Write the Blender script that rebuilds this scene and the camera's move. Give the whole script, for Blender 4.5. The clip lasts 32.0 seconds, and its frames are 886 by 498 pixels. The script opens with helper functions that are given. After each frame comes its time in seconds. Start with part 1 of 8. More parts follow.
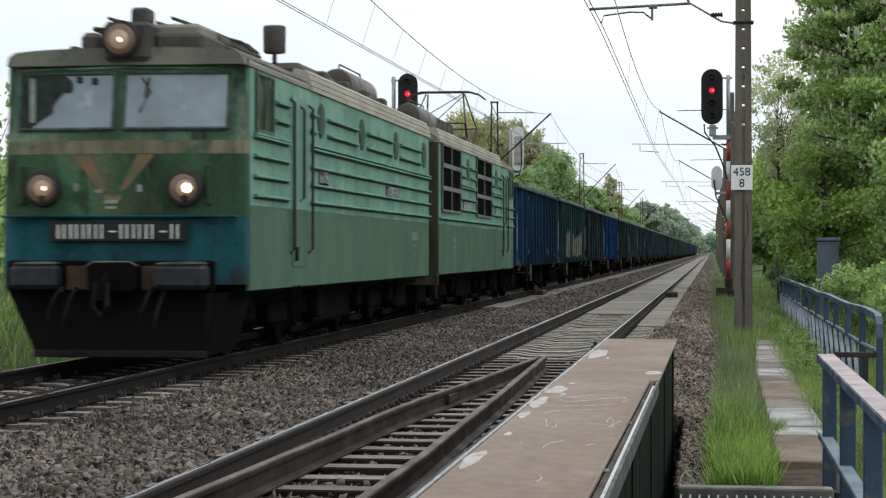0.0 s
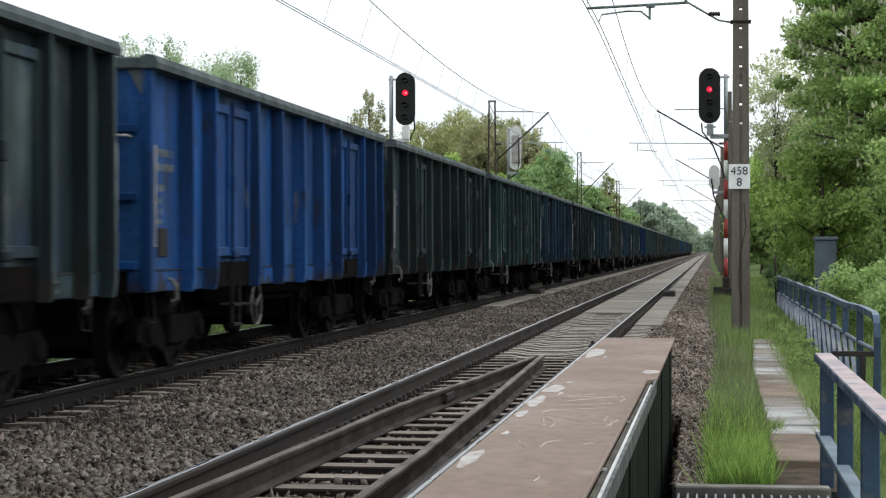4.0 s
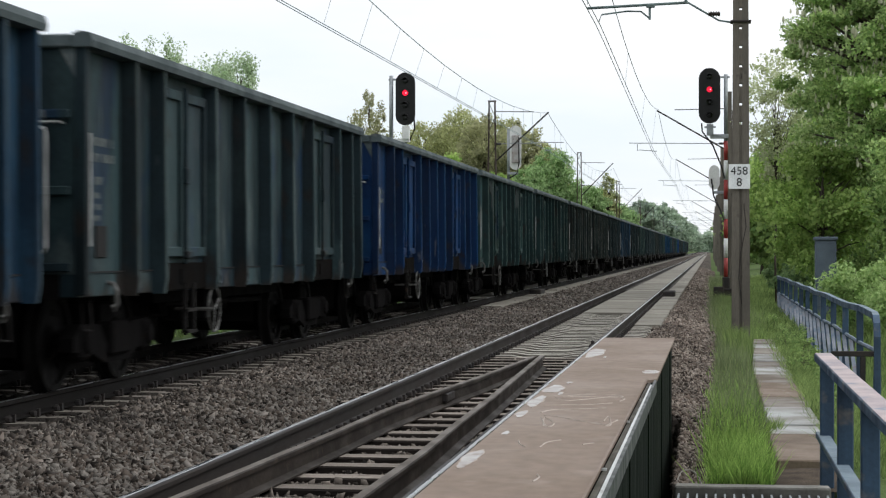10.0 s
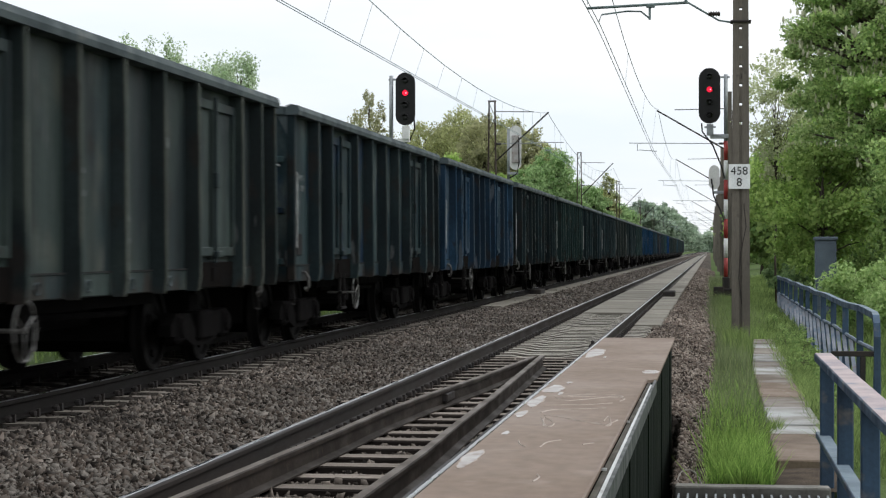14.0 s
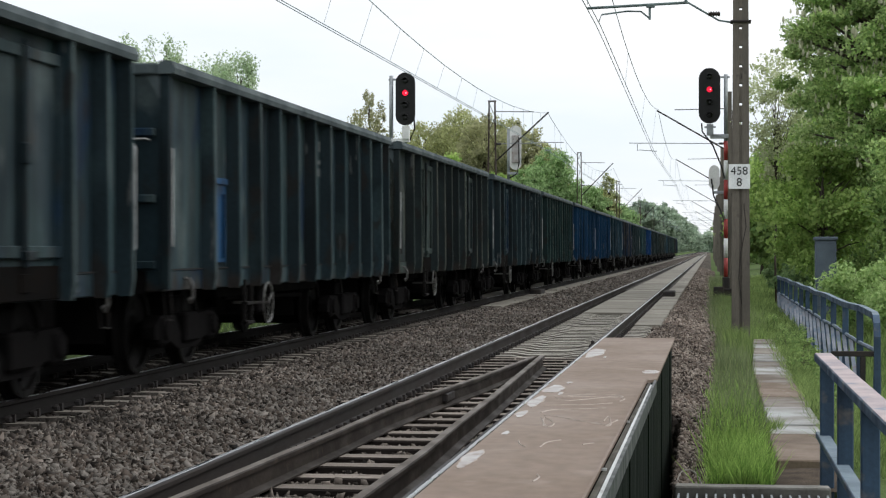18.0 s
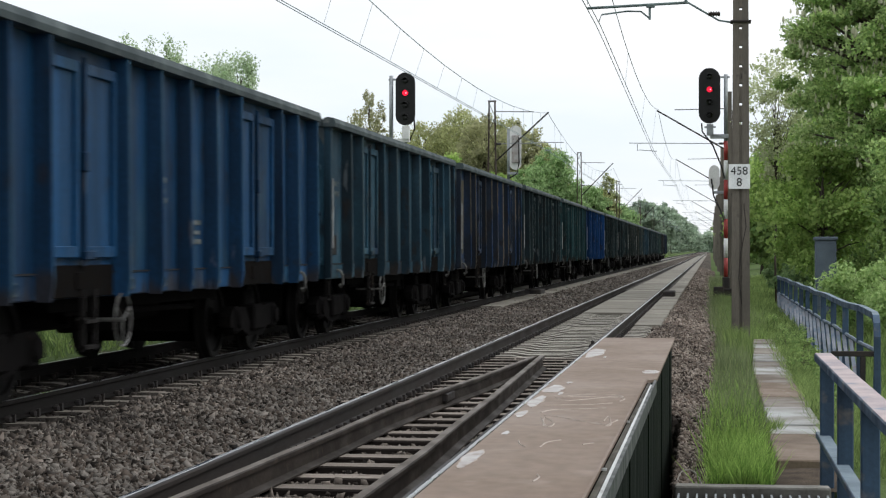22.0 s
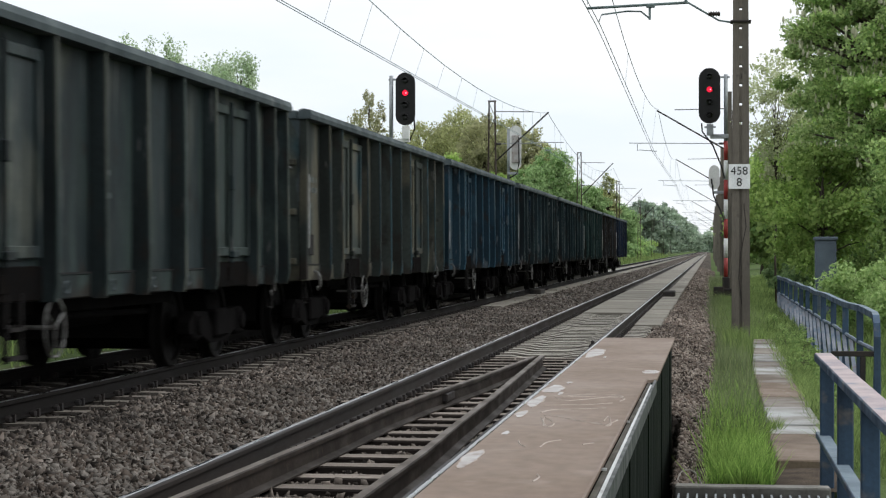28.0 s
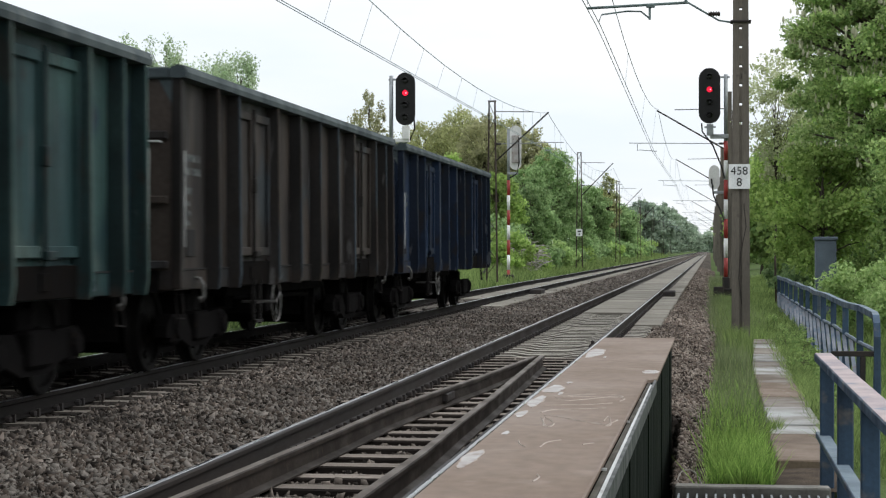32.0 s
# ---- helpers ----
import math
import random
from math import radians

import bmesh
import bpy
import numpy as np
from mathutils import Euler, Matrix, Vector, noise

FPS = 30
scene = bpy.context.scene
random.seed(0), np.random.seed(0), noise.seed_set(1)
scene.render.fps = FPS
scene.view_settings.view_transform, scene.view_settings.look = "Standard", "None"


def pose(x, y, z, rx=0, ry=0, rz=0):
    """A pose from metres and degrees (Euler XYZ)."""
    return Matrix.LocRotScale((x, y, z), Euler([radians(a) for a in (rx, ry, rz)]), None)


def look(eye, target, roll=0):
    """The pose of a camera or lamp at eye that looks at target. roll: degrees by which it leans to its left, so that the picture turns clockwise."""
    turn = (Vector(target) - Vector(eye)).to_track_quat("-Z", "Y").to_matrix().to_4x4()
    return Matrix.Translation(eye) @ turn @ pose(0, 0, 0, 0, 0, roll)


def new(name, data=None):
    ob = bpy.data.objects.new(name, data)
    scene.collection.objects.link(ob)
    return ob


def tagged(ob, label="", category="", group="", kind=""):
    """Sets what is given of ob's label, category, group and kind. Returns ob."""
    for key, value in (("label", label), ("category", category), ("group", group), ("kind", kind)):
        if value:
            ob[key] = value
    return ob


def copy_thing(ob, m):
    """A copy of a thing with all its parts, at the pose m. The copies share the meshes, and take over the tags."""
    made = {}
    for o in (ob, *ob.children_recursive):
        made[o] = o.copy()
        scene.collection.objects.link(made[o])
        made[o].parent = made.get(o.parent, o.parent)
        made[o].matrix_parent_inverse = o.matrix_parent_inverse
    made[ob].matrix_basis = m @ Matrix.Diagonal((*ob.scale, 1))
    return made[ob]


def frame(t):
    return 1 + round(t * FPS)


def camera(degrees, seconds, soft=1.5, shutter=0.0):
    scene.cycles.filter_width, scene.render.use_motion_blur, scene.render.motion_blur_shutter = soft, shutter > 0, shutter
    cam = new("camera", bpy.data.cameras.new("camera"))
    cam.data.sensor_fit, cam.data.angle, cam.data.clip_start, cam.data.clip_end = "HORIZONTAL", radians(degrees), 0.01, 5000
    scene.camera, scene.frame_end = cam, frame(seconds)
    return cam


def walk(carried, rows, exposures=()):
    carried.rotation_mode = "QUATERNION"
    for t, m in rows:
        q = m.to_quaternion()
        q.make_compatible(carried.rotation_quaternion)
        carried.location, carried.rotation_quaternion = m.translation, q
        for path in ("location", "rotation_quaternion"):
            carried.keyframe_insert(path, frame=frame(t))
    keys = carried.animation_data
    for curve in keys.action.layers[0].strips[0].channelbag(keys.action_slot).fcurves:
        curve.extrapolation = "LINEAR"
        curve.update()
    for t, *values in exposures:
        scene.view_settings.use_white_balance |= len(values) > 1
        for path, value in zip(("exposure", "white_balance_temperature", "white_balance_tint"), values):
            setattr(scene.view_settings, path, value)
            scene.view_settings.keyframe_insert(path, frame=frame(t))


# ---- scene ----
cam = camera(25.84, 32.0, soft=1.2, shutter=0.25)
EYE = (0.0, 0.0, 1.326)
walk(cam, [
    (0.0, pose(*EYE, 90.062, 0, 7.947)),
    (0.5, pose(*EYE, 90.060, 0, 7.925)),
    (1.0, pose(*EYE, 90.050, 0, 7.899)),
    (1.6, pose(*EYE, 90.0335, 0, 7.874)),
    (3.0, pose(*EYE, 90.0335, 0, 7.874)),
    (32.0, pose(*EYE, 90.0335, 0, 7.874)),
], exposures=[(0.0, 0.04, 6350, 10), (0.5, 0.13, 6350, 10), (1.2, 0.20, 6350, 10), (2.0, 0.25, 6350, 10), (3.4, 0.23, 6350, 10), (5.6, 0.09, 6350, 10), (7.0, 0.04, 6350, 10), (32.0, 0.04, 6350, 10)])

# ---- overcast daylight ----
world = bpy.data.worlds.new("overcast_sky")
scene.world = world
world.use_nodes = True
wn, wl = world.node_tree.nodes, world.node_tree.links
wn.clear()
sky = wn.new("ShaderNodeTexSky")
sky.sky_type, sky.sun_disc = "NISHITA", False
sky.sun_elevation, sky.sun_rotation = radians(50), radians(74)
dim = wn.new("ShaderNodeMix")
dim.data_type, dim.blend_type = "RGBA", "MULTIPLY"
dim.inputs[0].default_value = 1.0
wl.new(sky.outputs[0], dim.inputs[6])
dim.inputs[7].default_value = (0.10, 0.10, 0.10, 1)
coord = wn.new("ShaderNodeTexCoord")
stretch = wn.new("ShaderNodeMapping")
stretch.inputs["Scale"].default_value = (1.2, 1.2, 5.0)
wl.new(coord.outputs["Generated"], stretch.inputs[0])
cloud = wn.new("ShaderNodeTexNoise")
cloud.inputs["Scale"].default_value, cloud.inputs["Detail"].default_value = 2.6, 5
wl.new(stretch.outputs[0], cloud.inputs["Vector"])
ramp = wn.new("ShaderNodeValToRGB")
ramp.color_ramp.elements[0].position, ramp.color_ramp.elements[0].color = 0.38, (0.86, 0.92, 0.97, 1)
ramp.color_ramp.elements[1].position, ramp.color_ramp.elements[1].color = 0.60, (1.0, 1.0, 1.0, 1)
wl.new(cloud.outputs["Fac"], ramp.inputs[0])
veil = wn.new("ShaderNodeMix")
veil.data_type = "RGBA"
veil.inputs[0].default_value = 0.94
wl.new(dim.outputs[2], veil.inputs[6])
wl.new(ramp.outputs[0], veil.inputs[7])
# an overcast sky is about twice as bright overhead as at the horizon
axis = wn.new("ShaderNodeSeparateXYZ")
wl.new(coord.outputs["Generated"], axis.inputs[0])
lift = wn.new("ShaderNodeMapRange")
lift.inputs[1].default_value, lift.inputs[2].default_value = 0.0, 0.9
lift.inputs[3].default_value, lift.inputs[4].default_value = 1.03, 1.35
wl.new(axis.outputs["Z"], lift.inputs[0])
back = wn.new("ShaderNodeBackground")
wl.new(lift.outputs[0], back.inputs["Strength"])
wl.new(veil.outputs[2], back.inputs[0])
wout = wn.new("ShaderNodeOutputWorld")
wl.new(back.outputs[0], wout.inputs[0])

sun = new("sun", bpy.data.lights.new("sun", "SUN"))
sun.data.energy, sun.data.angle, sun.data.color = 1.5, radians(55), (1.0, 0.98, 0.95)
sun.matrix_world = look((24, 7, 30), (0, 0, 0))

# ---- materials ----
def rgba(c):
    return (c[0], c[1], c[2], 1)


def mat(name, c1, c2=None, c3=None, scale=3.0, fine=40.0, rough=0.7, metal=0.0, bump=0.2, bump_scale=None, stretch=(1, 1, 1),
        vary=0.0, spots=0.62, spot_scale=None, dist=0.01, spec=0.4, trans=0.0, streak=0.0, rust=None, top=None):
    """Two-tone noise paint with grain, patches of a third colour, and fine relief; vary shifts the value from object to object."""
    m = bpy.data.materials.new(name)
    m.use_nodes = True
    n, l = m.node_tree.nodes, m.node_tree.links
    b = n["Principled BSDF"]
    c2 = c2 or tuple(v * 0.8 for v in c1)
    tc = n.new("ShaderNodeTexCoord")
    info = n.new("ShaderNodeObjectInfo")
    add = n.new("ShaderNodeVectorMath")
    add.operation = "MULTIPLY_ADD"
    l.new(info.outputs["Random"], add.inputs[0])
    add.inputs[1].default_value = (17.0, 29.0, 11.0)
    l.new(tc.outputs["Object"], add.inputs[2])
    mp = n.new("ShaderNodeMapping")
    mp.inputs["Scale"].default_value = stretch
    l.new(add.outputs[0], mp.inputs[0])

    def noise_tex(s, detail, v):
        t = n.new("ShaderNodeTexNoise")
        t.inputs["Scale"].default_value, t.inputs["Detail"].default_value = s, detail
        l.new(v, t.inputs["Vector"])
        return t.outputs["Fac"]

    def sharpen(fac, lo, hi):
        r = n.new("ShaderNodeMapRange")
        r.inputs[1].default_value, r.inputs[2].default_value = lo, hi
        l.new(fac, r.inputs[0])
        return r.outputs[0]

    def mix(fac, a, c, kind="MIX"):
        x = n.new("ShaderNodeMix")
        x.data_type, x.blend_type = "RGBA", kind
        if isinstance(fac, float):
            x.inputs[0].default_value = fac
        else:
            l.new(fac, x.inputs[0])
        for sock, v in ((6, a), (7, c)):
            if isinstance(v, tuple):
                x.inputs[sock].default_value = rgba(v)
            else:
                l.new(v, x.inputs[sock])
        return x.outputs[2]

    big = sharpen(noise_tex(scale, 6, mp.outputs[0]), 0.35, 0.65)
    col = mix(big, c1, c2)
    if c3:
        p = sharpen(noise_tex(spot_scale or scale * 2.3, 8, add.outputs[0]), spots, spots + 0.1)
        col = mix(p, col, c3)
    if streak:
        sm = n.new("ShaderNodeMapping")
        sm.inputs["Scale"].default_value = (7.0, 7.0, 0.22)
        l.new(add.outputs[0], sm.inputs[0])
        sr = n.new("ShaderNodeMapRange")
        sr.inputs[1].default_value, sr.inputs[2].default_value = 0.32, 0.68
        sr.inputs[3].default_value, sr.inputs[4].default_value = 1 - streak, 1 + streak
        l.new(noise_tex(1.0, 6, sm.outputs[0]), sr.inputs[0])
        col = mix(1.0, col, sr.outputs[0], "MULTIPLY")
    # Faces that point up take the top colour; the others keep the base.
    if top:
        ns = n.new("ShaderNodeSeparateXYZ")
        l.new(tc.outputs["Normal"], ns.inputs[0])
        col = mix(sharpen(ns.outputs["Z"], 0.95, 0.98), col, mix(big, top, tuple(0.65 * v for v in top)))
    if rust:
        col = mix(sharpen(noise_tex(5.5, 9, add.outputs[0]), 0.63, 0.70), col, rust)
    grain = noise_tex(fine, 4, mp.outputs[0])
    g = n.new("ShaderNodeMapRange")
    g.inputs[3].default_value, g.inputs[4].default_value = 0.7, 1.3
    l.new(grain, g.inputs[0])
    col = mix(1.0, col, g.outputs[0], "MULTIPLY")
    if vary:
        r = n.new("ShaderNodeMapRange")
        r.inputs[3].default_value, r.inputs[4].default_value = 1 - vary, 1 + vary
        l.new(info.outputs["Random"], r.inputs[0])
        col = mix(1.0, col, r.outputs[0], "MULTIPLY")
    l.new(col, b.inputs["Base Color"])
    b.inputs["Metallic"].default_value = metal
    b.inputs["Specular IOR Level"].default_value = spec
    rr = n.new("ShaderNodeMapRange")
    rr.inputs[3].default_value, rr.inputs[4].default_value = max(0.02, rough - 0.12), min(1, rough + 0.12)
    l.new(big, rr.inputs[0])
    l.new(rr.outputs[0], b.inputs["Roughness"])
    if trans:
        b.inputs["Transmission Weight"].default_value = trans
    if bump:
        bp = n.new("ShaderNodeBump")
        bp.inputs["Strength"].default_value, bp.inputs["Distance"].default_value = bump, dist
        l.new(noise_tex(bump_scale or fine, 3, mp.outputs[0]), bp.inputs["Height"])
        l.new(bp.outputs[0], b.inputs["Normal"])
    return m


def island_mat(name, lo, hi, rough=0.9, trans=0.0, scale=0.3, mid=None):
    """For joined loose pieces: each island takes its own shade between two colours."""
    m = bpy.data.materials.new(name)
    m.use_nodes = True
    n, l = m.node_tree.nodes, m.node_tree.links
    b = n["Principled BSDF"]
    geo = n.new("ShaderNodeNewGeometry")
    r = n.new("ShaderNodeValToRGB")
    r.color_ramp.elements[0].color, r.color_ramp.elements[1].color = rgba(lo), rgba(hi)
    if mid:
        for at, c in ((0.5, mid), (0.62, tuple(0.5 * (p + q) for p, q in zip(lo, hi)))):
            r.color_ramp.elements.new(at).color = rgba(c)
    l.new(geo.outputs["Random Per Island"], r.inputs[0])
    tc = n.new("ShaderNodeTexCoord")
    t = n.new("ShaderNodeTexNoise")
    t.inputs["Scale"].default_value, t.inputs["Detail"].default_value = scale, 4
    l.new(tc.outputs["Object"], t.inputs["Vector"])
    g = n.new("ShaderNodeMapRange")
    g.inputs[1].default_value, g.inputs[2].default_value = 0.3, 0.7
    g.inputs[3].default_value, g.inputs[4].default_value = 0.65, 1.35
    l.new(t.outputs["Fac"], g.inputs[0])
    x = n.new("ShaderNodeMix")
    x.data_type, x.blend_type = "RGBA", "MULTIPLY"
    x.inputs[0].default_value = 1.0
    l.new(r.outputs[0], x.inputs[6])
    l.new(g.outputs[0], x.inputs[7])
    l.new(x.outputs[2], b.inputs["Base Color"])
    b.inputs["Roughness"].default_value = rough
    b.inputs["Specular IOR Level"].default_value = 0.1
    if trans:
        out = n["Material Output"]
        tr = n.new("ShaderNodeBsdfTranslucent")
        l.new(x.outputs[2], tr.inputs[0])
        ms = n.new("ShaderNodeMixShader")
        ms.inputs[0].default_value = trans
        l.new(b.outputs[0], ms.inputs[1])
        l.new(tr.outputs[0], ms.inputs[2])
        l.new(ms.outputs[0], out.inputs[0])
    return m


def glow(name, c, strength, base=(0.3, 0.3, 0.3)):
    m = bpy.data.materials.new(name)
    m.use_nodes = True
    b = m.node_tree.nodes["Principled BSDF"]
    b.inputs["Base Color"].default_value = rgba(base)
    b.inputs["Emission Color"].default_value = rgba(c)
    b.inputs["Emission Strength"].default_value = strength
    b.inputs["Roughness"].default_value = 0.15
    return m


def ballast_mat(name, lo, hi):
    """Broken stone seen as a sheet: cells of their own shade, with deep relief."""
    m = bpy.data.materials.new(name)
    m.use_nodes = True
    n, l = m.node_tree.nodes, m.node_tree.links
    b = n["Principled BSDF"]
    tc = n.new("ShaderNodeTexCoord")
    v = n.new("ShaderNodeTexVoronoi")
    v.inputs["Scale"].default_value = 17
    l.new(tc.outputs["Object"], v.inputs["Vector"])
    sep = n.new("ShaderNodeSeparateColor")
    l.new(v.outputs["Color"], sep.inputs[0])
    r = n.new("ShaderNodeValToRGB")
    r.color_ramp.elements[0].color, r.color_ramp.elements[1].color = rgba(lo), rgba(hi)
    l.new(sep.outputs[0], r.inputs[0])
    t = n.new("ShaderNodeTexNoise")
    t.inputs["Scale"].default_value, t.inputs["Detail"].default_value = 0.7, 6
    l.new(tc.outputs["Object"], t.inputs["Vector"])
    g = n.new("ShaderNodeMapRange")
    g.inputs[1].default_value, g.inputs[2].default_value = 0.3, 0.7
    g.inputs[3].default_value, g.inputs[4].default_value = 0.7, 1.25
    l.new(t.outputs["Fac"], g.inputs[0])
    x = n.new("ShaderNodeMix")
    x.data_type, x.blend_type = "RGBA", "MULTIPLY"
    x.inputs[0].default_value = 1.0
    l.new(r.outputs[0], x.inputs[6])
    l.new(g.outputs[0], x.inputs[7])
    l.new(x.outputs[2], b.inputs["Base Color"])
    b.inputs["Roughness"].default_value = 0.95
    b.inputs["Specular IOR Level"].default_value = 0.05
    bp = n.new("ShaderNodeBump")
    bp.inputs["Strength"].default_value, bp.inputs["Distance"].default_value = 1.0, 0.05
    bp.invert = True
    l.new(v.outputs["Distance"], bp.inputs["Height"])
    l.new(bp.outputs[0], b.inputs["Normal"])
    return m


M = {}
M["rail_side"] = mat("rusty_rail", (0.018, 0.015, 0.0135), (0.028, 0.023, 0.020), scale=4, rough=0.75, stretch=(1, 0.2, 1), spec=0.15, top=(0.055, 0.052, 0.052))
# Far rails: oily, and darkened to hold the train's shade.
M["dark_rail"] = mat("oily_rail_train_shade", (0.007, 0.006, 0.0056), (0.011, 0.0095, 0.0085), scale=4, rough=0.8, stretch=(1, 0.2, 1), spec=0.1)
M["rail_top"] = mat("polished_rail_head", (0.42, 0.43, 0.44), (0.30, 0.30, 0.31), scale=8, rough=0.32, metal=1.0, bump=0.05, stretch=(4, 0.2, 1))
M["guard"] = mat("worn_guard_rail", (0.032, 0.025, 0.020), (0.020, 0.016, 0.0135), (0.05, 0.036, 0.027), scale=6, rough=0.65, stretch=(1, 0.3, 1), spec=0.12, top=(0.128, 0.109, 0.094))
# Sleeper sides: creosote with painted-in shade of the gaps; tops are weathered.
M["wood_sleeper"] = mat("weathered_creosoted_shaded_timber", (0.016, 0.013, 0.011), (0.026, 0.021, 0.018), scale=5, fine=60, rough=0.9, stretch=(0.25, 3, 3), vary=0.25, bump=0.5, spec=0.08, top=(0.235, 0.203, 0.174))
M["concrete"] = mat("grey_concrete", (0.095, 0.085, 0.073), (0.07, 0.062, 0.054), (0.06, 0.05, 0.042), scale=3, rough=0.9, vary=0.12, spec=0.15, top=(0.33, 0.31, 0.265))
M["panel"] = mat("pale_concrete_panel", (0.215, 0.20, 0.17), (0.165, 0.152, 0.128), (0.11, 0.095, 0.08), scale=0.6, rough=0.9, vary=0.14, spec=0.15)
# Kerb: dark sides, paler colour on the face that points up.
M["kerb"] = mat("dark_concrete_pale_top", (0.15, 0.145, 0.13), (0.09, 0.085, 0.075), (0.06, 0.055, 0.045), scale=4, rough=0.9, spec=0.15, top=(0.26, 0.25, 0.225))
M["slab"] = mat("stained_concrete_slab", (0.21, 0.19, 0.165), (0.125, 0.10, 0.08), (0.10, 0.07, 0.048), scale=1.6, rough=0.8, vary=0.28, spec=0.2)
M["slab_brown"] = mat("rust_stained_slab", (0.165, 0.125, 0.095), (0.115, 0.085, 0.062), (0.27, 0.25, 0.22), scale=1.8, rough=0.8, vary=0.15, spec=0.2)
M["slab_pale"] = mat("damp_pale_slab", (0.27, 0.275, 0.27), (0.16, 0.145, 0.125), (0.15, 0.11, 0.08), scale=1.8, rough=0.55, vary=0.15, spec=0.4)
M["ballast"] = ballast_mat("ballast_bed", (0.016, 0.013, 0.011), (0.145, 0.122, 0.104))
# Far track: oil stain made blacker, with the train's shade in the colour.
M["oily_shaded_ballast"] = ballast_mat("oily_ballast_train_shade", (0.010, 0.009, 0.008), (0.045, 0.038, 0.033))
M["oily_shaded_stone"] = island_mat("oily_stone_train_shade", (0.008, 0.007, 0.006), (0.055, 0.046, 0.040), scale=0.5)
M["oily_shaded_concrete"] = mat("oily_concrete_train_shade", (0.05, 0.044, 0.038), (0.03, 0.027, 0.023), scale=3, rough=0.85, vary=0.2, spec=0.1, top=(0.19, 0.17, 0.146))
M["stone"] = island_mat("crushed_stone", (0.010, 0.0086, 0.0072), (0.185, 0.166, 0.146), scale=0.5, mid=(0.088, 0.070, 0.057))
M["shoulder_stone"] = island_mat("brown_shoulder_stone", (0.018, 0.015, 0.0125), (0.26, 0.22, 0.185), scale=0.5, mid=(0.130, 0.100, 0.081))
M["track_stone"] = island_mat("dirty_track_stone", (0.012, 0.010, 0.0088), (0.20, 0.17, 0.145), scale=0.5)
M["soil"] = mat("grassy_soil", (0.055, 0.088, 0.028), (0.08, 0.11, 0.04), (0.09, 0.08, 0.05), scale=0.4, fine=9, rough=1.0, bump=0.8, dist=0.08, spec=0.05)
M["bare_soil"] = mat("bare_brown_soil", (0.085, 0.066, 0.05), (0.05, 0.04, 0.032), scale=6, fine=40, rough=1.0, bump=0.8, dist=0.03, spec=0.05)
M["grass"] = island_mat("grass_blades", (0.10, 0.155, 0.052), (0.30, 0.39, 0.135), trans=0.4, scale=0.8)
M["fresh_grass"] = island_mat("fresh_grass_blades", (0.095, 0.185, 0.04), (0.40, 0.57, 0.15), trans=0.45, scale=1.5)
M["dry_grass"] = island_mat("dry_grass_blades", (0.10, 0.135, 0.06), (0.24, 0.28, 0.14), trans=0.3)
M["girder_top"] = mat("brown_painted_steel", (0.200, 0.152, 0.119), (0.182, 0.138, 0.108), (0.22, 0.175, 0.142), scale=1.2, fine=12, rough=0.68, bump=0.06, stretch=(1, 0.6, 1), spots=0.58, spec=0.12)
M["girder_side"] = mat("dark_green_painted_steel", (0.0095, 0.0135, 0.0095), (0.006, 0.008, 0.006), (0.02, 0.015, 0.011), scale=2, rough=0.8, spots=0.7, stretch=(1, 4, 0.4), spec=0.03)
M["chipped"] = mat("bare_grey_patch", (0.40, 0.39, 0.38), (0.30, 0.27, 0.25), (0.22, 0.18, 0.155), scale=5, rough=0.6, spots=0.57)
M["scratch"] = mat("scratched_primer", (0.345, 0.285, 0.24), scale=12, rough=0.6)
M["gutter"] = mat("olive_brown_gutter_paint", (0.075, 0.068, 0.052), (0.05, 0.046, 0.037), (0.13, 0.12, 0.10), scale=6, rough=0.7, stretch=(1, 0.4, 1), spec=0.1)
M["edge_grey"] = mat("worn_dark_grey_edge", (0.07, 0.075, 0.07), (0.045, 0.05, 0.046), scale=6, rough=0.6, spec=0.2)
M["edge_steel"] = mat("pale_steel_edge", (0.50, 0.51, 0.50), (0.36, 0.365, 0.35), (0.2, 0.19, 0.175), scale=3, rough=0.45, stretch=(1, 0.25, 1), metal=0.0)
# Upward faces of this paint take a paler blue than the sides.
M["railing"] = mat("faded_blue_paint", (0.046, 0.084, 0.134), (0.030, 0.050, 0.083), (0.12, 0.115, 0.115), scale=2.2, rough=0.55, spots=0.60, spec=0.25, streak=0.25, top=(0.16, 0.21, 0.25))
M["railing_top"] = mat("worn_pinkish_paint", (0.40, 0.31, 0.30), (0.30, 0.25, 0.26), (0.13, 0.16, 0.22), scale=2.2, rough=0.5, spots=0.6)
M["dark_iron"] = mat("dark_iron", (0.03, 0.028, 0.028), (0.045, 0.038, 0.034), scale=8, rough=0.7, spec=0.1)
M["mast"] = mat("weathered_mast_concrete", (0.168, 0.148, 0.122), (0.108, 0.097, 0.082), (0.062, 0.057, 0.050), scale=1.2, rough=0.9, stretch=(2, 2, 0.35), fine=25, spec=0.1)
M["lattice"] = mat("rusty_lattice_steel", (0.075, 0.055, 0.045), (0.05, 0.04, 0.035), scale=5, rough=0.8, spec=0.1)
M["arm_steel"] = mat("grey_green_arm_steel", (0.15, 0.20, 0.195), (0.09, 0.115, 0.11), scale=5, rough=0.6, spec=0.2)
M["steel_grey"] = mat("galvanised_steel", (0.33, 0.35, 0.36), (0.26, 0.28, 0.29), scale=6, rough=0.5, metal=0.4)
M["white_paint"] = mat("white_paint", (0.75, 0.75, 0.73), (0.62, 0.62, 0.60), scale=4, rough=0.5)
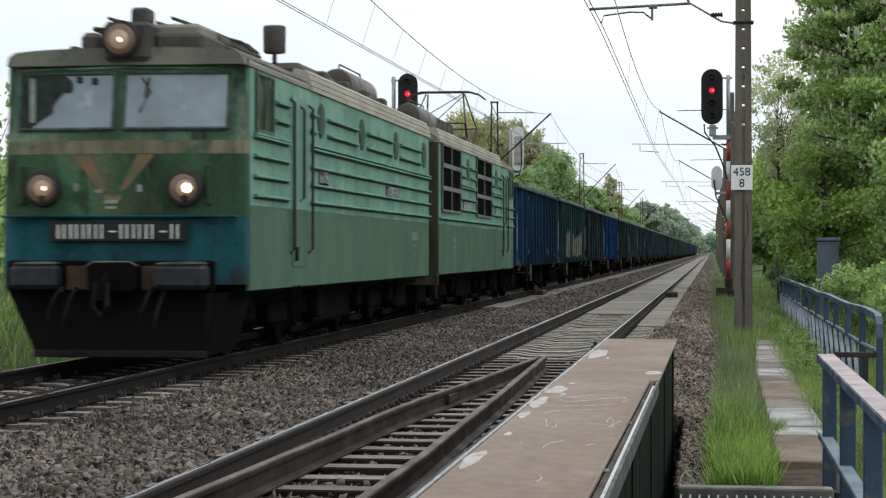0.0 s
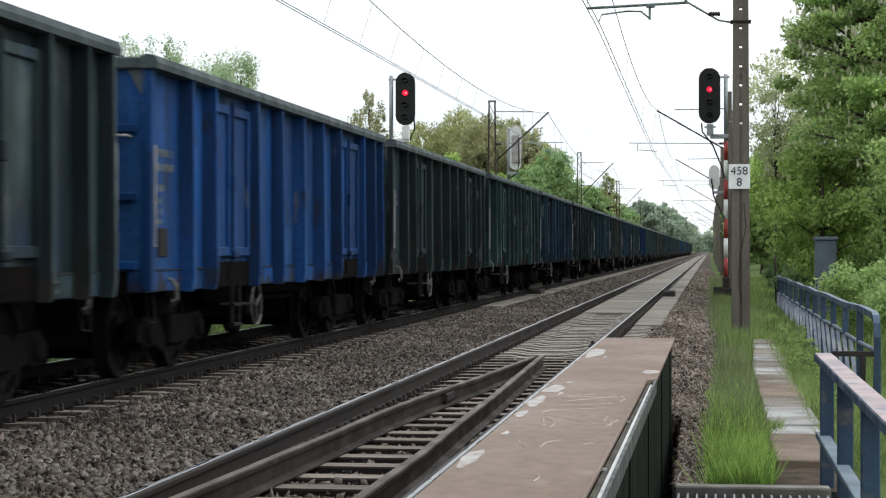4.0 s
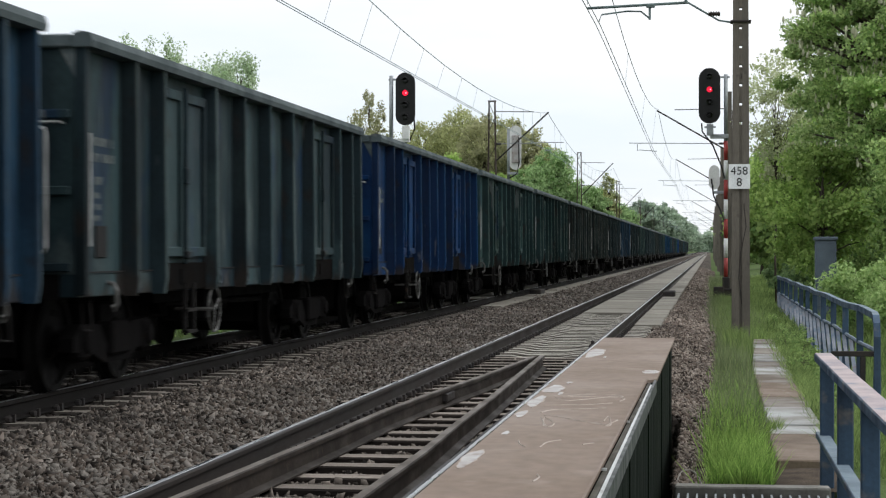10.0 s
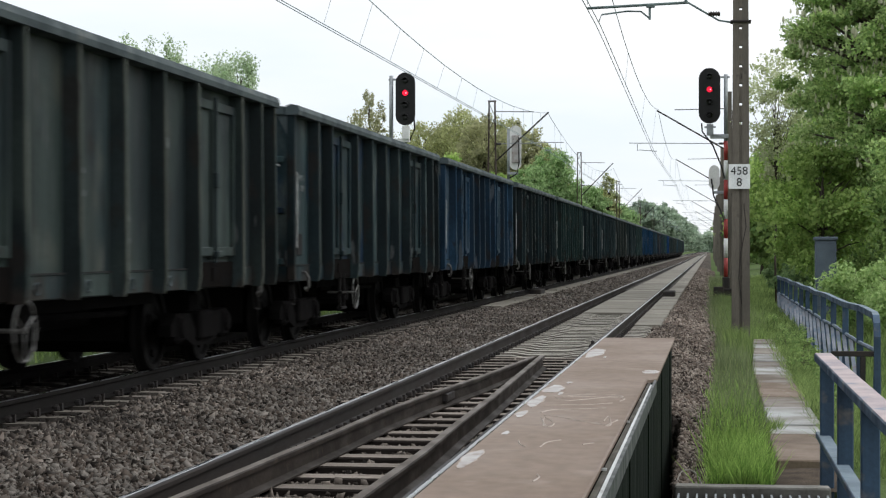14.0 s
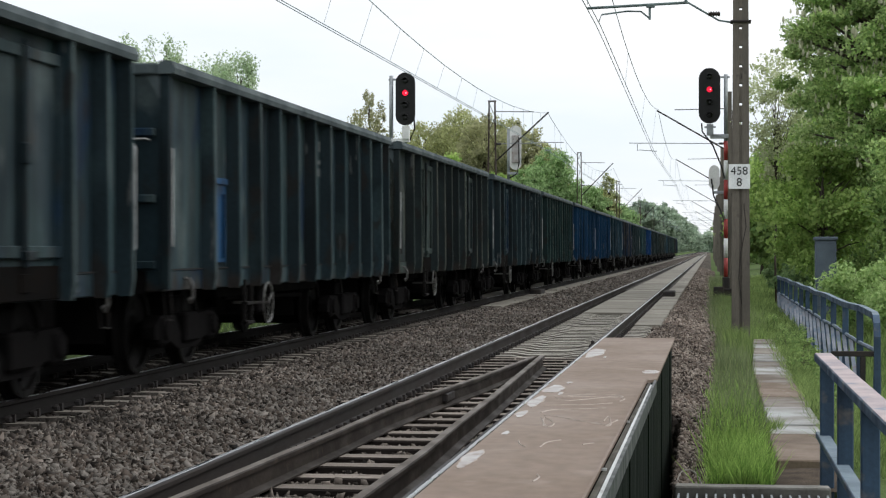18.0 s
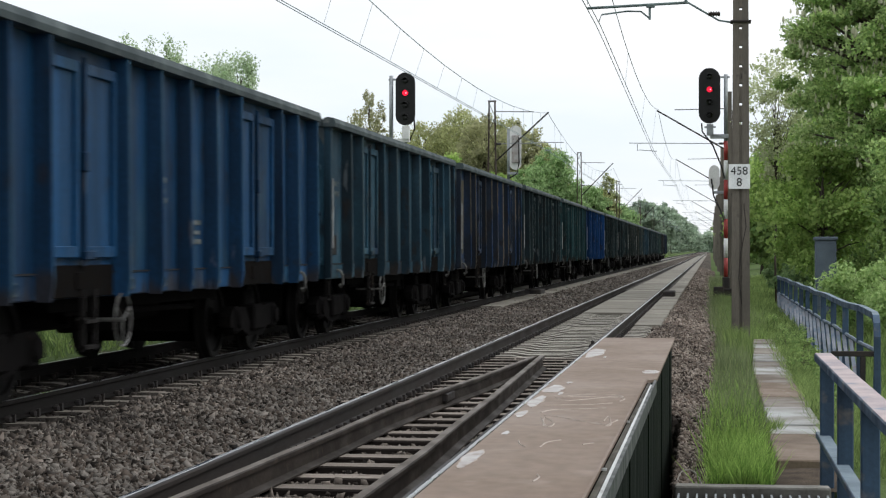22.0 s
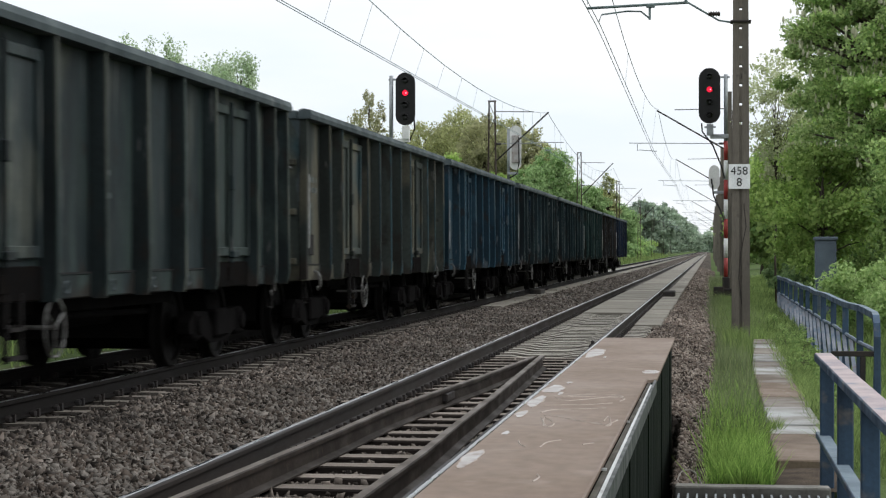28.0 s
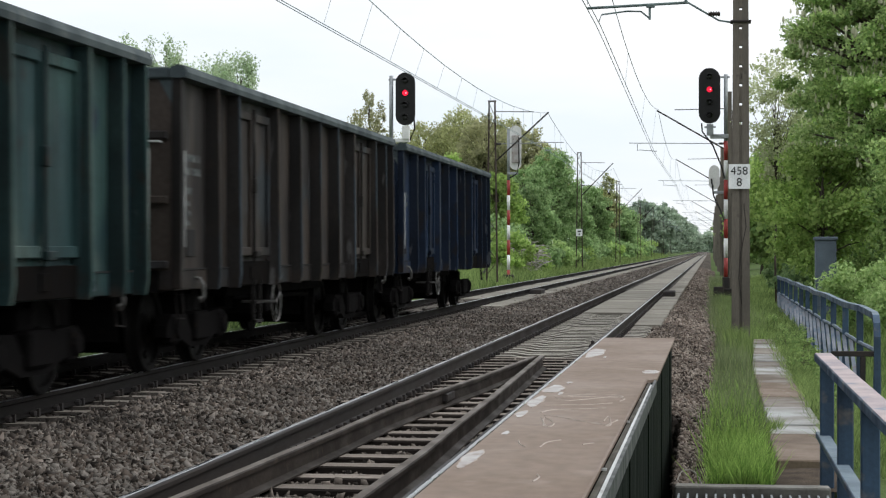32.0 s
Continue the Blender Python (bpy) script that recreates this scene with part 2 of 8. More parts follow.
M["red_paint"] = mat("red_paint", (0.33, 0.035, 0.03), (0.24, 0.03, 0.025), scale=4, rough=0.5)
M["black_paint"] = mat("black_paint", (0.012, 0.012, 0.012), (0.02, 0.02, 0.02), scale=6, rough=0.55, spec=0.2)
M["sign_white"] = mat("white_enamel", (0.78, 0.79, 0.78), (0.70, 0.71, 0.70), scale=6, rough=0.4, bump=0)
M["sign_yellow"] = mat("yellow_sign_paint", (0.55, 0.36, 0.04), scale=6, rough=0.5, bump=0)
M["red_lamp"] = glow("lit_red_lens", (1.0, 0.015, 0.05), 1.3, (0.4, 0.01, 0.02))
M["lamp_core"] = glow("red_lens_core", (1.0, 0.30, 0.36), 1.8, (0.4, 0.1, 0.1))
M["dead_lens"] = mat("unlit_dark_lens", (0.02, 0.02, 0.022), scale=9, rough=0.2, bump=0)
M["wire"] = mat("copper_wire", (0.22, 0.29, 0.29), scale=9, rough=0.5, bump=0)
M["insulator"] = mat("glazed_insulator", (0.05, 0.04, 0.035), scale=9, rough=0.3)
M["cabinet"] = mat("grey_blue_cabinet_paint", (0.10, 0.13, 0.16), (0.078, 0.10, 0.125), scale=2, rough=0.5)
M["bark"] = mat("tree_bark", (0.085, 0.065, 0.05), (0.05, 0.04, 0.032), scale=4, rough=0.95, stretch=(1, 1, 0.3), bump=0.6)
M["deadwood"] = mat("grey_dead_wood", (0.42, 0.40, 0.365), (0.24, 0.22, 0.195), scale=4, rough=0.9)
for key, lo, hi in (("leaf_chestnut", (0.19, 0.31, 0.10), (0.59, 0.72, 0.31)),
                    ("leaf_airy", (0.38, 0.43, 0.22), (0.62, 0.66, 0.42)),
                    ("leaf_wood", (0.16, 0.27, 0.105), (0.42, 0.56, 0.26)),
                    ("leaf_yellowgreen", (0.19, 0.31, 0.075), (0.46, 0.60, 0.19)),
                    ("leaf_bush", (0.23, 0.36, 0.12), (0.52, 0.66, 0.28)),
                    ("leaf_green", (0.15, 0.26, 0.08), (0.44, 0.57, 0.21)),
                    ("leaf_olive", (0.29, 0.32, 0.14), (0.54, 0.56, 0.28)),
                    ("leaf_brown", (0.27, 0.28, 0.145), (0.47, 0.47, 0.27)),
                    ("leaf_pale", (0.29, 0.39, 0.22), (0.60, 0.70, 0.48)),
                    ("leaf_dark", (0.12, 0.20, 0.085), (0.31, 0.42, 0.19)),
                    # Far leaves: distance haze is mixed into this pale colour.
                    ("leaf_far_hazed", (0.24, 0.32, 0.235), (0.48, 0.57, 0.43))):
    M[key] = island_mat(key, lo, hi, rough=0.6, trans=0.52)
M["blossom"] = island_mat("chestnut_blossom", (0.40, 0.42, 0.27), (0.66, 0.64, 0.48), trans=0.3)

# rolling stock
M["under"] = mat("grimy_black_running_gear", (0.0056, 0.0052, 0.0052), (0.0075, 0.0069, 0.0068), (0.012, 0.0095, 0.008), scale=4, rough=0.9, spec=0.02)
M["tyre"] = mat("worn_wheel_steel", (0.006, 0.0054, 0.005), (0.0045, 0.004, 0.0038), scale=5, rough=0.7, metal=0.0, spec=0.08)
M["handrail"] = mat("worn_grey_handrail", (0.115, 0.115, 0.108), (0.05, 0.046, 0.042), scale=6, rough=0.5)
M["white_rail"] = mat("chipped_white_handrail", (0.46, 0.47, 0.46), (0.24, 0.24, 0.23), scale=6, rough=0.5)
M["loco_mint"] = mat("mint_green_loco_paint", (0.118, 0.256, 0.194), (0.095, 0.214, 0.162), (0.105, 0.174, 0.132), scale=0.9, fine=14, rough=0.5, spots=0.6, stretch=(1, 1, 0.5), bump=0.06, spec=0.18, streak=0.18, rust=(0.06, 0.05, 0.035))
M["loco_green"] = mat("dark_green_loco_paint", (0.053, 0.113, 0.074), (0.040, 0.088, 0.058), (0.072, 0.122, 0.083), scale=0.8, fine=14, rough=0.5, spots=0.62, stretch=(1, 1, 0.5), bump=0.06, spec=0.18, streak=0.12)
M["loco_orange"] = mat("faded_orange_chevron", (0.20, 0.095, 0.045), (0.10, 0.10, 0.05), scale=3, rough=0.6)
M["loco_roof"] = mat("dirty_beige_roof", (0.18, 0.175, 0.14), (0.11, 0.11, 0.09), (0.07, 0.065, 0.055), scale=1.6, rough=0.7, stretch=(1, 0.5, 1))
M["cornice"] = mat("grimy_cream_cornice", (0.40, 0.375, 0.315), (0.31, 0.29, 0.24), (0.14, 0.125, 0.105), scale=1.6, rough=0.7, stretch=(1, 0.5, 1), spec=0.15)
M["roof_dark"] = mat("sooty_roof_equipment", (0.05, 0.046, 0.044), (0.085, 0.078, 0.072), scale=4, rough=0.8, spec=0.12)
M["tank"] = mat("grey_roof_tank", (0.13, 0.125, 0.115), (0.08, 0.075, 0.07), scale=3, rough=0.6)
M["grille"] = mat("black_louvre", (0.0045, 0.0042, 0.0042), scale=5, rough=0.9, spec=0.02)
M["grille_frame"] = mat("grey_louvre_frame", (0.13, 0.15, 0.13), (0.075, 0.085, 0.075), scale=4, rough=0.6)
# Pale pane colour stands in for reflected sky and the view through.
M["cab_glass"] = mat("sky_pale_windscreen", (0.22, 0.275, 0.31), (0.165, 0.205, 0.23), (0.28, 0.33, 0.36), scale=1.5, fine=6, rough=0.1, bump=0, spec=0.5)
M["side_glass"] = mat("dark_side_window", (0.02, 0.024, 0.022), (0.03, 0.034, 0.03), scale=3, rough=0.2, bump=0, spec=0.25)
M["porthole"] = mat("green_tinted_porthole", (0.016, 0.042, 0.030), (0.024, 0.055, 0.04), scale=3, rough=0.45, bump=0, spec=0.1)
M["gangway"] = mat("rusty_brown_end_wall", (0.066, 0.062, 0.040), (0.030, 0.028, 0.020), scale=2, rough=0.8, stretch=(2, 2, 0.4), spec=0.1)
M["lit_lamp"] = glow("lit_headlamp", (1.0, 0.55, 0.36), 0.05, (0.085, 0.060, 0.045))
M["lamp_glow"] = glow("glowing_reflector", (1.0, 0.66, 0.42), 0.22, (0.13, 0.095, 0.068))
M["lamp_hot"] = glow("headlamp_filament", (1.0, 0.82, 0.62), 3.0, (0.6, 0.5, 0.4))
M["seal"] = mat("black_green_window_seal", (0.07, 0.115, 0.085), (0.035, 0.05, 0.038), scale=6, rough=0.6, spec=0.2)
M["rubber"] = mat("dark_blue_grey_rubber", (0.016, 0.020, 0.024), (0.011, 0.014, 0.017), scale=5, rough=0.7)
M["plate_white"] = mat("pale_raised_lettering", (0.62, 0.62, 0.58), scale=9, rough=0.5, bump=0)
M["mark"] = mat("faded_white_marking", (0.25, 0.30, 0.26), (0.15, 0.19, 0.16), scale=9, rough=0.6, bump=0)
M["wagon_mark"] = mat("worn_wagon_marking", (0.115, 0.13, 0.125), (0.03, 0.04, 0.042), scale=9, rough=0.6, bump=0)
M["graffiti_grey"] = mat("silver_spray_paint", (0.235, 0.235, 0.205), (0.15, 0.155, 0.14), (0.06, 0.075, 0.07), scale=3, rough=0.5, spots=0.6)
M["graffiti_black"] = mat("black_spray_outline", (0.02, 0.022, 0.025), scale=5, rough=0.5)
M["flaked"] = mat("flaking_white_paint", (0.27, 0.28, 0.28), (0.05, 0.052, 0.055), (0.012, 0.013, 0.014), scale=9, rough=0.7, spots=0.5)
M["graffiti_green"] = mat("lime_spray_paint", (0.12, 0.20, 0.06), scale=5, rough=0.5)

PAINTS = {
    "blue": ((0.005, 0.033, 0.082), (0.005, 0.027, 0.066), (0.013, 0.043, 0.078)),
    "bright": ((0.006, 0.036, 0.125), (0.005, 0.029, 0.098), (0.012, 0.046, 0.122)),
    "royal": ((0.002, 0.019, 0.062), (0.002, 0.014, 0.048), (0.005, 0.026, 0.062)),
    "denim": ((0.013, 0.036, 0.064), (0.009, 0.025, 0.046), (0.034, 0.052, 0.066)),
    "navy": ((0.009, 0.018, 0.038), (0.007, 0.013, 0.027), (0.026, 0.032, 0.040)),
    "steel": ((0.016, 0.044, 0.064), (0.011, 0.029, 0.044), (0.040, 0.060, 0.068)),
    "teal": ((0.021, 0.060, 0.064), (0.014, 0.040, 0.046), (0.042, 0.068, 0.066)),
    "green": ((0.021, 0.045, 0.042), (0.012, 0.028, 0.029), (0.044, 0.064, 0.056)),
    "slate": ((0.020, 0.036, 0.039), (0.011, 0.021, 0.026), (0.044, 0.060, 0.060)),
    "dark": ((0.015, 0.027, 0.029), (0.008, 0.016, 0.019), (0.036, 0.045, 0.043)),
    "umber": ((0.024, 0.034, 0.031), (0.014, 0.021, 0.022), (0.052, 0.057, 0.047)),
    "brown": ((0.031, 0.025, 0.021), (0.018, 0.016, 0.015), (0.024, 0.032, 0.038)),
    "olive": ((0.072, 0.068, 0.050), (0.028, 0.034, 0.030), (0.016, 0.034, 0.040)),
    "patchy": ((0.009, 0.024, 0.060), (0.014, 0.021, 0.033), (0.066, 0.056, 0.039)),
}
PAINT_NAME = {"blue": "blue", "denim": "faded denim-blue", "royal": "grimy royal-blue", "bright": "bright blue", "navy": "dark navy", "steel": "steel-blue", "teal": "weathered teal-green",
              "green": "grimy grey-green", "slate": "sooty slate-grey", "dark": "nearly black grey-green", "brown": "rust-brown", "umber": "sooty brown-grey",
              "olive": "faded olive and cream", "patchy": "patchy blue, cream and rust"}
RUST_BROWN = (0.022, 0.017, 0.014)


def wagon_paint(name, a, b, pale, rusted=0.0, old=0.0):
    """Old wagon paint: big repainted patches, chalky pale areas, run-off streaks, rust that creeps up from the lower edge, chips."""
    m = bpy.data.materials.new(name)
    m.use_nodes = True
    n, l = m.node_tree.nodes, m.node_tree.links
    p = n["Principled BSDF"]
    tc, info = n.new("ShaderNodeTexCoord"), n.new("ShaderNodeObjectInfo")
    off = n.new("ShaderNodeVectorMath")
    off.operation = "MULTIPLY_ADD"
    l.new(info.outputs["Random"], off.inputs[0])
    off.inputs[1].default_value = (17.0, 61.0, 23.0)
    l.new(tc.outputs["Object"], off.inputs[2])

    def field(scale, squash, detail, lo, hi, out=(0.0, 1.0)):
        mp, t, r = n.new("ShaderNodeMapping"), n.new("ShaderNodeTexNoise"), n.new("ShaderNodeMapRange")
        mp.inputs["Scale"].default_value = squash
        l.new(off.outputs[0], mp.inputs[0])
        t.inputs["Scale"].default_value, t.inputs["Detail"].default_value = scale, detail
        l.new(mp.outputs[0], t.inputs["Vector"])
        for k, v in enumerate((lo, hi) + tuple(out)):
            r.inputs[k + 1].default_value = v
        l.new(t.outputs["Fac"], r.inputs[0])
        return r.outputs[0]

    def mix(fac, x, y, kind="MIX"):
        q = n.new("ShaderNodeMix")
        q.data_type, q.blend_type = "RGBA", kind
        if isinstance(fac, float):
            q.inputs[0].default_value = fac
        else:
            l.new(fac, q.inputs[0])
        for sock, v in ((6, x), (7, y)):
            if isinstance(v, tuple):
                q.inputs[sock].default_value = rgba(v)
            else:
                l.new(v, q.inputs[sock])
        return q.outputs[2]

    col = mix(field(0.9, (1, 1, 0.55), 3, 0.46, 0.54), a, b)
    col = mix(field(1.3, (1, 0.8, 0.6), 5, 0.56, 0.66, (0.0, 0.85)), col, pale)
    col = mix(field(1.7, (1, 0.9, 0.5), 4, 0.57, 0.63, (0.0, old)), col, (0.007, 0.019, 0.040))
    col = mix(1.0, col, field(1.0, (1, 2.2, 0.10), 4, 0.36, 0.64, (0.68, 1.28)), "MULTIPLY")
    col = mix(1.0, col, field(1.0, (1, 9, 0.25), 5, 0.32, 0.68, (0.62, 1.35)), "MULTIPLY")
    # rust along the lower edge, with a ragged upper limit
    sep, sub, rr = n.new("ShaderNodeSeparateXYZ"), n.new("ShaderNodeMath"), n.new("ShaderNodeMapRange")
    l.new(tc.outputs["Object"], sep.inputs[0])
    sub.operation = "SUBTRACT"
    l.new(field(1.6, (1, 1.5, 0.4), 6, 0.3, 0.7, (0.62, 1.22)), sub.inputs[0])
    l.new(sep.outputs["Z"], sub.inputs[1])
    rr.inputs[1].default_value, rr.inputs[2].default_value, rr.inputs[4].default_value = -0.03, 0.10, 0.8
    l.new(sub.outputs[0], rr.inputs[0])
    col = mix(rr.outputs[0], col, RUST_BROWN)
    col = mix(field(4.0, (1, 1, 0.6), 8, 0.61 - rusted, 0.70 - rusted, (0.0, 0.65)), col, tuple(v * 0.7 for v in RUST_BROWN))
    col = mix(field(5.0, (1, 2.6, 0.22), 7, 0.655, 0.69), col, tuple(0.5 * v + 0.055 for v in pale))
    col = mix(1.0, col, field(22.0, (1, 1, 1), 4, 0.2, 0.8, (0.75, 1.25)), "MULTIPLY")
    l.new(col, p.inputs["Base Color"])
    l.new(field(1.4, (1, 1, 0.5), 5, 0.3, 0.7, (0.42, 0.74)), p.inputs["Roughness"])
    p.inputs["Specular IOR Level"].default_value = 0.12
    bp = n.new("ShaderNodeBump")
    bp.inputs["Strength"].default_value, bp.inputs["Distance"].default_value = 0.35, 0.02
    l.new(field(2.2, (1, 1, 0.7), 5, 0.0, 1.0), bp.inputs["Height"])
    l.new(bp.outputs[0], p.inputs["Normal"])
    return m


for key, (a, b2, c) in PAINTS.items():
    fresh = key in ("blue", "bright", "royal")
    g = {"bright": 1.25, "denim": 1.25, "blue": 1.1, "slate": 1.1, "royal": 1.28}.get(key, 1.17)
    M["w_" + key] = wagon_paint("wagon_paint_" + key, tuple(g * v for v in a), tuple(g * v for v in b2), tuple(g * v for v in c), 0.0, 0.8 if key in ("slate", "dark", "green", "teal", "steel") else 0.0)
    # Stanchion copy of the paint: rust, plus shade of front faces darkened in.
    M["p_" + key] = wagon_paint("shaded_rusty_stanchion_paint_" + key, tuple((1.05 if fresh else 0.95) * v for v in b2), tuple((0.8 if fresh else 0.65) * v for v in b2), tuple(0.95 * v for v in a), 0.0 if fresh else 0.05)
    # Outer-edge copy, paler so that the edges read as catching light.
    M["e_" + key] = wagon_paint("lit_edge_paint_" + key, tuple(1.25 * g * v for v in c), tuple(1.2 * g * v for v in a), tuple(1.5 * g * v for v in c))
M["loco_front"] = wagon_paint("blotchy_green_front_paint", (0.052, 0.125, 0.062), (0.030, 0.068, 0.036), (0.105, 0.105, 0.058), 0.04)
M["loco_teal"] = wagon_paint("teal_blue_front_paint", (0.010, 0.072, 0.088), (0.009, 0.050, 0.058), (0.016, 0.088, 0.100))
M["cream_panel"] = wagon_paint("grimy_cream_panel_paint", (0.085, 0.074, 0.048), (0.055, 0.050, 0.036), (0.045, 0.062, 0.062), 0.03)
# Dark line colour: shadow drawn below the ribs, also the cornice seams.
M["shade_seam"] = mat("rib_shade_and_cornice_seam", (0.022, 0.036, 0.029), (0.045, 0.075, 0.058), scale=3, rough=0.8, spec=0.1)
M["loco_cream"] = mat("dirty_cream_stripe", (0.18, 0.15, 0.09), (0.11, 0.11, 0.065), (0.055, 0.10, 0.055), scale=2.2, rough=0.6, spots=0.54, streak=0.3)
M["loco_band"] = wagon_paint("blotchy_pale_green_paint", (0.105, 0.175, 0.125), (0.06, 0.115, 0.078), (0.16, 0.185, 0.14), 0.02)
M["beam_rust"] = mat("rusty_brown_panel", (0.075, 0.05, 0.034), (0.045, 0.032, 0.024), scale=4, rough=0.8, spec=0.1)
M["curtain"] = mat("dark_green_pane_patch", (0.02, 0.028, 0.024), (0.04, 0.05, 0.045), scale=8, rough=0.8, spec=0.1)
M["w_sill"] = mat("sooty_rusty_wagon_sill", (0.017, 0.0155, 0.0145), (0.011, 0.010, 0.0095), (0.034, 0.024, 0.018), scale=2.5, rough=0.8, spec=0.1)
M["w_threshold"] = mat("black_rusty_threshold", (0.0042, 0.0040, 0.0040), (0.0075, 0.0062, 0.0054), scale=5, rough=0.9, spec=0.02)
# Rim grey is lifted above the body paint to carry sky light.
M["w_rim"] = mat("sky_lit_rim_grey", (0.066, 0.084, 0.087), (0.038, 0.050, 0.054), (0.12, 0.128, 0.122), scale=2.2, rough=0.7, spec=0.2)
M["w_grime"] = mat("coal_grime", (0.022, 0.022, 0.022), (0.03, 0.029, 0.028), scale=3, rough=0.9, spec=0.05)


# ---- mesh helpers ----
class Mesh:
    """Gathers vertices and faces of one mesh."""

    def __init__(self):
        self.v, self.f = [], []

    def add(self, verts, faces):
        k = len(self.v)
        self.v.extend(verts)
        self.f.extend(tuple(i + k for i in f) for f in faces)
        return self

    def box(self, x0, x1, y0, y1, z0, z1, c=0.0):
        if c <= 0:
            v = [(x, y, z) for x in (x0, x1) for y in (y0, y1) for z in (z0, z1)]
            return self.add(v, [(0, 1, 3, 2), (4, 6, 7, 5), (0, 4, 5, 1), (2, 3, 7, 6), (0, 2, 6, 4), (1, 5, 7, 3)])
        lo, hi = (x0, y0, z0), (x1, y1, z1)
        v, idx = [], {}
        for cx in (0, 1):
            for cy in (0, 1):
                for cz in (0, 1):
                    for ax in range(3):
                        p = []
                        for k, s in enumerate((cx, cy, cz)):
                            q = hi[k] if s else lo[k]
                            if k != ax:
                                q += -c if s else c
                            p.append(q)
                        idx[cx, cy, cz, ax] = len(v)
                        v.append(tuple(p))
        f = []
        for ax in range(3):
            a, b = [k for k in range(3) if k != ax]
            for s in (0, 1):
                ring = []
                for p, q in ((0, 0), (1, 0), (1, 1), (0, 1)):
                    key = [0, 0, 0]
                    key[ax], key[a], key[b] = s, p, q
                    ring.append(idx[(*key, ax)])
                f.append(tuple(ring))
            for p in (0, 1):
                for q in (0, 1):
                    k0, k1 = [0, 0, 0], [0, 0, 0]
                    k0[a], k0[b], k0[ax] = p, q, 0
                    k1[a], k1[b], k1[ax] = p, q, 1
                    f.append((idx[(*k0, a)], idx[(*k0, b)], idx[(*k1, b)], idx[(*k1, a)]))
        for cx in (0, 1):
            for cy in (0, 1):
                for cz in (0, 1):
                    f.append(tuple(idx[cx, cy, cz, ax] for ax in range(3)))
        return self.add(v, f)

    def tube(self, path, r, n=6, r2=None, closed=False, turn=0.0):
        """A round bar along a path of points; with n=4 and a turn of 45 degrees, a square one."""
        path = [Vector(p) for p in path]
        m = len(path)
        v = []
        for i, p in enumerate(path):
            a = path[(i - 1) % m] if (i > 0 or closed) else p
            b = path[(i + 1) % m] if (i < m - 1 or closed) else p
            d = (b - a).normalized()
            up = Vector((0, 0, 1)) if abs(d.z) < 0.9 else Vector((1, 0, 0))
            s = d.cross(up).normalized()
            t = s.cross(d)
            rr = r if r2 is None else r + (r2 - r) * i / max(1, m - 1)
            for k in range(n):
                w = 2 * math.pi * k / n + turn
                v.append(tuple(p + s * (rr * math.cos(w)) + t * (rr * math.sin(w))))
        f = []
        for i in range(m if closed else m - 1):
            j = (i + 1) % m
            for k in range(n):
                f.append((i * n + k, i * n + (k + 1) % n, j * n + (k + 1) % n, j * n + k))
        if not closed:
            f.append(tuple(range(n - 1, -1, -1)))
            f.append(tuple(range((m - 1) * n, m * n)))
        return self.add(v, f)

    def disc_stack(self, axis, origin, rings, n=20):
        """A turned body: rings of (distance along the axis, radius)."""
        o = Vector(origin)
        ax = {"x": 0, "y": 1, "z": 2}[axis]
        a, b = [k for k in range(3) if k != ax]
        v = []
        for d, r in rings:
            for k in range(n):
                w = 2 * math.pi * k / n
                p = [0, 0, 0]
                p[ax], p[a], p[b] = d, r * math.cos(w), r * math.sin(w)
                v.append(tuple(o + Vector(p)))
        f = []
        for i in range(len(rings) - 1):
            for k in range(n):
                f.append((i * n + k, i * n + (k + 1) % n, (i + 1) * n + (k + 1) % n, (i + 1) * n + k))
        f.append(tuple(range(n)))
        f.append(tuple(range((len(rings) - 1) * n, len(rings) * n)))
        return self.add(v, f)

    def prism(self, outline, axis, a, b):
        """An outline of 2D points pushed from a to b along an axis; the points fill the other two axes in order."""
        ax = {"x": 0, "y": 1, "z": 2}[axis]
        n, v = len(outline), []
        for d in (a, b):
            for p, q in outline:
                w = [p, q]
                w.insert(ax, d)
                v.append(tuple(w))
        f = [(i, (i + 1) % n, n + (i + 1) % n, n + i) for i in range(n)]
        f += [tuple(range(n)), tuple(range(2 * n - 1, n - 1, -1))]
        return self.add(v, f)

    def done(self, name, material, smooth=False):
        me = bpy.data.meshes.new(name)
        me.from_pydata(self.v, [], self.f)
        bm = bmesh.new()
        bm.from_mesh(me)
        bmesh.ops.recalc_face_normals(bm, faces=bm.faces)
        bm.to_mesh(me)
        bm.free()
        me.materials.append(material)
        if smooth:
            me.shade_smooth()
        return me


def part(name, mb, material, parent, label="", smooth=False):
    """One mesh object under a thing or a part; mb is a Mesh or ready mesh data."""
    data = mb if isinstance(mb, bpy.types.Mesh) else mb.done(name, material, smooth)
    ob = new(name, data)
    ob.parent = parent
    if label:
        ob["label"] = label
    return ob


def thing(name, label, category, at=(0, 0, 0), rz=0, group="", kind=""):
    ob = new(name)
    ob.matrix_basis = pose(*at, 0, 0, rz)
    return tagged(ob, label, category, group, kind)


def solid(name, mb, material, label, category="", kind="", group="", smooth=False):
    """A thing that is one mesh."""
    return tagged(part(name, mb, material, None, "", smooth), label, category, group, kind)


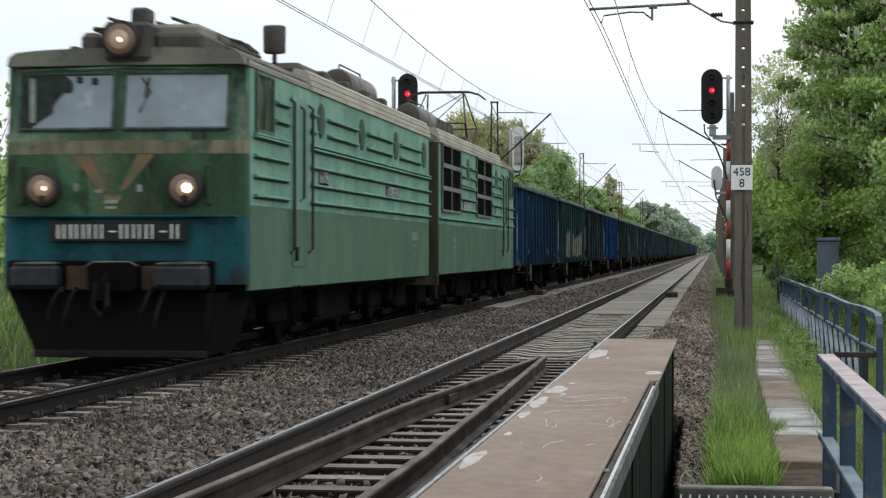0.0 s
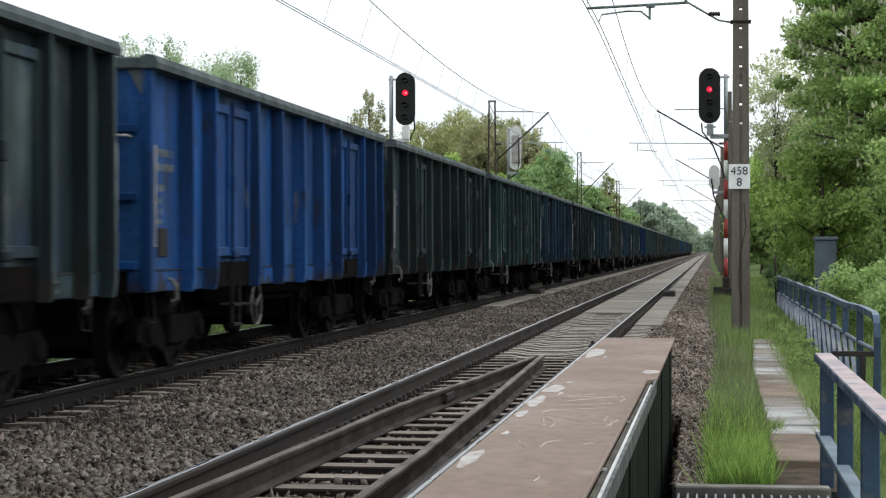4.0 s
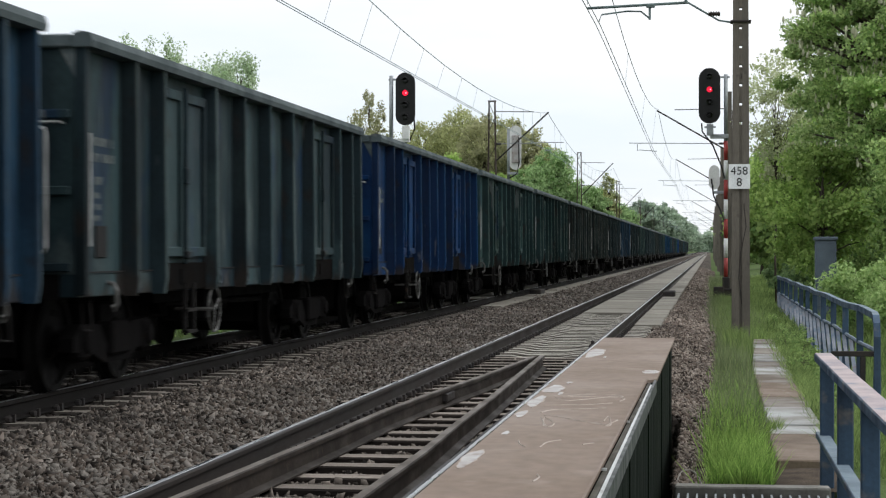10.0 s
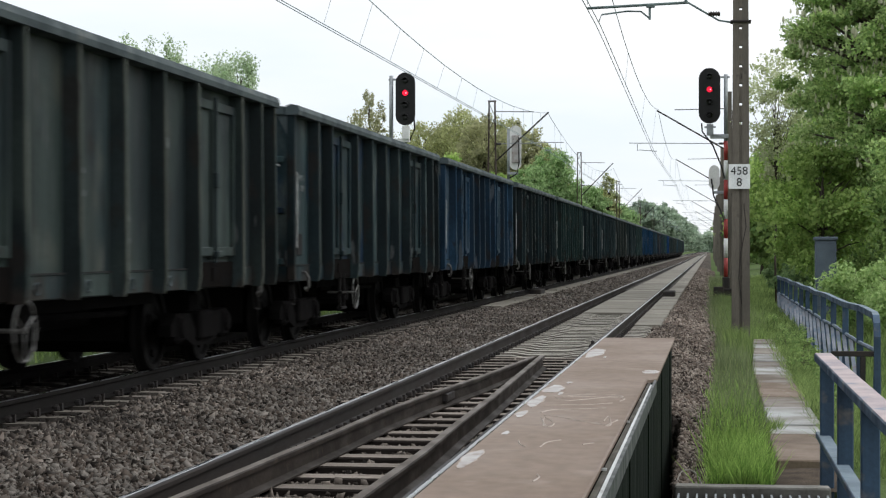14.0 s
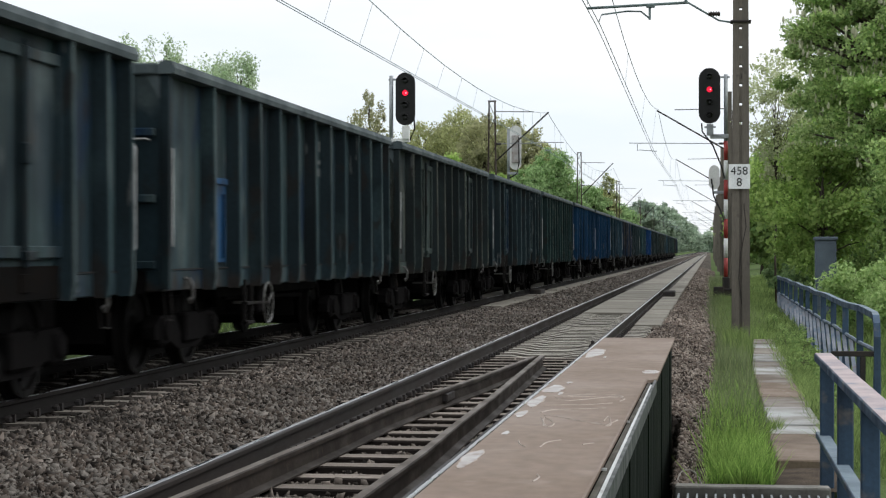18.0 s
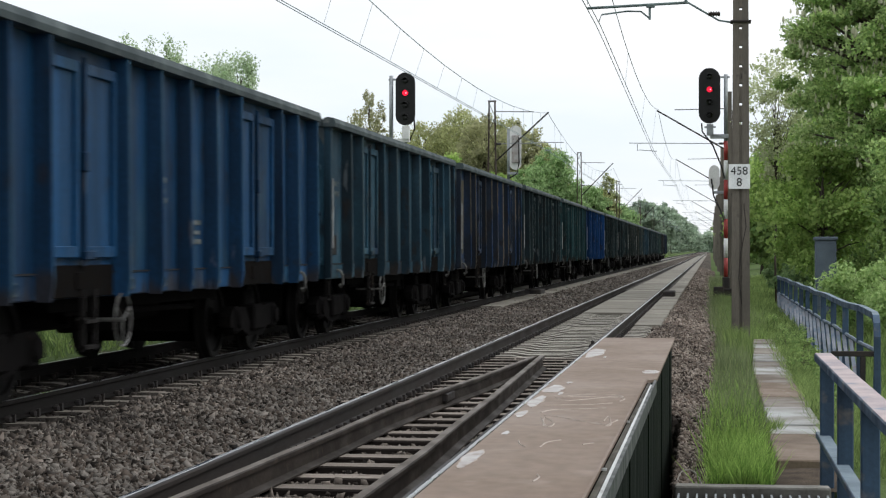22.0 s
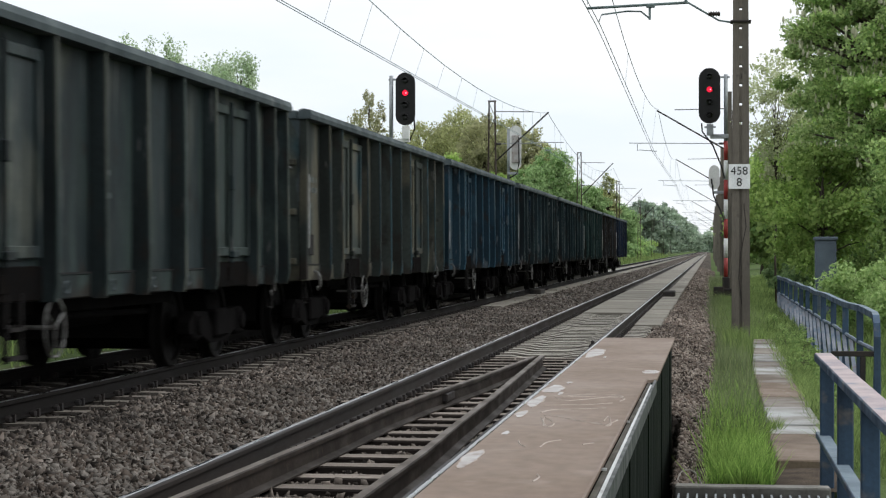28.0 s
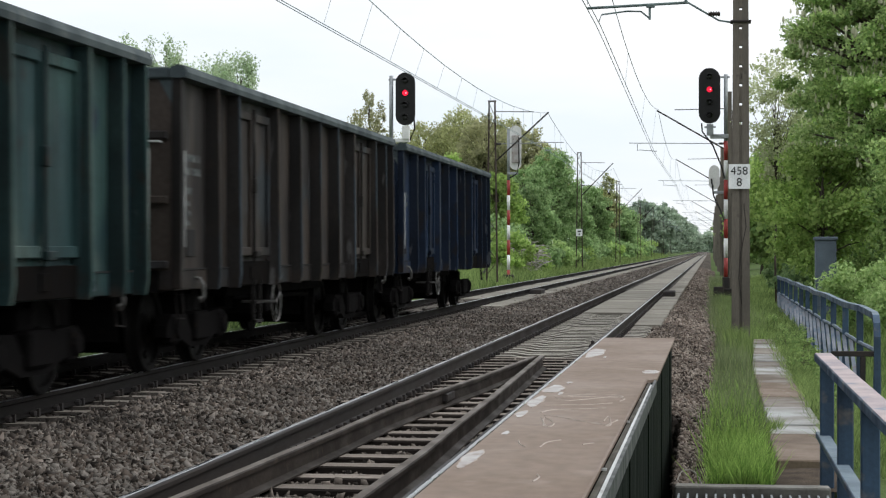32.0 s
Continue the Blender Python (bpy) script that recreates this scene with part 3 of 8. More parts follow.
def raw_mesh(name, verts, faces, material):
    """Mesh data from numpy arrays: verts (n, 3), faces (m, k)."""
    me = bpy.data.meshes.new(name)
    k = faces.shape[1]
    me.vertices.add(len(verts))
    me.vertices.foreach_set("co", np.ascontiguousarray(verts, dtype=np.float32).ravel())
    me.loops.add(faces.size)
    me.loops.foreach_set("vertex_index", np.ascontiguousarray(faces, dtype=np.int32).ravel())
    me.polygons.add(len(faces))
    me.polygons.foreach_set("loop_start", np.arange(0, faces.size, k, dtype=np.int32))
    me.update(calc_edges=True)
    me.validate()
    me.materials.append(material)
    return me

# ---- plan ----
NEAR_L, NEAR_R = -3.115, -1.61        # rails of the near track; their heads lie at z = 0
FAR_C, FAR_Z = -6.67, 0.05            # middle and rail head of the far track
FAR_L, FAR_R = FAR_C - 0.7525, FAR_C + 0.7525
GROUND = [(-900, 1.5), (-60, 1.2), (-25, 0.7), (-13, 0.45), (-10.2, 0.10), (-9.3, -0.15), (-8.7, -0.18), (-8.3, -0.16), (-5.2, -0.16),
          (-4.9, -0.19), (-4.0, -0.21), (-3.8, -0.225), (-3.6, -0.228), (-1.2, -0.228), (-1.05, -0.235), (-0.75, -0.24), (-0.3, -0.36), (0.15, -0.50),
          (0.6, -0.55), (1.3, -0.57), (1.9, -0.76), (2.6, -0.85), (4.0, -0.55), (10, 0.0), (40, 0.4), (900, 1.0)]


def ground_z(x, y=50.0):
    if -3.45 < x < -1.29 and y < 27.5:
        return -0.225
    if -1.16 < x < -0.285 and y < 19.58:
        return -1.5
    if -0.30 < x < 0.95 and y < 14.74:
        return -0.9
    for (x0, z0), (x1, z1) in zip(GROUND, GROUND[1:]):
        if x0 <= x <= x1:
            z = z0 + (z1 - z0) * (x - x0) / (x1 - x0)
            return max(-0.54, z - 0.02 * max(0.0, 20.5 - y)) if -0.29 < x < 0.4 else z
    return 1.0


def sheet(name, xs, ys, lift, material, label, rough_z=0.0, flat=False):
    v = np.array([(x, y, ground_z(x, y) + lift + (random.uniform(-rough_z, rough_z) if rough_z else 0)) for y in ys for x in xs])
    nx, ny = len(xs), len(ys)
    f = np.array([(j * nx + i, j * nx + i + 1, (j + 1) * nx + i + 1, (j + 1) * nx + i) for j in range(ny - 1) for i in range(nx - 1)])
    return tagged(new(name, raw_mesh(name, v, f, material)), label, "", "", "structure")


gx = sorted({x for x, _ in GROUND} | {-0.302, -0.298, 0.949, 0.951, -1.161, -1.159, -0.286, -0.284} | {round(-9 + 0.3 * k, 2) for k in range(45)} | {-400, -150, -100, -40, 20, 80, 200, 450})
gy = sorted([-900, -300, -60, -20, -5, 0, 4] + [round(6 + 0.8 * k, 2) for k in range(17)] + [14.73, 14.75, 19.57, 19.59] + [round(20 + 1.5 * k, 2) for k in range(50)] + [100, 120, 150, 200, 300, 500, 800, 1400, 2400])
sheet("ground", gx, gy, -0.06, M["soil"], "grassy ground along the railway embankment", 0.0)
bx = sorted([-8.75, -8.3] + [round(-8 + 0.25 * k, 2) for k in range(27)] + [-3.46, -3.44, -1.30, -1.28, -1.161, -1.159, -0.9, -0.6, -0.286, -0.284, -0.1, 0.12])
by = sorted([-60, -20, -5] + [round(0.7 * k, 2) for k in range(28)] + [14.73, 14.75, 19.57, 19.59] + [round(20 + 1.0 * k, 2) for k in range(60)] + [27.45, 27.55] + [85, 100, 130, 180, 260, 400, 700, 1100, 1450])
sheet("ballast_bed", bx, by, 0.0, M["ballast"], "brown-grey crushed stone ballast bed under both tracks", 0.012)

# Dark sheet under the train: oil plus painted shade.
sheet("oily_track_bed", [-8.15, -7.6, -7.0, -6.4, -5.8, -5.35], by, 0.008, M["oily_shaded_ballast"], "black oily ballast along the far track, train shade in its colour", 0.012)
RAIL = [(-0.065, -0.172), (0.065, -0.172), (0.065, -0.160), (0.012, -0.140), (0.009, -0.048), (0.035, -0.036), (0.036, -0.010),
        (0.028, -0.002), (-0.028, -0.002), (-0.036, -0.010), (-0.035, -0.036), (-0.009, -0.048), (-0.012, -0.140), (-0.065, -0.160)]


def rail_line(parent, pts, z, material, polished=True):
    """A rail of true section along points (x, y)."""
    m = Mesh()
    n = len(RAIL)
    for x, y in pts:
        m.v += [(x + px, y, z + pz) for px, pz in RAIL]
    for i in range(len(pts) - 1):
        for k in range(n):
            m.f.append((i * n + k, i * n + (k + 1) % n, (i + 1) * n + (k + 1) % n, (i + 1) * n + k))
    m.f += [tuple(range(n)), tuple(range((len(pts) - 1) * n, len(pts) * n))]
    r = part("rail", m, material, parent)
    if polished:
        top = Mesh()
        for (x0, y0), (x1, y1) in zip(pts, pts[1:]):
            s = 0.012 if x0 in (NEAR_R, FAR_R) else -0.012
            top.add([(x0 + s - 0.016, y0, z - 0.0025), (x0 + s - 0.012, y0, z + 0.0015), (x0 + s + 0.012, y0, z + 0.0015), (x0 + s + 0.016, y0, z - 0.0025),
                     (x1 + s - 0.016, y1, z - 0.0025), (x1 + s - 0.012, y1, z + 0.0015), (x1 + s + 0.012, y1, z + 0.0015), (x1 + s + 0.016, y1, z - 0.0025)],
                    [(0, 1, 5, 4), (1, 2, 6, 5), (2, 3, 7, 6)])
        part("running_surface", top, M["rail_top"], r, "polished steel running surface")
    return r


YS = [-60, 0, 20, 60, 150, 400, 900, 1440]
near_track = thing("near_track", "railway track with worn shiny rails on timber and concrete sleepers", "track", kind="structure")
far_track = thing("far_track", "railway track on grey concrete sleepers, the train runs on it", "track", kind="structure")
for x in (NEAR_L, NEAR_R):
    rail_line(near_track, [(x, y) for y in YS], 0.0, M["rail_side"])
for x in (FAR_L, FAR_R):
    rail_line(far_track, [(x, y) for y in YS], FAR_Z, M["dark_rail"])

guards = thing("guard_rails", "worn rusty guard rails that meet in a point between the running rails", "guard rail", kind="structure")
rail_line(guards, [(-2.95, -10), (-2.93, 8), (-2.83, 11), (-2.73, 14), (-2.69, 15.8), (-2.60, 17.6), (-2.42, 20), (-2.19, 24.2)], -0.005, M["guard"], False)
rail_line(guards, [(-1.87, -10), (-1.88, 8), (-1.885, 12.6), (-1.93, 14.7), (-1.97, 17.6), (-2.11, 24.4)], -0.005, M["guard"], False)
part("joint_bar", Mesh().box(-2.565, -2.485, 18.3, 18.85, -0.13, -0.05, 0.01), M["dark_iron"], guards)

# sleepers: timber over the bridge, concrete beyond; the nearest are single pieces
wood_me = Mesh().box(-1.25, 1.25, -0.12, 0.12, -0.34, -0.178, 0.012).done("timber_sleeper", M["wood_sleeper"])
conc_m = Mesh()
prof = [(-1.25, -0.36), (1.25, -0.36), (1.25, -0.19), (1.10, -0.176), (0.45, -0.176), (0.25, -0.205), (-0.25, -0.205), (-0.45, -0.176), (-1.10, -0.176), (-1.25, -0.19)]
n = len(prof)
conc_m.add([(x, -0.14, z) for x, z in prof] + [(x, -0.11, z) for x, z in prof] + [(x, 0.11, z) for x, z in prof] + [(x, 0.14, z) for x, z in prof],
           [])
conc_m.v[:n] = [(x, -0.14, min(z, -0.20)) for x, z in prof]
conc_m.v[3 * n:] = [(x, 0.14, min(z, -0.20)) for x, z in prof]
for j in range(3):
    conc_m.f += [(j * n + k, j * n + (k + 1) % n, (j + 1) * n + (k + 1) % n, (j + 1) * n + k) for k in range(n)]
conc_m.f += [tuple(range(n)), tuple(range(3 * n, 4 * n))]
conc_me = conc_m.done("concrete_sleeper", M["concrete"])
oily_shaded_me = conc_me.copy()
oily_shaded_me.materials[0] = M["oily_shaded_concrete"]
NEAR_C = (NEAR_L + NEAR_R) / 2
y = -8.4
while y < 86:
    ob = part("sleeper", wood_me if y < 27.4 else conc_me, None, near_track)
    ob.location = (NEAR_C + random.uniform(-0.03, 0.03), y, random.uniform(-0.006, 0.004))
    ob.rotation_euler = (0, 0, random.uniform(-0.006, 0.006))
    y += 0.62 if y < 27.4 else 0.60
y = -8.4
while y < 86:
    ob = part("sleeper", oily_shaded_me, None, far_track)
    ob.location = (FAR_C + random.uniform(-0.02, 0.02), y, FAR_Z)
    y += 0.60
for track, cx, cz in ((near_track, NEAR_C, 0.0), (far_track, FAR_C, FAR_Z)):
    m = Mesh()
    y = 86.4
    while y < 1300:
        m.box(cx - 1.25, cx + 1.25, y - 0.13, y + 0.13, -0.36 + cz, -0.178 + cz)
        y += 0.60
    tagged(part("far_sleepers", m, M["concrete"], track, "row of concrete sleepers"), kind="stuff")
# concrete panels between and beside the rails past the bridge
random.seed(41)
panel_me = {}
for key, x0, x1, ln in (("mid", -0.63, 0.63, 2.96), ("side", -0.27, 0.27, 1.92)):
    panel_me[key] = Mesh().box(x0, x1, 0.02, ln, -0.06, 0.0, 0.012).done("panel", M["panel"])
for track, cx, edge_r, y0, cz in ((near_track, NEAR_C, NEAR_R, 38.6, 0.0), (far_track, FAR_C, FAR_R, 49.0, FAR_Z)):
    for key, x, start, step, count in (("mid", cx, y0 + 7.4, 2.98, 34), ("side", edge_r + 0.375, y0, 1.94, 52), ("side", cx - edge_r + cx - 0.375, y0, 1.94, 52 if track is far_track else 0)):
        for k in range(count):
            ob = part("panel", panel_me[key], None, track)
            ob.location = (x + random.uniform(-0.012, 0.012), start + k * step, cz - 0.150 + random.uniform(-0.006, 0.006))
            ob.rotation_euler = (random.uniform(-0.003, 0.003), random.uniform(-0.006, 0.006), random.uniform(-0.006, 0.006))
    far_panels = Mesh()
    for k in range(60):
        y1 = y0 + 101 + 6 * k
        far_panels.box(cx - 0.63, cx + 0.63, y1 + 8, y1 + 13.96, cz - 0.20, cz - 0.150).box(edge_r + 0.105, edge_r + 0.645, y1, y1 + 5.96, cz - 0.20, cz - 0.150)
    tagged(part("far_panels", far_panels, M["panel"], track, "row of pale concrete panels"), kind="stuff")
# chairs and bolts that hold the rails
for track, rails, cz in ((near_track, (NEAR_L, NEAR_R), 0.0), (far_track, (FAR_L, FAR_R), FAR_Z)):
    for x in rails:
        m = Mesh()
        y = 4.0 if track is near_track else 6.0
        while y < 70:
            for s in (-1, 1):
                m.box(x + s * 0.075 - 0.035, x + s * 0.075 + 0.035, y - 0.05, y + 0.05, -0.178 + cz, -0.120 + cz, 0.015)
                m.box(x + s * 0.115 - 0.015, x + s * 0.115 + 0.015, y - 0.018, y + 0.018, -0.178 + cz, -0.105 + cz)
            y += 0.62 if (track is near_track and y < 27.4) else 0.60
        tagged(part("rail_fastenings", m, M["dark_iron"], track, "rusty rail clips and bolts"), kind="stuff")
part("rail_joint", Mesh().box(NEAR_R - 0.10, NEAR_R + 0.10, 27.45, 27.95, -0.16, -0.012, 0.02).box(NEAR_R - 0.07, NEAR_R - 0.02, 27.5, 27.62, -0.02, 0.04, 0.01), M["dark_iron"], near_track, "black insulated rail joint")
solid("track_magnet", Mesh().box(NEAR_R + 0.12, NEAR_R + 0.50, 61.6, 63.2, -0.20, 0.02, 0.03), M["dark_iron"], "brown-black track magnet box beside the near rail", "track magnet")
solid("track_magnet", Mesh().box(FAR_R + 0.12, FAR_R + 0.48, 62.4, 64.0, -0.16, 0.05, 0.03), M["dark_iron"], "brown-black track magnet box beside the far rail", "track magnet")

# ---- bridge girder beside the near track ----
GL, GR, GT, GE = -1.06, -0.355, 0.44, 19.6
girder = thing("bridge_girder", "brown-topped steel bridge girder with dark green ribbed sides", "bridge girder", kind="structure")
def edge(y):
    return -0.353 - 0.0015 * (GE - y)


def lip(y):
    return edge(y) - 0.100 + 0.006 * max(0.0, y - 7.0)


part("top_plate", Mesh().prism([(GL + 0.02, -8), (lip(-8), -8), (lip(13.2), 13.2), (edge(13.35), 13.35), (edge(GE), GE), (GL, GE)], "z", GT - 0.02, GT), M["girder_top"], girder, "brown painted top plate with scratches")
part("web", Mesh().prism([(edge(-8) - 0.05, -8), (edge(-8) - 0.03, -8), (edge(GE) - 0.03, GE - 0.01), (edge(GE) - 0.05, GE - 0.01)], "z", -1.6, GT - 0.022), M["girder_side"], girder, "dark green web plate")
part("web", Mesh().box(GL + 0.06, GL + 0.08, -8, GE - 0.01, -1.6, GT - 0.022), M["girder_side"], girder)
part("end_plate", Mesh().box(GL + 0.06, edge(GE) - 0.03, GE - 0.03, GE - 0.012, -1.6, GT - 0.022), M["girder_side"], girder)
rib = Mesh().box(0, 0.010, -0.012, 0.012, -1.6, GT - 0.024).done("stiffener", M["girder_side"])
for y in (0.3, 3.4, 6.5, 9.6, 12.4, 15.6, 18.6):
    part("stiffener", rib, None, girder).location = (edge(y) - 0.032, y, 0)
part("outer_angle", Mesh().prism([(edge(-8) - 0.017, -8), (edge(-8), -8), (edge(13.3), 13.3), (edge(13.3) - 0.017, 13.3)], "z", GT - 0.09, GT - 0.004), M["edge_grey"], girder, "dark grey outer edge of the gutter angle")
part("edge_strip", Mesh().prism([(edge(-8) - 0.040, -8), (edge(-8) - 0.018, -8), (edge(12.9) - 0.018, 12.9), (edge(12.9) - 0.031, 12.9)], "z", GT - 0.03, GT - 0.008), M["edge_steel"], girder, "pale worn steel strip along the edge")
part("gutter", Mesh().prism([(lip(-8) + 0.010, -8), (edge(-8) - 0.046, -8), (edge(13.2) - 0.037, 13.18), (lip(13.2) + 0.008, 13.18)], "z", GT - 0.045, GT - 0.014), M["gutter"], girder, "olive-brown gutter along the plate")
part("slot_lip", Mesh().prism([(lip(-8) - 0.004, -8), (lip(-8) + 0.008, -8), (lip(13.25) + 0.006, 13.25), (lip(13.25) - 0.004, 13.25)], "z", GT + 0.001, GT + 0.010), M["girder_top"], girder, "raised lip of the plate")
for y in (7.9, 10.1, 11.6):
    part("spacer", Mesh().box(lip(y) + 0.02, edge(y) - 0.048, y - 0.012, y + 0.012, GT - 0.013, GT - 0.004), M["edge_steel"], girder)


def smooth(pts, n=6):
    """A rounded line through points (Catmull-Rom)."""
    p = [pts[0]] + list(pts) + [pts[-1]]
    out = []
    for a, b, c, d in zip(p, p[1:], p[2:], p[3:]):
        for k in range(n):
            t = k / n
            out.append(tuple(0.5 * (2 * v + (w - u) * t + (2 * u - 5 * v + 4 * w - x) * t * t + (3 * v - u - 3 * w + x) * t ** 3) for u, v, w, x in zip(a, b, c, d)))
    return out + [tuple(pts[-1])]


def blob(cx, cy, rx, ry, z, seed, n=26, ragged=0.22):
    rnd = random.Random(seed)
    a = [rnd.uniform(1 - ragged, 1.0) * (1 + 0.12 * math.sin(0.48 * k + seed)) for k in range(n)]
    ring = [(cx + rx * math.cos(2 * math.pi * k / n) * a[k], cy + ry * math.sin(2 * math.pi * k / n) * (0.5 * a[k] + 0.25 * (a[k - 1] + a[(k + 1) % n]))) for k in range(n)]
    return Mesh().prism(ring, "z", z, z + 0.0015)


for k, (cx, cy, rx, ry) in enumerate(((-0.978, 16.65, 0.066, 0.72), (-0.426, 14.1, 0.056, 0.20), (-0.985, 12.3, 0.058, 0.34), (-1.008, 11.27, 0.040, 0.40), (-1.010, 10.4, 0.03, 0.20), (-1.010, 8.15, 0.036, 0.34),
                                      (-0.915, 11.9, 0.014, 0.12), (-0.93, 12.9, 0.020, 0.10), (-0.98, 9.3, 0.016, 0.10), (-0.86, 16.0, 0.012, 0.10))):
    m = blob(cx, cy, rx, ry, GT + 0.001, k, 44, 0.16)
    for q in range(3 if rx > 0.03 else 0):
        g = 2.1 * q + k
        b = blob(cx + 0.95 * rx * math.cos(g), cy + 0.95 * ry * math.sin(g), rx * 0.22, ry * 0.2, GT + 0.0012 + 0.0002 * q, 10 * k + q, 16, 0.3)
        m.add(b.v, b.f)
    m.v = [(max(GL + 0.004, x), y, z) for x, y, z in m.v]
    halo = blob(cx, cy, rx * 1.18, ry * 1.15, GT + 0.0004, k + 50, 44, 0.2)
    halo.v = [(max(GL + 0.004, x), y, z) for x, y, z in halo.v]
    part("primer_rim", halo, M["scratch"], part("bare_patch", m, M["chipped"], girder, "pale patch of bare metal"), "thin primer round the bare metal")
for pts in (((-0.921, 11.58), (-0.84, 11.35), (-0.723, 11.47), (-0.58, 11.68), (-0.503, 11.54), (-0.527, 11.32)), ((-0.913, 10.5), (-0.868, 10.67), (-0.742, 10.74), (-0.577, 10.84)),
            ((-0.879, 10.33), (-0.78, 10.2), (-0.64, 9.96), (-0.523, 9.81)), ((-0.885, 10.18), (-0.811, 9.67), (-0.789, 9.84), (-0.866, 10.18), (-0.828, 9.67)),
            ((-0.546, 10.01), (-0.536, 10.3), (-0.499, 9.82), (-0.519, 9.75), (-0.476, 10.09)), ((-0.884, 8.96), (-0.86, 8.78), (-0.821, 8.65)), ((-0.758, 8.65), (-0.744, 8.87), (-0.688, 8.99)),
            ((-0.575, 8.79), (-0.55, 8.84), (-0.525, 8.85)), ((-0.86, 11.72), (-0.74, 11.86), (-0.60, 11.84), (-0.52, 11.70), (-0.60, 11.62), (-0.75, 11.66), (-0.88, 11.60)), ((-0.93, 10.98), (-0.82, 11.02), (-0.66, 11.1), (-0.56, 11.2)), ((-0.672, 7.37), (-0.66, 7.5), (-0.675, 7.6))):
    part("scratch", Mesh().tube([(x, y, GT + 0.0005) for x, y in smooth(pts)], 0.0042, 4), M["scratch"], girder, "pale scratched scribble in the paint")

# ---- walkway, grating and railings ----
grate = thing("walkway_grating", "grey steel grating at the end of the bridge walkway", "grating", kind="structure")
part("kerb", Mesh().box(-0.265, 0.90, 14.72, 14.92, -0.70, -0.46, 0.012), M["kerb"], grate, "dark concrete kerb")
bar = Mesh().box(-0.007, 0.007, -6.0, 14.70, -0.56, -0.51).done("bar", M["steel_grey"])
for k in range(17):
    part("bar", bar, None, grate).location = (-0.235 + k * 0.069, 0, 0)
for k in range(20):
    part("cross_bar", Mesh().box(-0.26, 0.88, -5.0 + k, -4.97 + k, -0.58, -0.52), M["steel_grey"], grate)
walkway = thing("walkway", "path of worn concrete slabs beside the track", "footpath", kind="structure")
for y0, y1, tone in ((16.95, 18.3, 0), (18.3, 19.6, 0), (19.6, 20.5, 2), (20.5, 22.7, 2), (22.7, 24.4, 1), (24.4, 25.7, 0), (25.7, 27.0, 0), (27.0, 28.9, 1), (28.9, 30.6, 2), (30.6, 32.2, 1), (32.2, 34.4, 2), (34.4, 36.5, 1), (36.5, 38.3, 2), (38.3, 40.2, 1)):
    s = part("slab", Mesh().box(-0.27, 0.27, 0.02, y1 - y0 - 0.02, -0.60, -0.50, 0.012), M[("slab_brown", "slab", "slab_pale")[tone]], walkway)
    s.location = (0.86 + 0.0075 * (y0 - 18.6) + random.uniform(-0.015, 0.015), y0, random.uniform(-0.012, 0.012))
    s.rotation_euler = (random.uniform(-0.006, 0.006), random.uniform(-0.012, 0.012), random.uniform(-0.01, 0.01))
solid("soil_patch", blob(0.84, 15.85, 0.36, 1.05, -0.525, 77), M["bare_soil"], "dark bare soil at the end of the slabs", "", "structure")

solid("loose_cable", Mesh().tube(smooth([(-0.25, 14.98, -0.45), (-0.22, 15.05, -0.39), (-0.15, 15.1, -0.38), (-0.08, 15.05, -0.44), (-0.05, 14.95, -0.54)]), 0.005, 6), M["deadwood"], "pale loose cable lying on the ballast", "cable")
near_rail = thing("bridge_railing", "steel railing with faded blue posts and worn pinkish top rail", "railing")
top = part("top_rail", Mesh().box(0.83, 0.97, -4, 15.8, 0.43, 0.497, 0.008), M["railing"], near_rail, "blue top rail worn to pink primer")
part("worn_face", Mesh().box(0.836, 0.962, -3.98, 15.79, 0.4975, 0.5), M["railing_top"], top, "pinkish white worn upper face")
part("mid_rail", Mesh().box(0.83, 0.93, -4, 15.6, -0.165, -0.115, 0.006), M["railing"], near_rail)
post = Mesh().box(0.848, 0.955, -0.035, 0.035, -0.62, 0.428, 0.008).done("post", M["railing"])
for k in range(9):
    part("post", post, None, near_rail).location = (0, 15.3 - 2.05 * k, 0)

far_rail = thing("path_railing", "long faded blue steel railing with crossed braces, rusty in places", "railing")
RX, RT = 2.20, 0.45
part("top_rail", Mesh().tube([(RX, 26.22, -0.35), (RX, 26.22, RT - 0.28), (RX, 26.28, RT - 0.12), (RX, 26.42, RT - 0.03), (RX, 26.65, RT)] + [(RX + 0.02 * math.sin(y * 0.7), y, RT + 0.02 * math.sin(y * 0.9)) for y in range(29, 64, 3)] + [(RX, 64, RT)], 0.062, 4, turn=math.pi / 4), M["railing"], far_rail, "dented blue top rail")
part("mid_rail", Mesh().tube([(RX, 26.3, -0.02)] + [(RX + 0.02 * math.sin(y), y, -0.04 + 0.02 * math.sin(y * 1.3)) for y in range(29, 64, 3)] + [(RX, 64, -0.04)], 0.032, 6), M["railing"], far_rail)
part("low_rail", Mesh().tube([(RX, 26.4, -0.72), (RX, 64, -0.7)], 0.026, 6), M["railing"], far_rail)
part("end_post", Mesh().box(RX - 0.05, RX + 0.05, 26.18, 26.27, -1.05, -0.33, 0.015), M["railing"], far_rail)
fpost = Mesh().box(-0.05, 0.05, -0.03, 0.03, -1.05, RT - 0.02, 0.006).done("post", M["railing"])
M["brace"] = mat("weathered_pale_brace_paint", (0.19, 0.20, 0.225), (0.10, 0.13, 0.17), (0.15, 0.11, 0.095), scale=4, rough=0.6, spec=0.2)
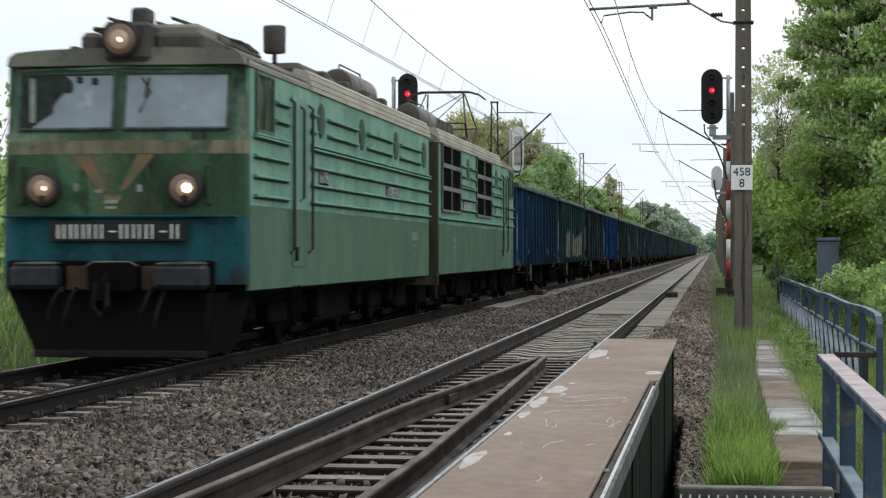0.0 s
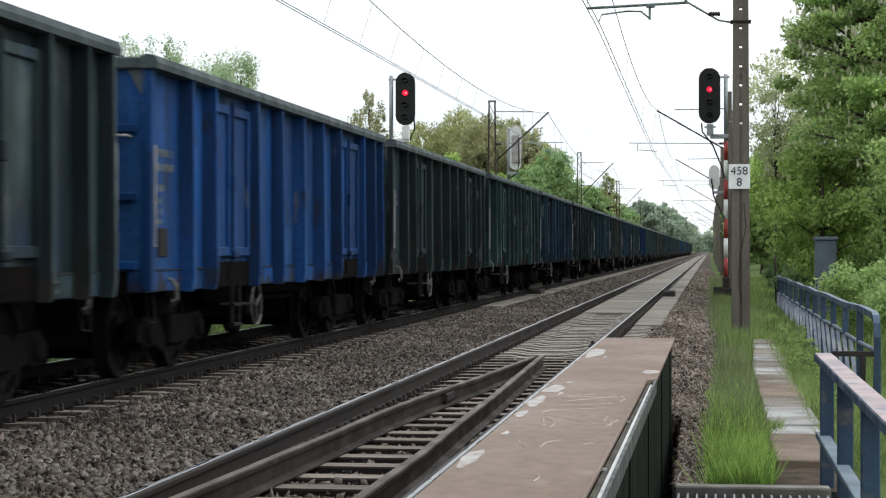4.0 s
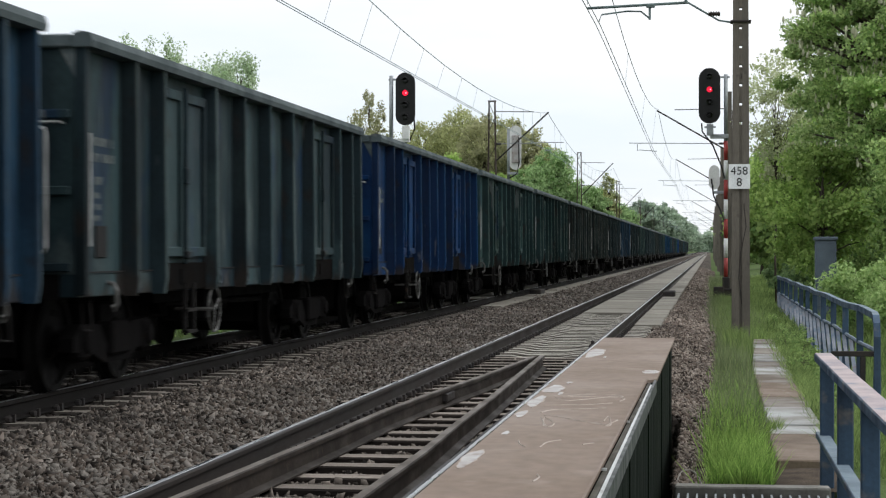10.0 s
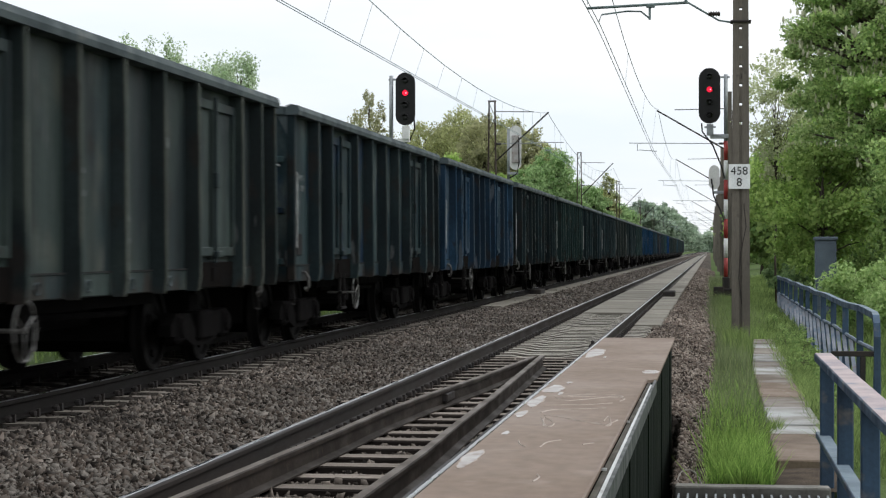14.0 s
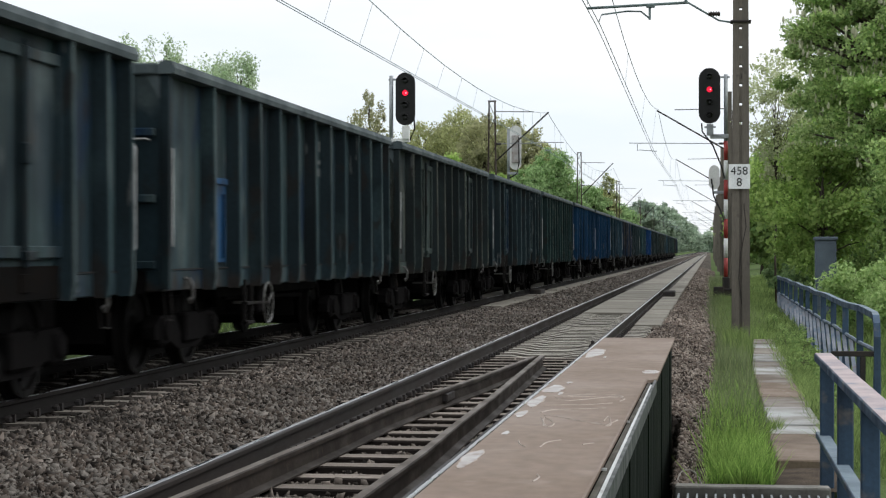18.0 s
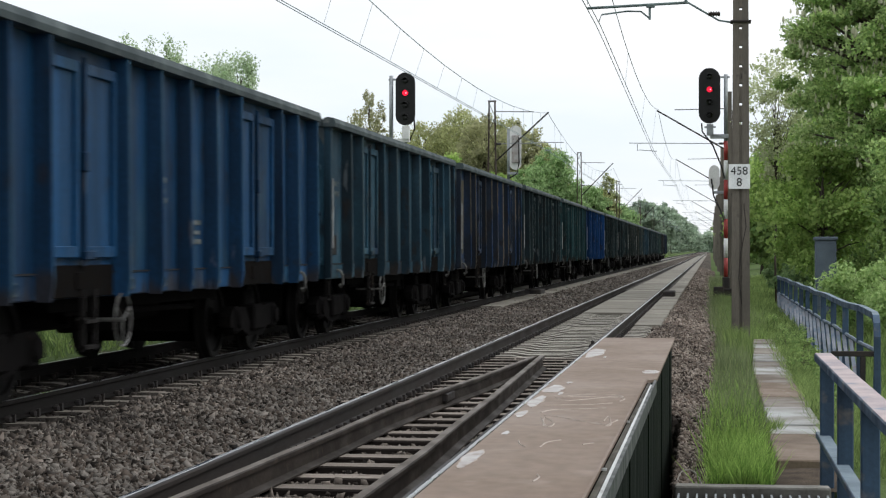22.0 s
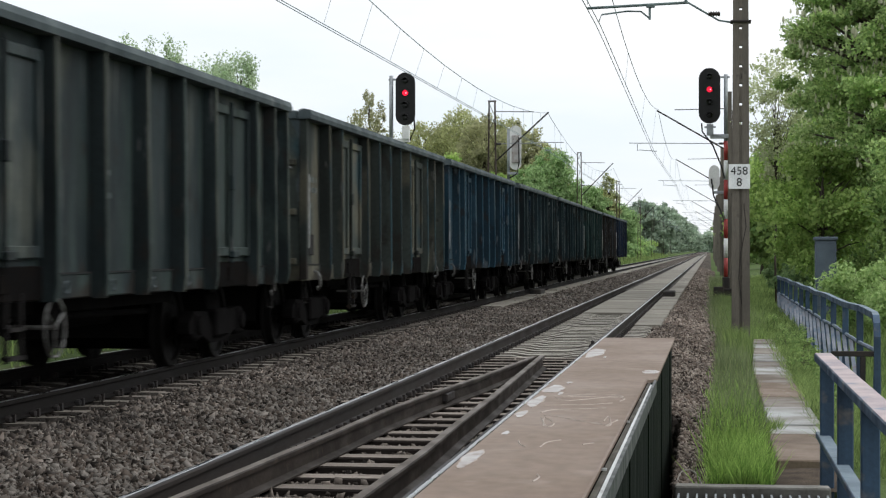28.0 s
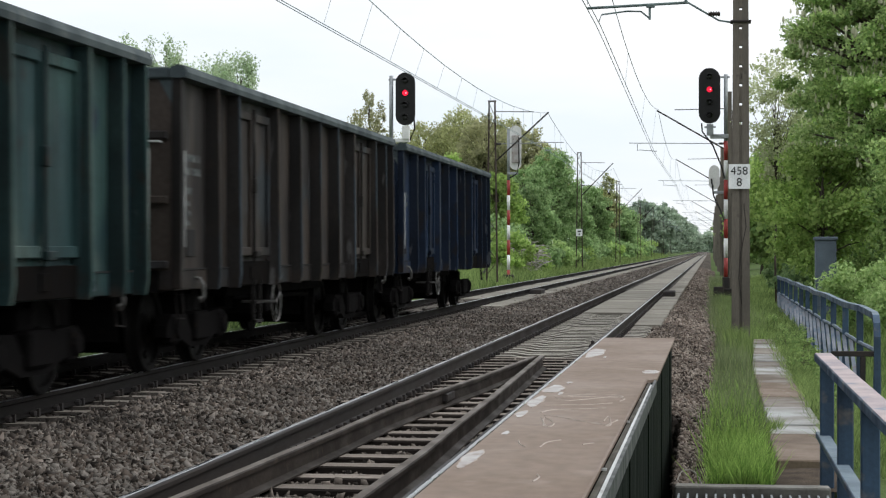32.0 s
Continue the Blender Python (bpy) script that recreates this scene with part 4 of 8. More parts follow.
cross = Mesh().add([(-0.03, 0, -0.06), (0.03, 0, -0.06), (0.035, 1.35, -0.70), (-0.025, 1.35, -0.70), (-0.03, 0.012, -0.06), (0.03, 0.012, -0.06), (0.035, 1.362, -0.70), (-0.025, 1.362, -0.70)],
                   [(0, 1, 2, 3), (4, 5, 6, 7), (0, 1, 5, 4), (1, 2, 6, 5), (2, 3, 7, 6), (3, 0, 4, 7)]).done("brace", M["brace"])
cross2 = Mesh().add([(-0.03, 1.45, -0.06), (0.03, 1.45, -0.06), (0.025, 0.1, -0.70), (-0.035, 0.1, -0.70), (-0.03, 1.462, -0.06), (0.03, 1.462, -0.06), (0.025, 0.112, -0.70), (-0.035, 0.112, -0.70)],
                    [(0, 1, 2, 3), (4, 5, 6, 7), (0, 1, 5, 4), (1, 2, 6, 5), (2, 3, 7, 6), (3, 0, 4, 7)]).done("brace", M["brace"])
for k in range(12):
    part("post", fpost, None, far_rail).location = (RX, 29.2 + 3.1 * k, 0)
    if k < 11:
        for y in (29.25, 30.8):
            part("brace", cross, None, far_rail).location = (RX + 0.03, y + 3.1 * k, 0)
            part("brace", cross2, None, far_rail).location = (RX - 0.03, y + 3.1 * k, 0)
part("cross_rail", Mesh().box(1.60, RX, 26.2, 26.28, -0.09, -0.02, 0.008).box(1.98, 2.05, 26.2, 26.28, -0.84, -0.092, 0.008), M["dark_iron"], far_rail, "rusty black cross bar")

cab_box = thing("equipment_cabinet", "grey-blue metal equipment cabinet half hidden by bushes", "cabinet", (3.2, 55, -0.5))
part("body", Mesh().box(-0.29, 0.29, -0.2, 0.2, 0, 2.10, 0.015), M["cabinet"], cab_box)
part("roof", Mesh().box(-0.33, 0.33, -0.24, 0.24, 2.10, 2.20, 0.02), M["cabinet"], cab_box)
part("door", Mesh().box(-0.25, 0.25, -0.215, -0.201, 0.25, 2.0, 0.006), M["cabinet"], cab_box)

# ---- line-side mast with the distance sign ----
def concrete_mast(x, y, z0, top, w0, w1, label, holes=True):
    m = thing("catenary_mast", label, "mast", (x, y, z0))
    h = top - z0
    def wide(z):
        return (w0 + (w1 - w0) * z / h) / 2
    legs = Mesh()
    for s in (-1, 1):
        a, b = wide(0), wide(h)
        e, g = 0.028, 0.028
        legs.add([(s * e, -0.14, 0), (s * a, -0.14, 0), (s * a, 0.14, 0), (s * e, 0.14, 0), (s * g, -0.11, h), (s * b, -0.11, h), (s * b, 0.11, h), (s * g, 0.11, h)],
                 [(0, 1, 2, 3), (4, 5, 6, 7), (0, 1, 5, 4), (1, 2, 6, 5), (2, 3, 7, 6), (3, 0, 4, 7)])
    part("shaft", legs, M["mast"], m)
    z = 0.0
    fill = Mesh()
    while z < h - 0.3:
        e = 0.37 - (0.055 if (holes and z > 3.8) else 0.0)
        fill.box(-0.028, 0.028, -0.10, 0.10, z, min(h, z + e))
        z += 0.37
    part("web", fill, M["mast"], m)
    return m


mast0 = concrete_mast(0.59, 38, -0.62, 7.6, 0.36, 0.28, "weathered brown-grey concrete catenary mast with a row of holes")
part("cable", Mesh().tube([(0.06, -0.15, 2.85), (0.10, -0.16, 2.4), (0.0, -0.16, 1.9), (-0.04, -0.16, 1.4), (0.02, -0.16, 0.9)], 0.008, 5), M["dark_iron"], mast0)
part("clamp", Mesh().box(-0.20, 0.20, -0.17, 0.17, 6.365, 6.405, 0.01), M["dark_iron"], mast0)
sign = thing("distance_sign", "white square distance sign with black numbers on the mast", "sign", (0.56, 37.815, 2.75))
part("plate", Mesh().box(-0.205, 0.205, 0, 0.02, -0.24, 0.24, 0.006), M["sign_white"], sign)


def text_part(name, body, size, loc, rot, material, parent, depth=0.002):
    cu = bpy.data.curves.new(name, "FONT")
    cu.body, cu.size, cu.align_x, cu.align_y, cu.extrude = body, size, "CENTER", "CENTER", depth
    tmp = bpy.data.objects.new("tmp", cu)
    scene.collection.objects.link(tmp)
    me = bpy.data.meshes.new_from_object(tmp.evaluated_get(bpy.context.evaluated_depsgraph_get()))
    bpy.data.objects.remove(tmp)
    me.materials.append(material)
    ob = new(name, me)
    ob.parent = parent
    ob.matrix_basis = pose(*loc, *rot)
    return ob


text_part("digits", "458", 0.225, (0, -0.004, 0.105), (90, 0, 0), M["black_paint"], sign)
text_part("digit", "8", 0.225, (0, -0.004, -0.115), (90, 0, 0), M["black_paint"], sign)

# ---- catenary arms ----
def bracket(mast, s, z_foot, tip, reg, steady, half):
    """s: +1 when the track lies towards +x of the mast. Places relative to the mast's foot."""
    part("strut", Mesh().tube([(0.12 * s, 0, z_foot), (tip[0], 0, tip[1])], 0.035, 6), M["dark_iron"], mast)
    part("stay", Mesh().tube([(0.1 * s, 0, tip[1] + 0.05), (tip[0] * 0.75, 0, tip[1] + 0.02)], 0.018, 5), M["dark_iron"], mast)
    part("registration_tube", Mesh().tube([(0.25 * s, 0, reg), (steady, 0, reg + 0.05)], 0.019, 6), M["steel_grey"], mast)
    e = steady - s * 0.35
    part("steady_arm", Mesh().tube([(e, 0, reg), (e, 0, reg - 0.28), (e - s * 0.1, 0, reg - 0.24), (half, 0, reg - 0.30)], 0.016, 5), M["steel_grey"], mast)
    part("insulator", Mesh().disc_stack("x", (0.16 * s, 0, reg), [(0.02 * k * s, 0.03 if k % 2 else 0.06) for k in range(12)], 8), M["insulator"], mast)


# the nearest arm, seen from below
part("registration_tube", Mesh().tube([(-2.98, 0, 6.70), (-1.02, 0, 6.78)], 0.027, 8), M["arm_steel"], mast0, "grey-green horizontal arm", True)
part("strut", Mesh().tube([(-1.05, 0, 6.80), (-1.20, 0, 7.3), (-1.4, 0, 8.1)], 0.03, 6), M["arm_steel"], mast0)
part("stay", Mesh().tube([(-1.02, 0, 6.78), (-0.42, 0, 6.42), (-0.18, 0, 6.38)], 0.02, 6), M["arm_steel"], mast0)
part("insulator", Mesh().disc_stack("x", (-0.62, 0, 6.55), [(0.025 * k, 0.03 if k % 2 else 0.055) for k in range(10)], 10), M["insulator"], mast0)
part("drop_bracket", Mesh().tube([(-1.76, 0, 6.74), (-1.76, 0, 6.46)], 0.026, 6).box(-1.83, -1.66, -0.04, 0.04, 6.69, 6.75, 0.01), M["arm_steel"], mast0)
part("steady_arm", Mesh().tube([(-1.76, 0, 6.48), (-1.93, 0, 6.62), (-2.2, 0, 6.63), (-2.70, 0, 6.57), (-2.76, 0, 6.42)], 0.018, 6), M["arm_steel"], mast0)
# further masts on the near side
RIGHT = [(0.75, 81), (0.8, 125), (0.8, 175), (0.8, 232), (0.8, 292), (0.8, 355), (0.8, 420)]
for x, y in RIGHT:
    m = concrete_mast(x, y, -0.6, 7.9, 0.36, 0.28, "grey concrete catenary mast beside the near track", False)
    bracket(m, -1, 6.1, (-2.95, 7.75), 6.35, -4.1, -2.95)


for x, y in ((-11.1, 310), (-11.7, 390)):
    concrete_mast(x, y, 0.2, 8.2, 0.36, 0.28, "distant pale concrete mast at the wood's edge", False)


def lattice_mast(x, y, z0, h, label):
    m = thing("lattice_mast", label, "mast", (x, y, z0))
    for s in (-1, 1):
        part("leg", Mesh().add([(s * 0.22 - 0.035, -0.05, 0), (s * 0.22 + 0.035, -0.05, 0), (s * 0.22 + 0.035, 0.05, 0), (s * 0.22 - 0.035, 0.05, 0),
                                (s * 0.12 - 0.03, -0.05, h), (s * 0.12 + 0.03, -0.05, h), (s * 0.12 + 0.03, 0.05, h), (s * 0.12 - 0.03, 0.05, h)],
                               [(0, 1, 2, 3), (4, 5, 6, 7), (0, 1, 5, 4), (1, 2, 6, 5), (2, 3, 7, 6), (3, 0, 4, 7)]), M["lattice"], m)
    lace = Mesh()
    for k in range(int(h / 0.6)):
        z, s = 0.3 + 0.6 * k, (-1) ** k
        w = 0.22 - 0.1 * z / h
        lace.tube([(-s * w, 0, z), (s * w, 0, min(h, z + 0.55))], 0.014, 4)
    part("lacing", lace, M["lattice"], m)
    part("cap", Mesh().box(-0.17, 0.17, -0.06, 0.06, h, h + 0.06), M["lattice"], m)
    return m


LEFT = [(-9.0, 80, 0.0, 7.5), (-9.05, 135, 0.1, 8.0), (-9.05, 192, 0.1, 8.0), (-9.05, 250, 0.1, 8.0), (-9.05, 310, 0.1, 8.0), (-9.05, 375, 0.1, 8.0), (-9.05, 440, 0.1, 8.0)]
for k, (x, y, z, h) in enumerate(LEFT):
    m = lattice_mast(x, y, z, h, "rusty two-legged lattice catenary mast at the wood's edge" if k < 3 else "distant lattice catenary mast")
    bracket(m, 1, 5.0, (2.36, 7.05 - z if k == 0 else 7.3), 5.75, 3.0, 2.2)
mk = thing("mast_sign", "small white square plate on the lattice mast", "sign", (-9.05, 134.928, 2.55))
part("plate", Mesh().box(-0.22, 0.22, 0, 0.02, -0.25, 0.25, 0.005), M["sign_white"], mk)
part("mark", Mesh().box(-0.12, 0.12, -0.004, -0.001, 0.04, 0.14).box(-0.05, 0.05, -0.004, -0.001, -0.16, -0.06), M["black_paint"], mk)

# ---- wires ----
def wire_run(name, label, supports, contact, carrier, sag, r=0.0085):
    w = thing(name, label, "overhead wire", kind="structure")
    c1, c2, cat, drops = [], [], [], Mesh()
    for (xa, ya), (xb, yb) in zip(supports, supports[1:]):
        for k in range(16):
            t = k / 16
            x, y = xa + (xb - xa) * t, ya + (yb - ya) * t
            zc = contact(y)
            zm = carrier(y) - sag(y) * 4 * t * (1 - t)
            c1.append((x - 0.04, y, zc)), c2.append((x + 0.04, y, zc)), cat.append((FAR_C if x < -5 else -2.15, y, zm))
            if k % (1 if xa < -5 else 5) == 0 and k:
                drops.tube([(x, y, zc), (FAR_C if x < -5 else -2.15, y, zm)], 0.0036, 4)
    for c in (c1, c2):
        part("contact_wire", Mesh().tube(c, r, 5), M["wire"], w)
    part("carrier_wire", Mesh().tube(cat, r * 1.15, 5), M["wire"], w)
    part("droppers", drops, M["wire"], w)
    return w


wire_run("near_catenary", "twin contact wires and carrier wire over the near track", [(-2.4, -12), (-2.18, 38), (-2.35, 81), (-2.15, 125), (-2.4, 175), (-2.2, 232), (-2.4, 292), (-2.2, 355), (-2.4, 420)],
         lambda y: 5.75 if y < 40 else max(5.45, 5.75 - 0.007 * (y - 40)), lambda y: 7.2, lambda y: 0.75)
wire_run("far_catenary", "twin contact wires and carrier wire over the far track", [(-6.9, -32), (-7.05, 24), (-6.62, 80), (-6.85, 135), (-6.5, 192), (-6.8, 250), (-6.5, 310), (-6.8, 375), (-6.5, 440)],
         lambda y: 5.42, lambda y: 7.02, lambda y: 1.02)

# ---- signals ----
def signal_head(sig, x, y, zc, w, h, lit):
    """A long dark board with rounded ends, facing the camera; lit: index of the burning lamp."""
    r = w / 2
    ring = [(x + r * math.cos(a), zc + (h / 2 - r) + r * math.sin(a)) for a in [math.pi * k / 10 for k in range(11)]]
    ring += [(x + r * math.cos(a), zc - (h / 2 - r) + r * math.sin(a)) for a in [math.pi + math.pi * k / 10 for k in range(11)]]
    board = part("board", Mesh().prism([(p, q) for p, q in ring], "y", y, y + 0.05), M["black_paint"], sig, "black board with rounded ends")
    inner = [(x + (p - x) * 0.9, zc + (q - zc) * 0.96) for p, q in ring]
    part("housing", Mesh().prism(inner, "y", y + 0.052, y + 0.30), M["black_paint"], sig)
    for k in range(4):
        z = zc + h * (0.345 - 0.23 * k)
        lens = part("lens", Mesh().disc_stack("y", (x, y - 0.02, z), [(-0.02, 0.02), (-0.015, 0.09), (0.02, 0.10)], 14), M["red_lamp"] if k == lit else M["dead_lens"], sig, "glowing red lens" if k == lit else "unlit lens", True)
        if k == lit:
            part("lamp_core", Mesh().disc_stack("y", (x + 0.03, y - 0.045, z - 0.01), [(-0.015, 0.01), (0.0, 0.026)], 10), M["lamp_core"], lens)
        hood = Mesh()
        pts = [(0.125 * math.cos(a), 0.125 * math.sin(a)) for a in [math.pi * (0.08 + 0.84 * i / 8) for i in range(9)]]
        for (p0, q0), (p1, q1) in zip(pts, pts[1:]):
            hood.add([(x + p0, y, z + q0), (x + p1, y, z + q1), (x + p1, y - 0.2, z + q1 - 0.03), (x + p0, y - 0.2, z + q0 - 0.03),
                      (x + p0 * 0.93, y, z + q0 * 0.93), (x + p1 * 0.93, y, z + q1 * 0.93), (x + p1 * 0.93, y - 0.2, z + q1 * 0.93 - 0.03), (x + p0 * 0.93, y - 0.2, z + q0 * 0.93 - 0.03)],
                     [(0, 1, 2, 3), (4, 5, 6, 7), (2, 3, 7, 6)])
        part("hood", hood, M["black_paint"], board)


def striped_pole(sig, x, y, z0, z_split, z1, r=0.07):
    part("pole", Mesh().tube([(x, y, z_split), (x, y, z1)], r, 12), M["steel_grey"], sig, "grey upper pole", True)
    z, k = z_split, 0
    while z > z0:
        b = max(z0, z - 0.70)
        part("band", Mesh().tube([(x, y, b), (x, y, z)], r * 1.05, 12), M["red_paint"] if k % 2 == 0 else M["white_paint"], sig, "red band" if k % 2 == 0 else "white band", True)
        z, k = b, k + 1


sig_r = thing("railway_signal", "tall colour-light signal showing red, on a red and white striped pole", "signal")
signal_head(sig_r, -0.02, 70, 6.87, 0.77, 2.0, 1)
striped_pole(sig_r, 0.56, 70.2, 0.34, 5.25, 7.65)
part("mount", Mesh().box(-0.12, 0.12, 70.0, 70.25, 5.45, 5.86, 0.02).box(-0.2, 0.2, 70.05, 70.2, 5.72, 5.78).box(0.0, 0.66, 70.1, 70.3, 5.34, 5.50, 0.02), M["steel_grey"], sig_r, "pale grey signal bracket")
part("top_bracket", Mesh().box(0.30, 0.70, 70.15, 70.25, 7.52, 7.58), M["steel_grey"], sig_r)
part("cable", Mesh().tube([(-0.3, 70.2, 5.9), (-0.28, 70.2, 5.6), (0.1, 70.2, 5.1), (0.42, 70.2, 4.3), (0.52, 70.1, 3.9)], 0.03, 6), M["black_paint"], sig_r)
part("small_head", Mesh().prism([(-0.25 + 0.2 * math.cos(a) + 0.40, 3.95 + (0.18 if math.sin(a) > 0 else -0.18) + 0.26 * math.sin(a)) for a in [2 * math.pi * k / 24 for k in range(24)]], "y", 70.3, 70.42), M["white_paint"], sig_r, "pale back of a small signal head")
part("small_bracket", Mesh().box(0.12, 0.55, 70.25, 70.35, 3.36, 3.46, 0.01), M["steel_grey"], sig_r)
part("cable", Mesh().tube([(0.05, 70.28, 3.9), (0.12, 70.25, 3.3), (0.35, 70.2, 2.8), (0.50, 70.1, 2.4)], 0.03, 6), M["black_paint"], sig_r)
part("base", Mesh().box(0.44, 0.70, 70.05, 70.38, -0.1, 0.36, 0.03).box(0.35, 0.80, 70.0, 70.45, -0.55, -0.05, 0.03).box(0.12, 0.5, 69.8, 70.04, -0.5, 0.02, 0.03), M["dark_iron"], sig_r, "dark cast base with cable box")
solid("cable_post", Mesh().tube([(0.86, 73, -0.55), (0.86, 73, 6.55)], 0.05, 8), M["lattice"], "thin dark steel post behind the signal", "post")

sig_l = thing("railway_signal", "colour-light signal showing red beyond the far track", "signal")
signal_head(sig_l, -10.13, 64, 6.40, 0.66, 1.78, 1)
striped_pole(sig_l, -10.64, 64.2, 0.1, 5.0, 7.2)
part("mount", Mesh().box(-10.24, -10.0, 64.0, 64.2, 5.05, 5.50, 0.02).box(-10.64, -10.0, 64.1, 64.3, 4.95, 5.08, 0.02), M["white_paint"], sig_l, "pale signal bracket")
part("top_bracket", Mesh().box(-10.72, -10.40, 64.15, 64.25, 7.04, 7.10), M["steel_grey"], sig_l)
part("cable", Mesh().tube([(-9.86, 64.2, 5.75), (-9.84, 64.2, 5.4), (-10.0, 64.2, 5.05), (-10.3, 64.2, 4.8)], 0.03, 6), M["black_paint"], sig_l)
sig_b = thing("railway_signal", "pale signal back on a red and white striped pole", "signal")
part("board", Mesh().prism([(-9.02 + 0.27 * math.cos(a), 6.10 + (0.80 if math.sin(a) >= 0 else -0.75) + 0.26 * math.sin(a)) for a in [2 * math.pi * (k + 0.5) / 28 for k in range(28)]], "y", 90.0, 90.06), M["white_paint"], sig_b, "weathered pale back board")
part("housing", Mesh().box(-9.2, -8.84, 89.9, 89.99, 5.4, 6.7, 0.03), M["chipped"], sig_b)
part("cable", Mesh().tube([(-8.86, 89.88, 6.6), (-8.84, 89.88, 5.4), (-8.95, 89.9, 4.9), (-9.3, 89.95, 4.7)], 0.03, 6), M["black_paint"], sig_b)
part("bracket", Mesh().box(-9.4, -8.9, 89.9, 90.05, 4.85, 4.98, 0.02), M["steel_grey"], sig_b)
striped_pole(sig_b, -9.36, 90.1, -0.1, 4.6, 7.0)
part("base", Mesh().box(-9.62, -9.1, 89.85, 90.35, -0.2, 0.18, 0.04), M["dark_iron"], sig_b)

# ---- plants ----
def leaf_cloud(centres, radii, per, size, seed, flat=0.0, level=0.0):
    """Folded leaves round many small centres: returns vertices and faces. Each leaf is two triangles."""
    rng = np.random.default_rng(seed)
    c = np.repeat(np.asarray(centres, float), per, axis=0)
    rad = np.repeat(np.asarray(radii, float), per, axis=0)
    nn = len(c)
    d = rng.normal(size=(nn, 3))
    d /= np.linalg.norm(d, axis=1, keepdims=True)
    p = c + d * rad * (rng.random((nn, 1)) ** 0.45)
    a = rng.normal(size=(nn, 3))
    a[:, 2] -= flat
    a /= np.linalg.norm(a, axis=1, keepdims=True)
    up = d * (1 - 0.7 * level) + rng.normal(size=(nn, 3)) * 0.6 + np.array([0, 0, 0.5 + level])
    b = np.cross(a, up)
    b /= np.linalg.norm(b, axis=1, keepdims=True) + 1e-9
    nrm = np.cross(a, b)
    s = (size * rng.uniform(0.6, 1.3, (nn, 1)))
    v = np.stack([p - a * s * 0.5, p + b * s * 0.36 + nrm * s * 0.12, p + a * s * 0.5, p - b * s * 0.36 + nrm * s * 0.12], axis=1).reshape(-1, 3)
    k = np.arange(nn)[:, None] * 4
    f = np.concatenate([k + np.array([0, 1, 2]), k + np.array([0, 2, 3])], axis=0)
    return v, f


CROWNS = {}


def tree(name, label, category, x, y, z, h, w, base, leaf, clumps, per, size, seed, sparse=0.0, trunk=0.25, shape="round", depth=None, clump_r=None, lean=0.0, level=0.0, squash=0.75):
    """A tapered trunk, limbs to every clump, and a crown of leaf clumps. base: share of the height below the crown."""
    rnd = random.Random(seed)
    t = thing(name, label, category, (x, y, z))
    depth = depth or w
    cs, rs = [], []
    ch = h * (1 - base)
    for _ in range(clumps):
        while True:
            u = Vector((rnd.uniform(-1, 1), rnd.uniform(-1, 1), rnd.uniform(-1, 1)))
            if 0.25 < u.length < 1.0:
                break
        q = u.z * 0.5 + 0.5
        k = {"round": math.sqrt(max(0.1, 1 - (2 * q - 1) ** 2)) ** 0.3, "cone": 1.15 * (1 - q) + 0.08, "wide": 1.0, "fan": 0.55 + 0.6 * q}[shape]
        if shape == "cone":
            q, g = rnd.random(), rnd.uniform(0, 2 * math.pi)
            u = Vector((math.cos(g), math.sin(g), 0)) * math.sqrt(rnd.random())
            k = 1.02 - q
        c = (u.x * w / 2 * k + lean * q, u.y * depth / 2 * k, h * base + q * ch * rnd.uniform(0.95, 1.03))
        r = (clump_r or w * 0.16) * rnd.uniform(0.6, 1.3) * (1.2 - 0.8 * q if shape == "cone" else 1)
        cs.append(c)
        rs.append((r, r, r * (1.7 if name in ("birch_tree", "bare_tree") else squash)))
    trunk_m = Mesh()
    pts = [(0, 0, -0.3)] + [(lean * q * 0.5 + rnd.uniform(-1, 1) * 0.03 * w, rnd.uniform(-1, 1) * 0.03 * w, h * q * 0.9) for q in (0.2, 0.4, 0.6, 0.8, 1.0)]
    trunk_m.tube(pts, trunk, 8, trunk * 0.15)
    for c in cs[::2]:
        z0 = max(h * base * 0.6, min(c[2] * 0.75, h * 0.8))
        a = Vector((lean * z0 / h * 0.5, 0, z0))
        b = Vector(c)
        mid = a.lerp(b, 0.5) + Vector((rnd.uniform(-0.2, 0.2), rnd.uniform(-0.2, 0.2), 0.1 * w * 0.3))
        trunk_m.tube([a, mid, b], trunk * 0.28, 5, trunk * 0.06)
    part("trunk", trunk_m, M["bark"], t, "", True)
    CROWNS[name] = (cs, rs)
    v, f = leaf_cloud(cs, rs, per, size, seed, 0.3, level)
    part("crown", raw_mesh("crown", v, f, M[leaf]), None, t)
    return t



# right side: flowering chestnut with lower yellow-green trees round it
chestnut = tree("chestnut_tree", "large chestnut tree with dense dark green leaves and pale blossom spikes", "tree", 6.5, 62, -0.3, 13.5, 9.0, 0.10, "leaf_chestnut", 440, 360, 0.14, 5, trunk=0.4, clump_r=0.66, level=0.6, squash=0.55)
rnd = random.Random(8)
spikes = Mesh()
for c, r in zip(*CROWNS["chestnut_tree"]):
    if c[1] > 1.0 or c[2] < 3.0:
        continue
    for _ in range(rnd.choice((0, 3, 6, 10))):
        g = rnd.uniform(0, math.pi)
        x, yy, z = c[0] + r[0] * 0.8 * math.cos(g), c[1] - r[1] * rnd.uniform(0.5, 1.0), c[2] + r[2] * rnd.uniform(0.2, 1.0)
        s = rnd.uniform(0.5, 0.9)
        spikes.disc_stack("z", (x, yy, z), [(0.0, 0.02), (0.05 * s, 0.055 * s), (0.16 * s, 0.045 * s), (0.25 * s, 0.012)], 6)
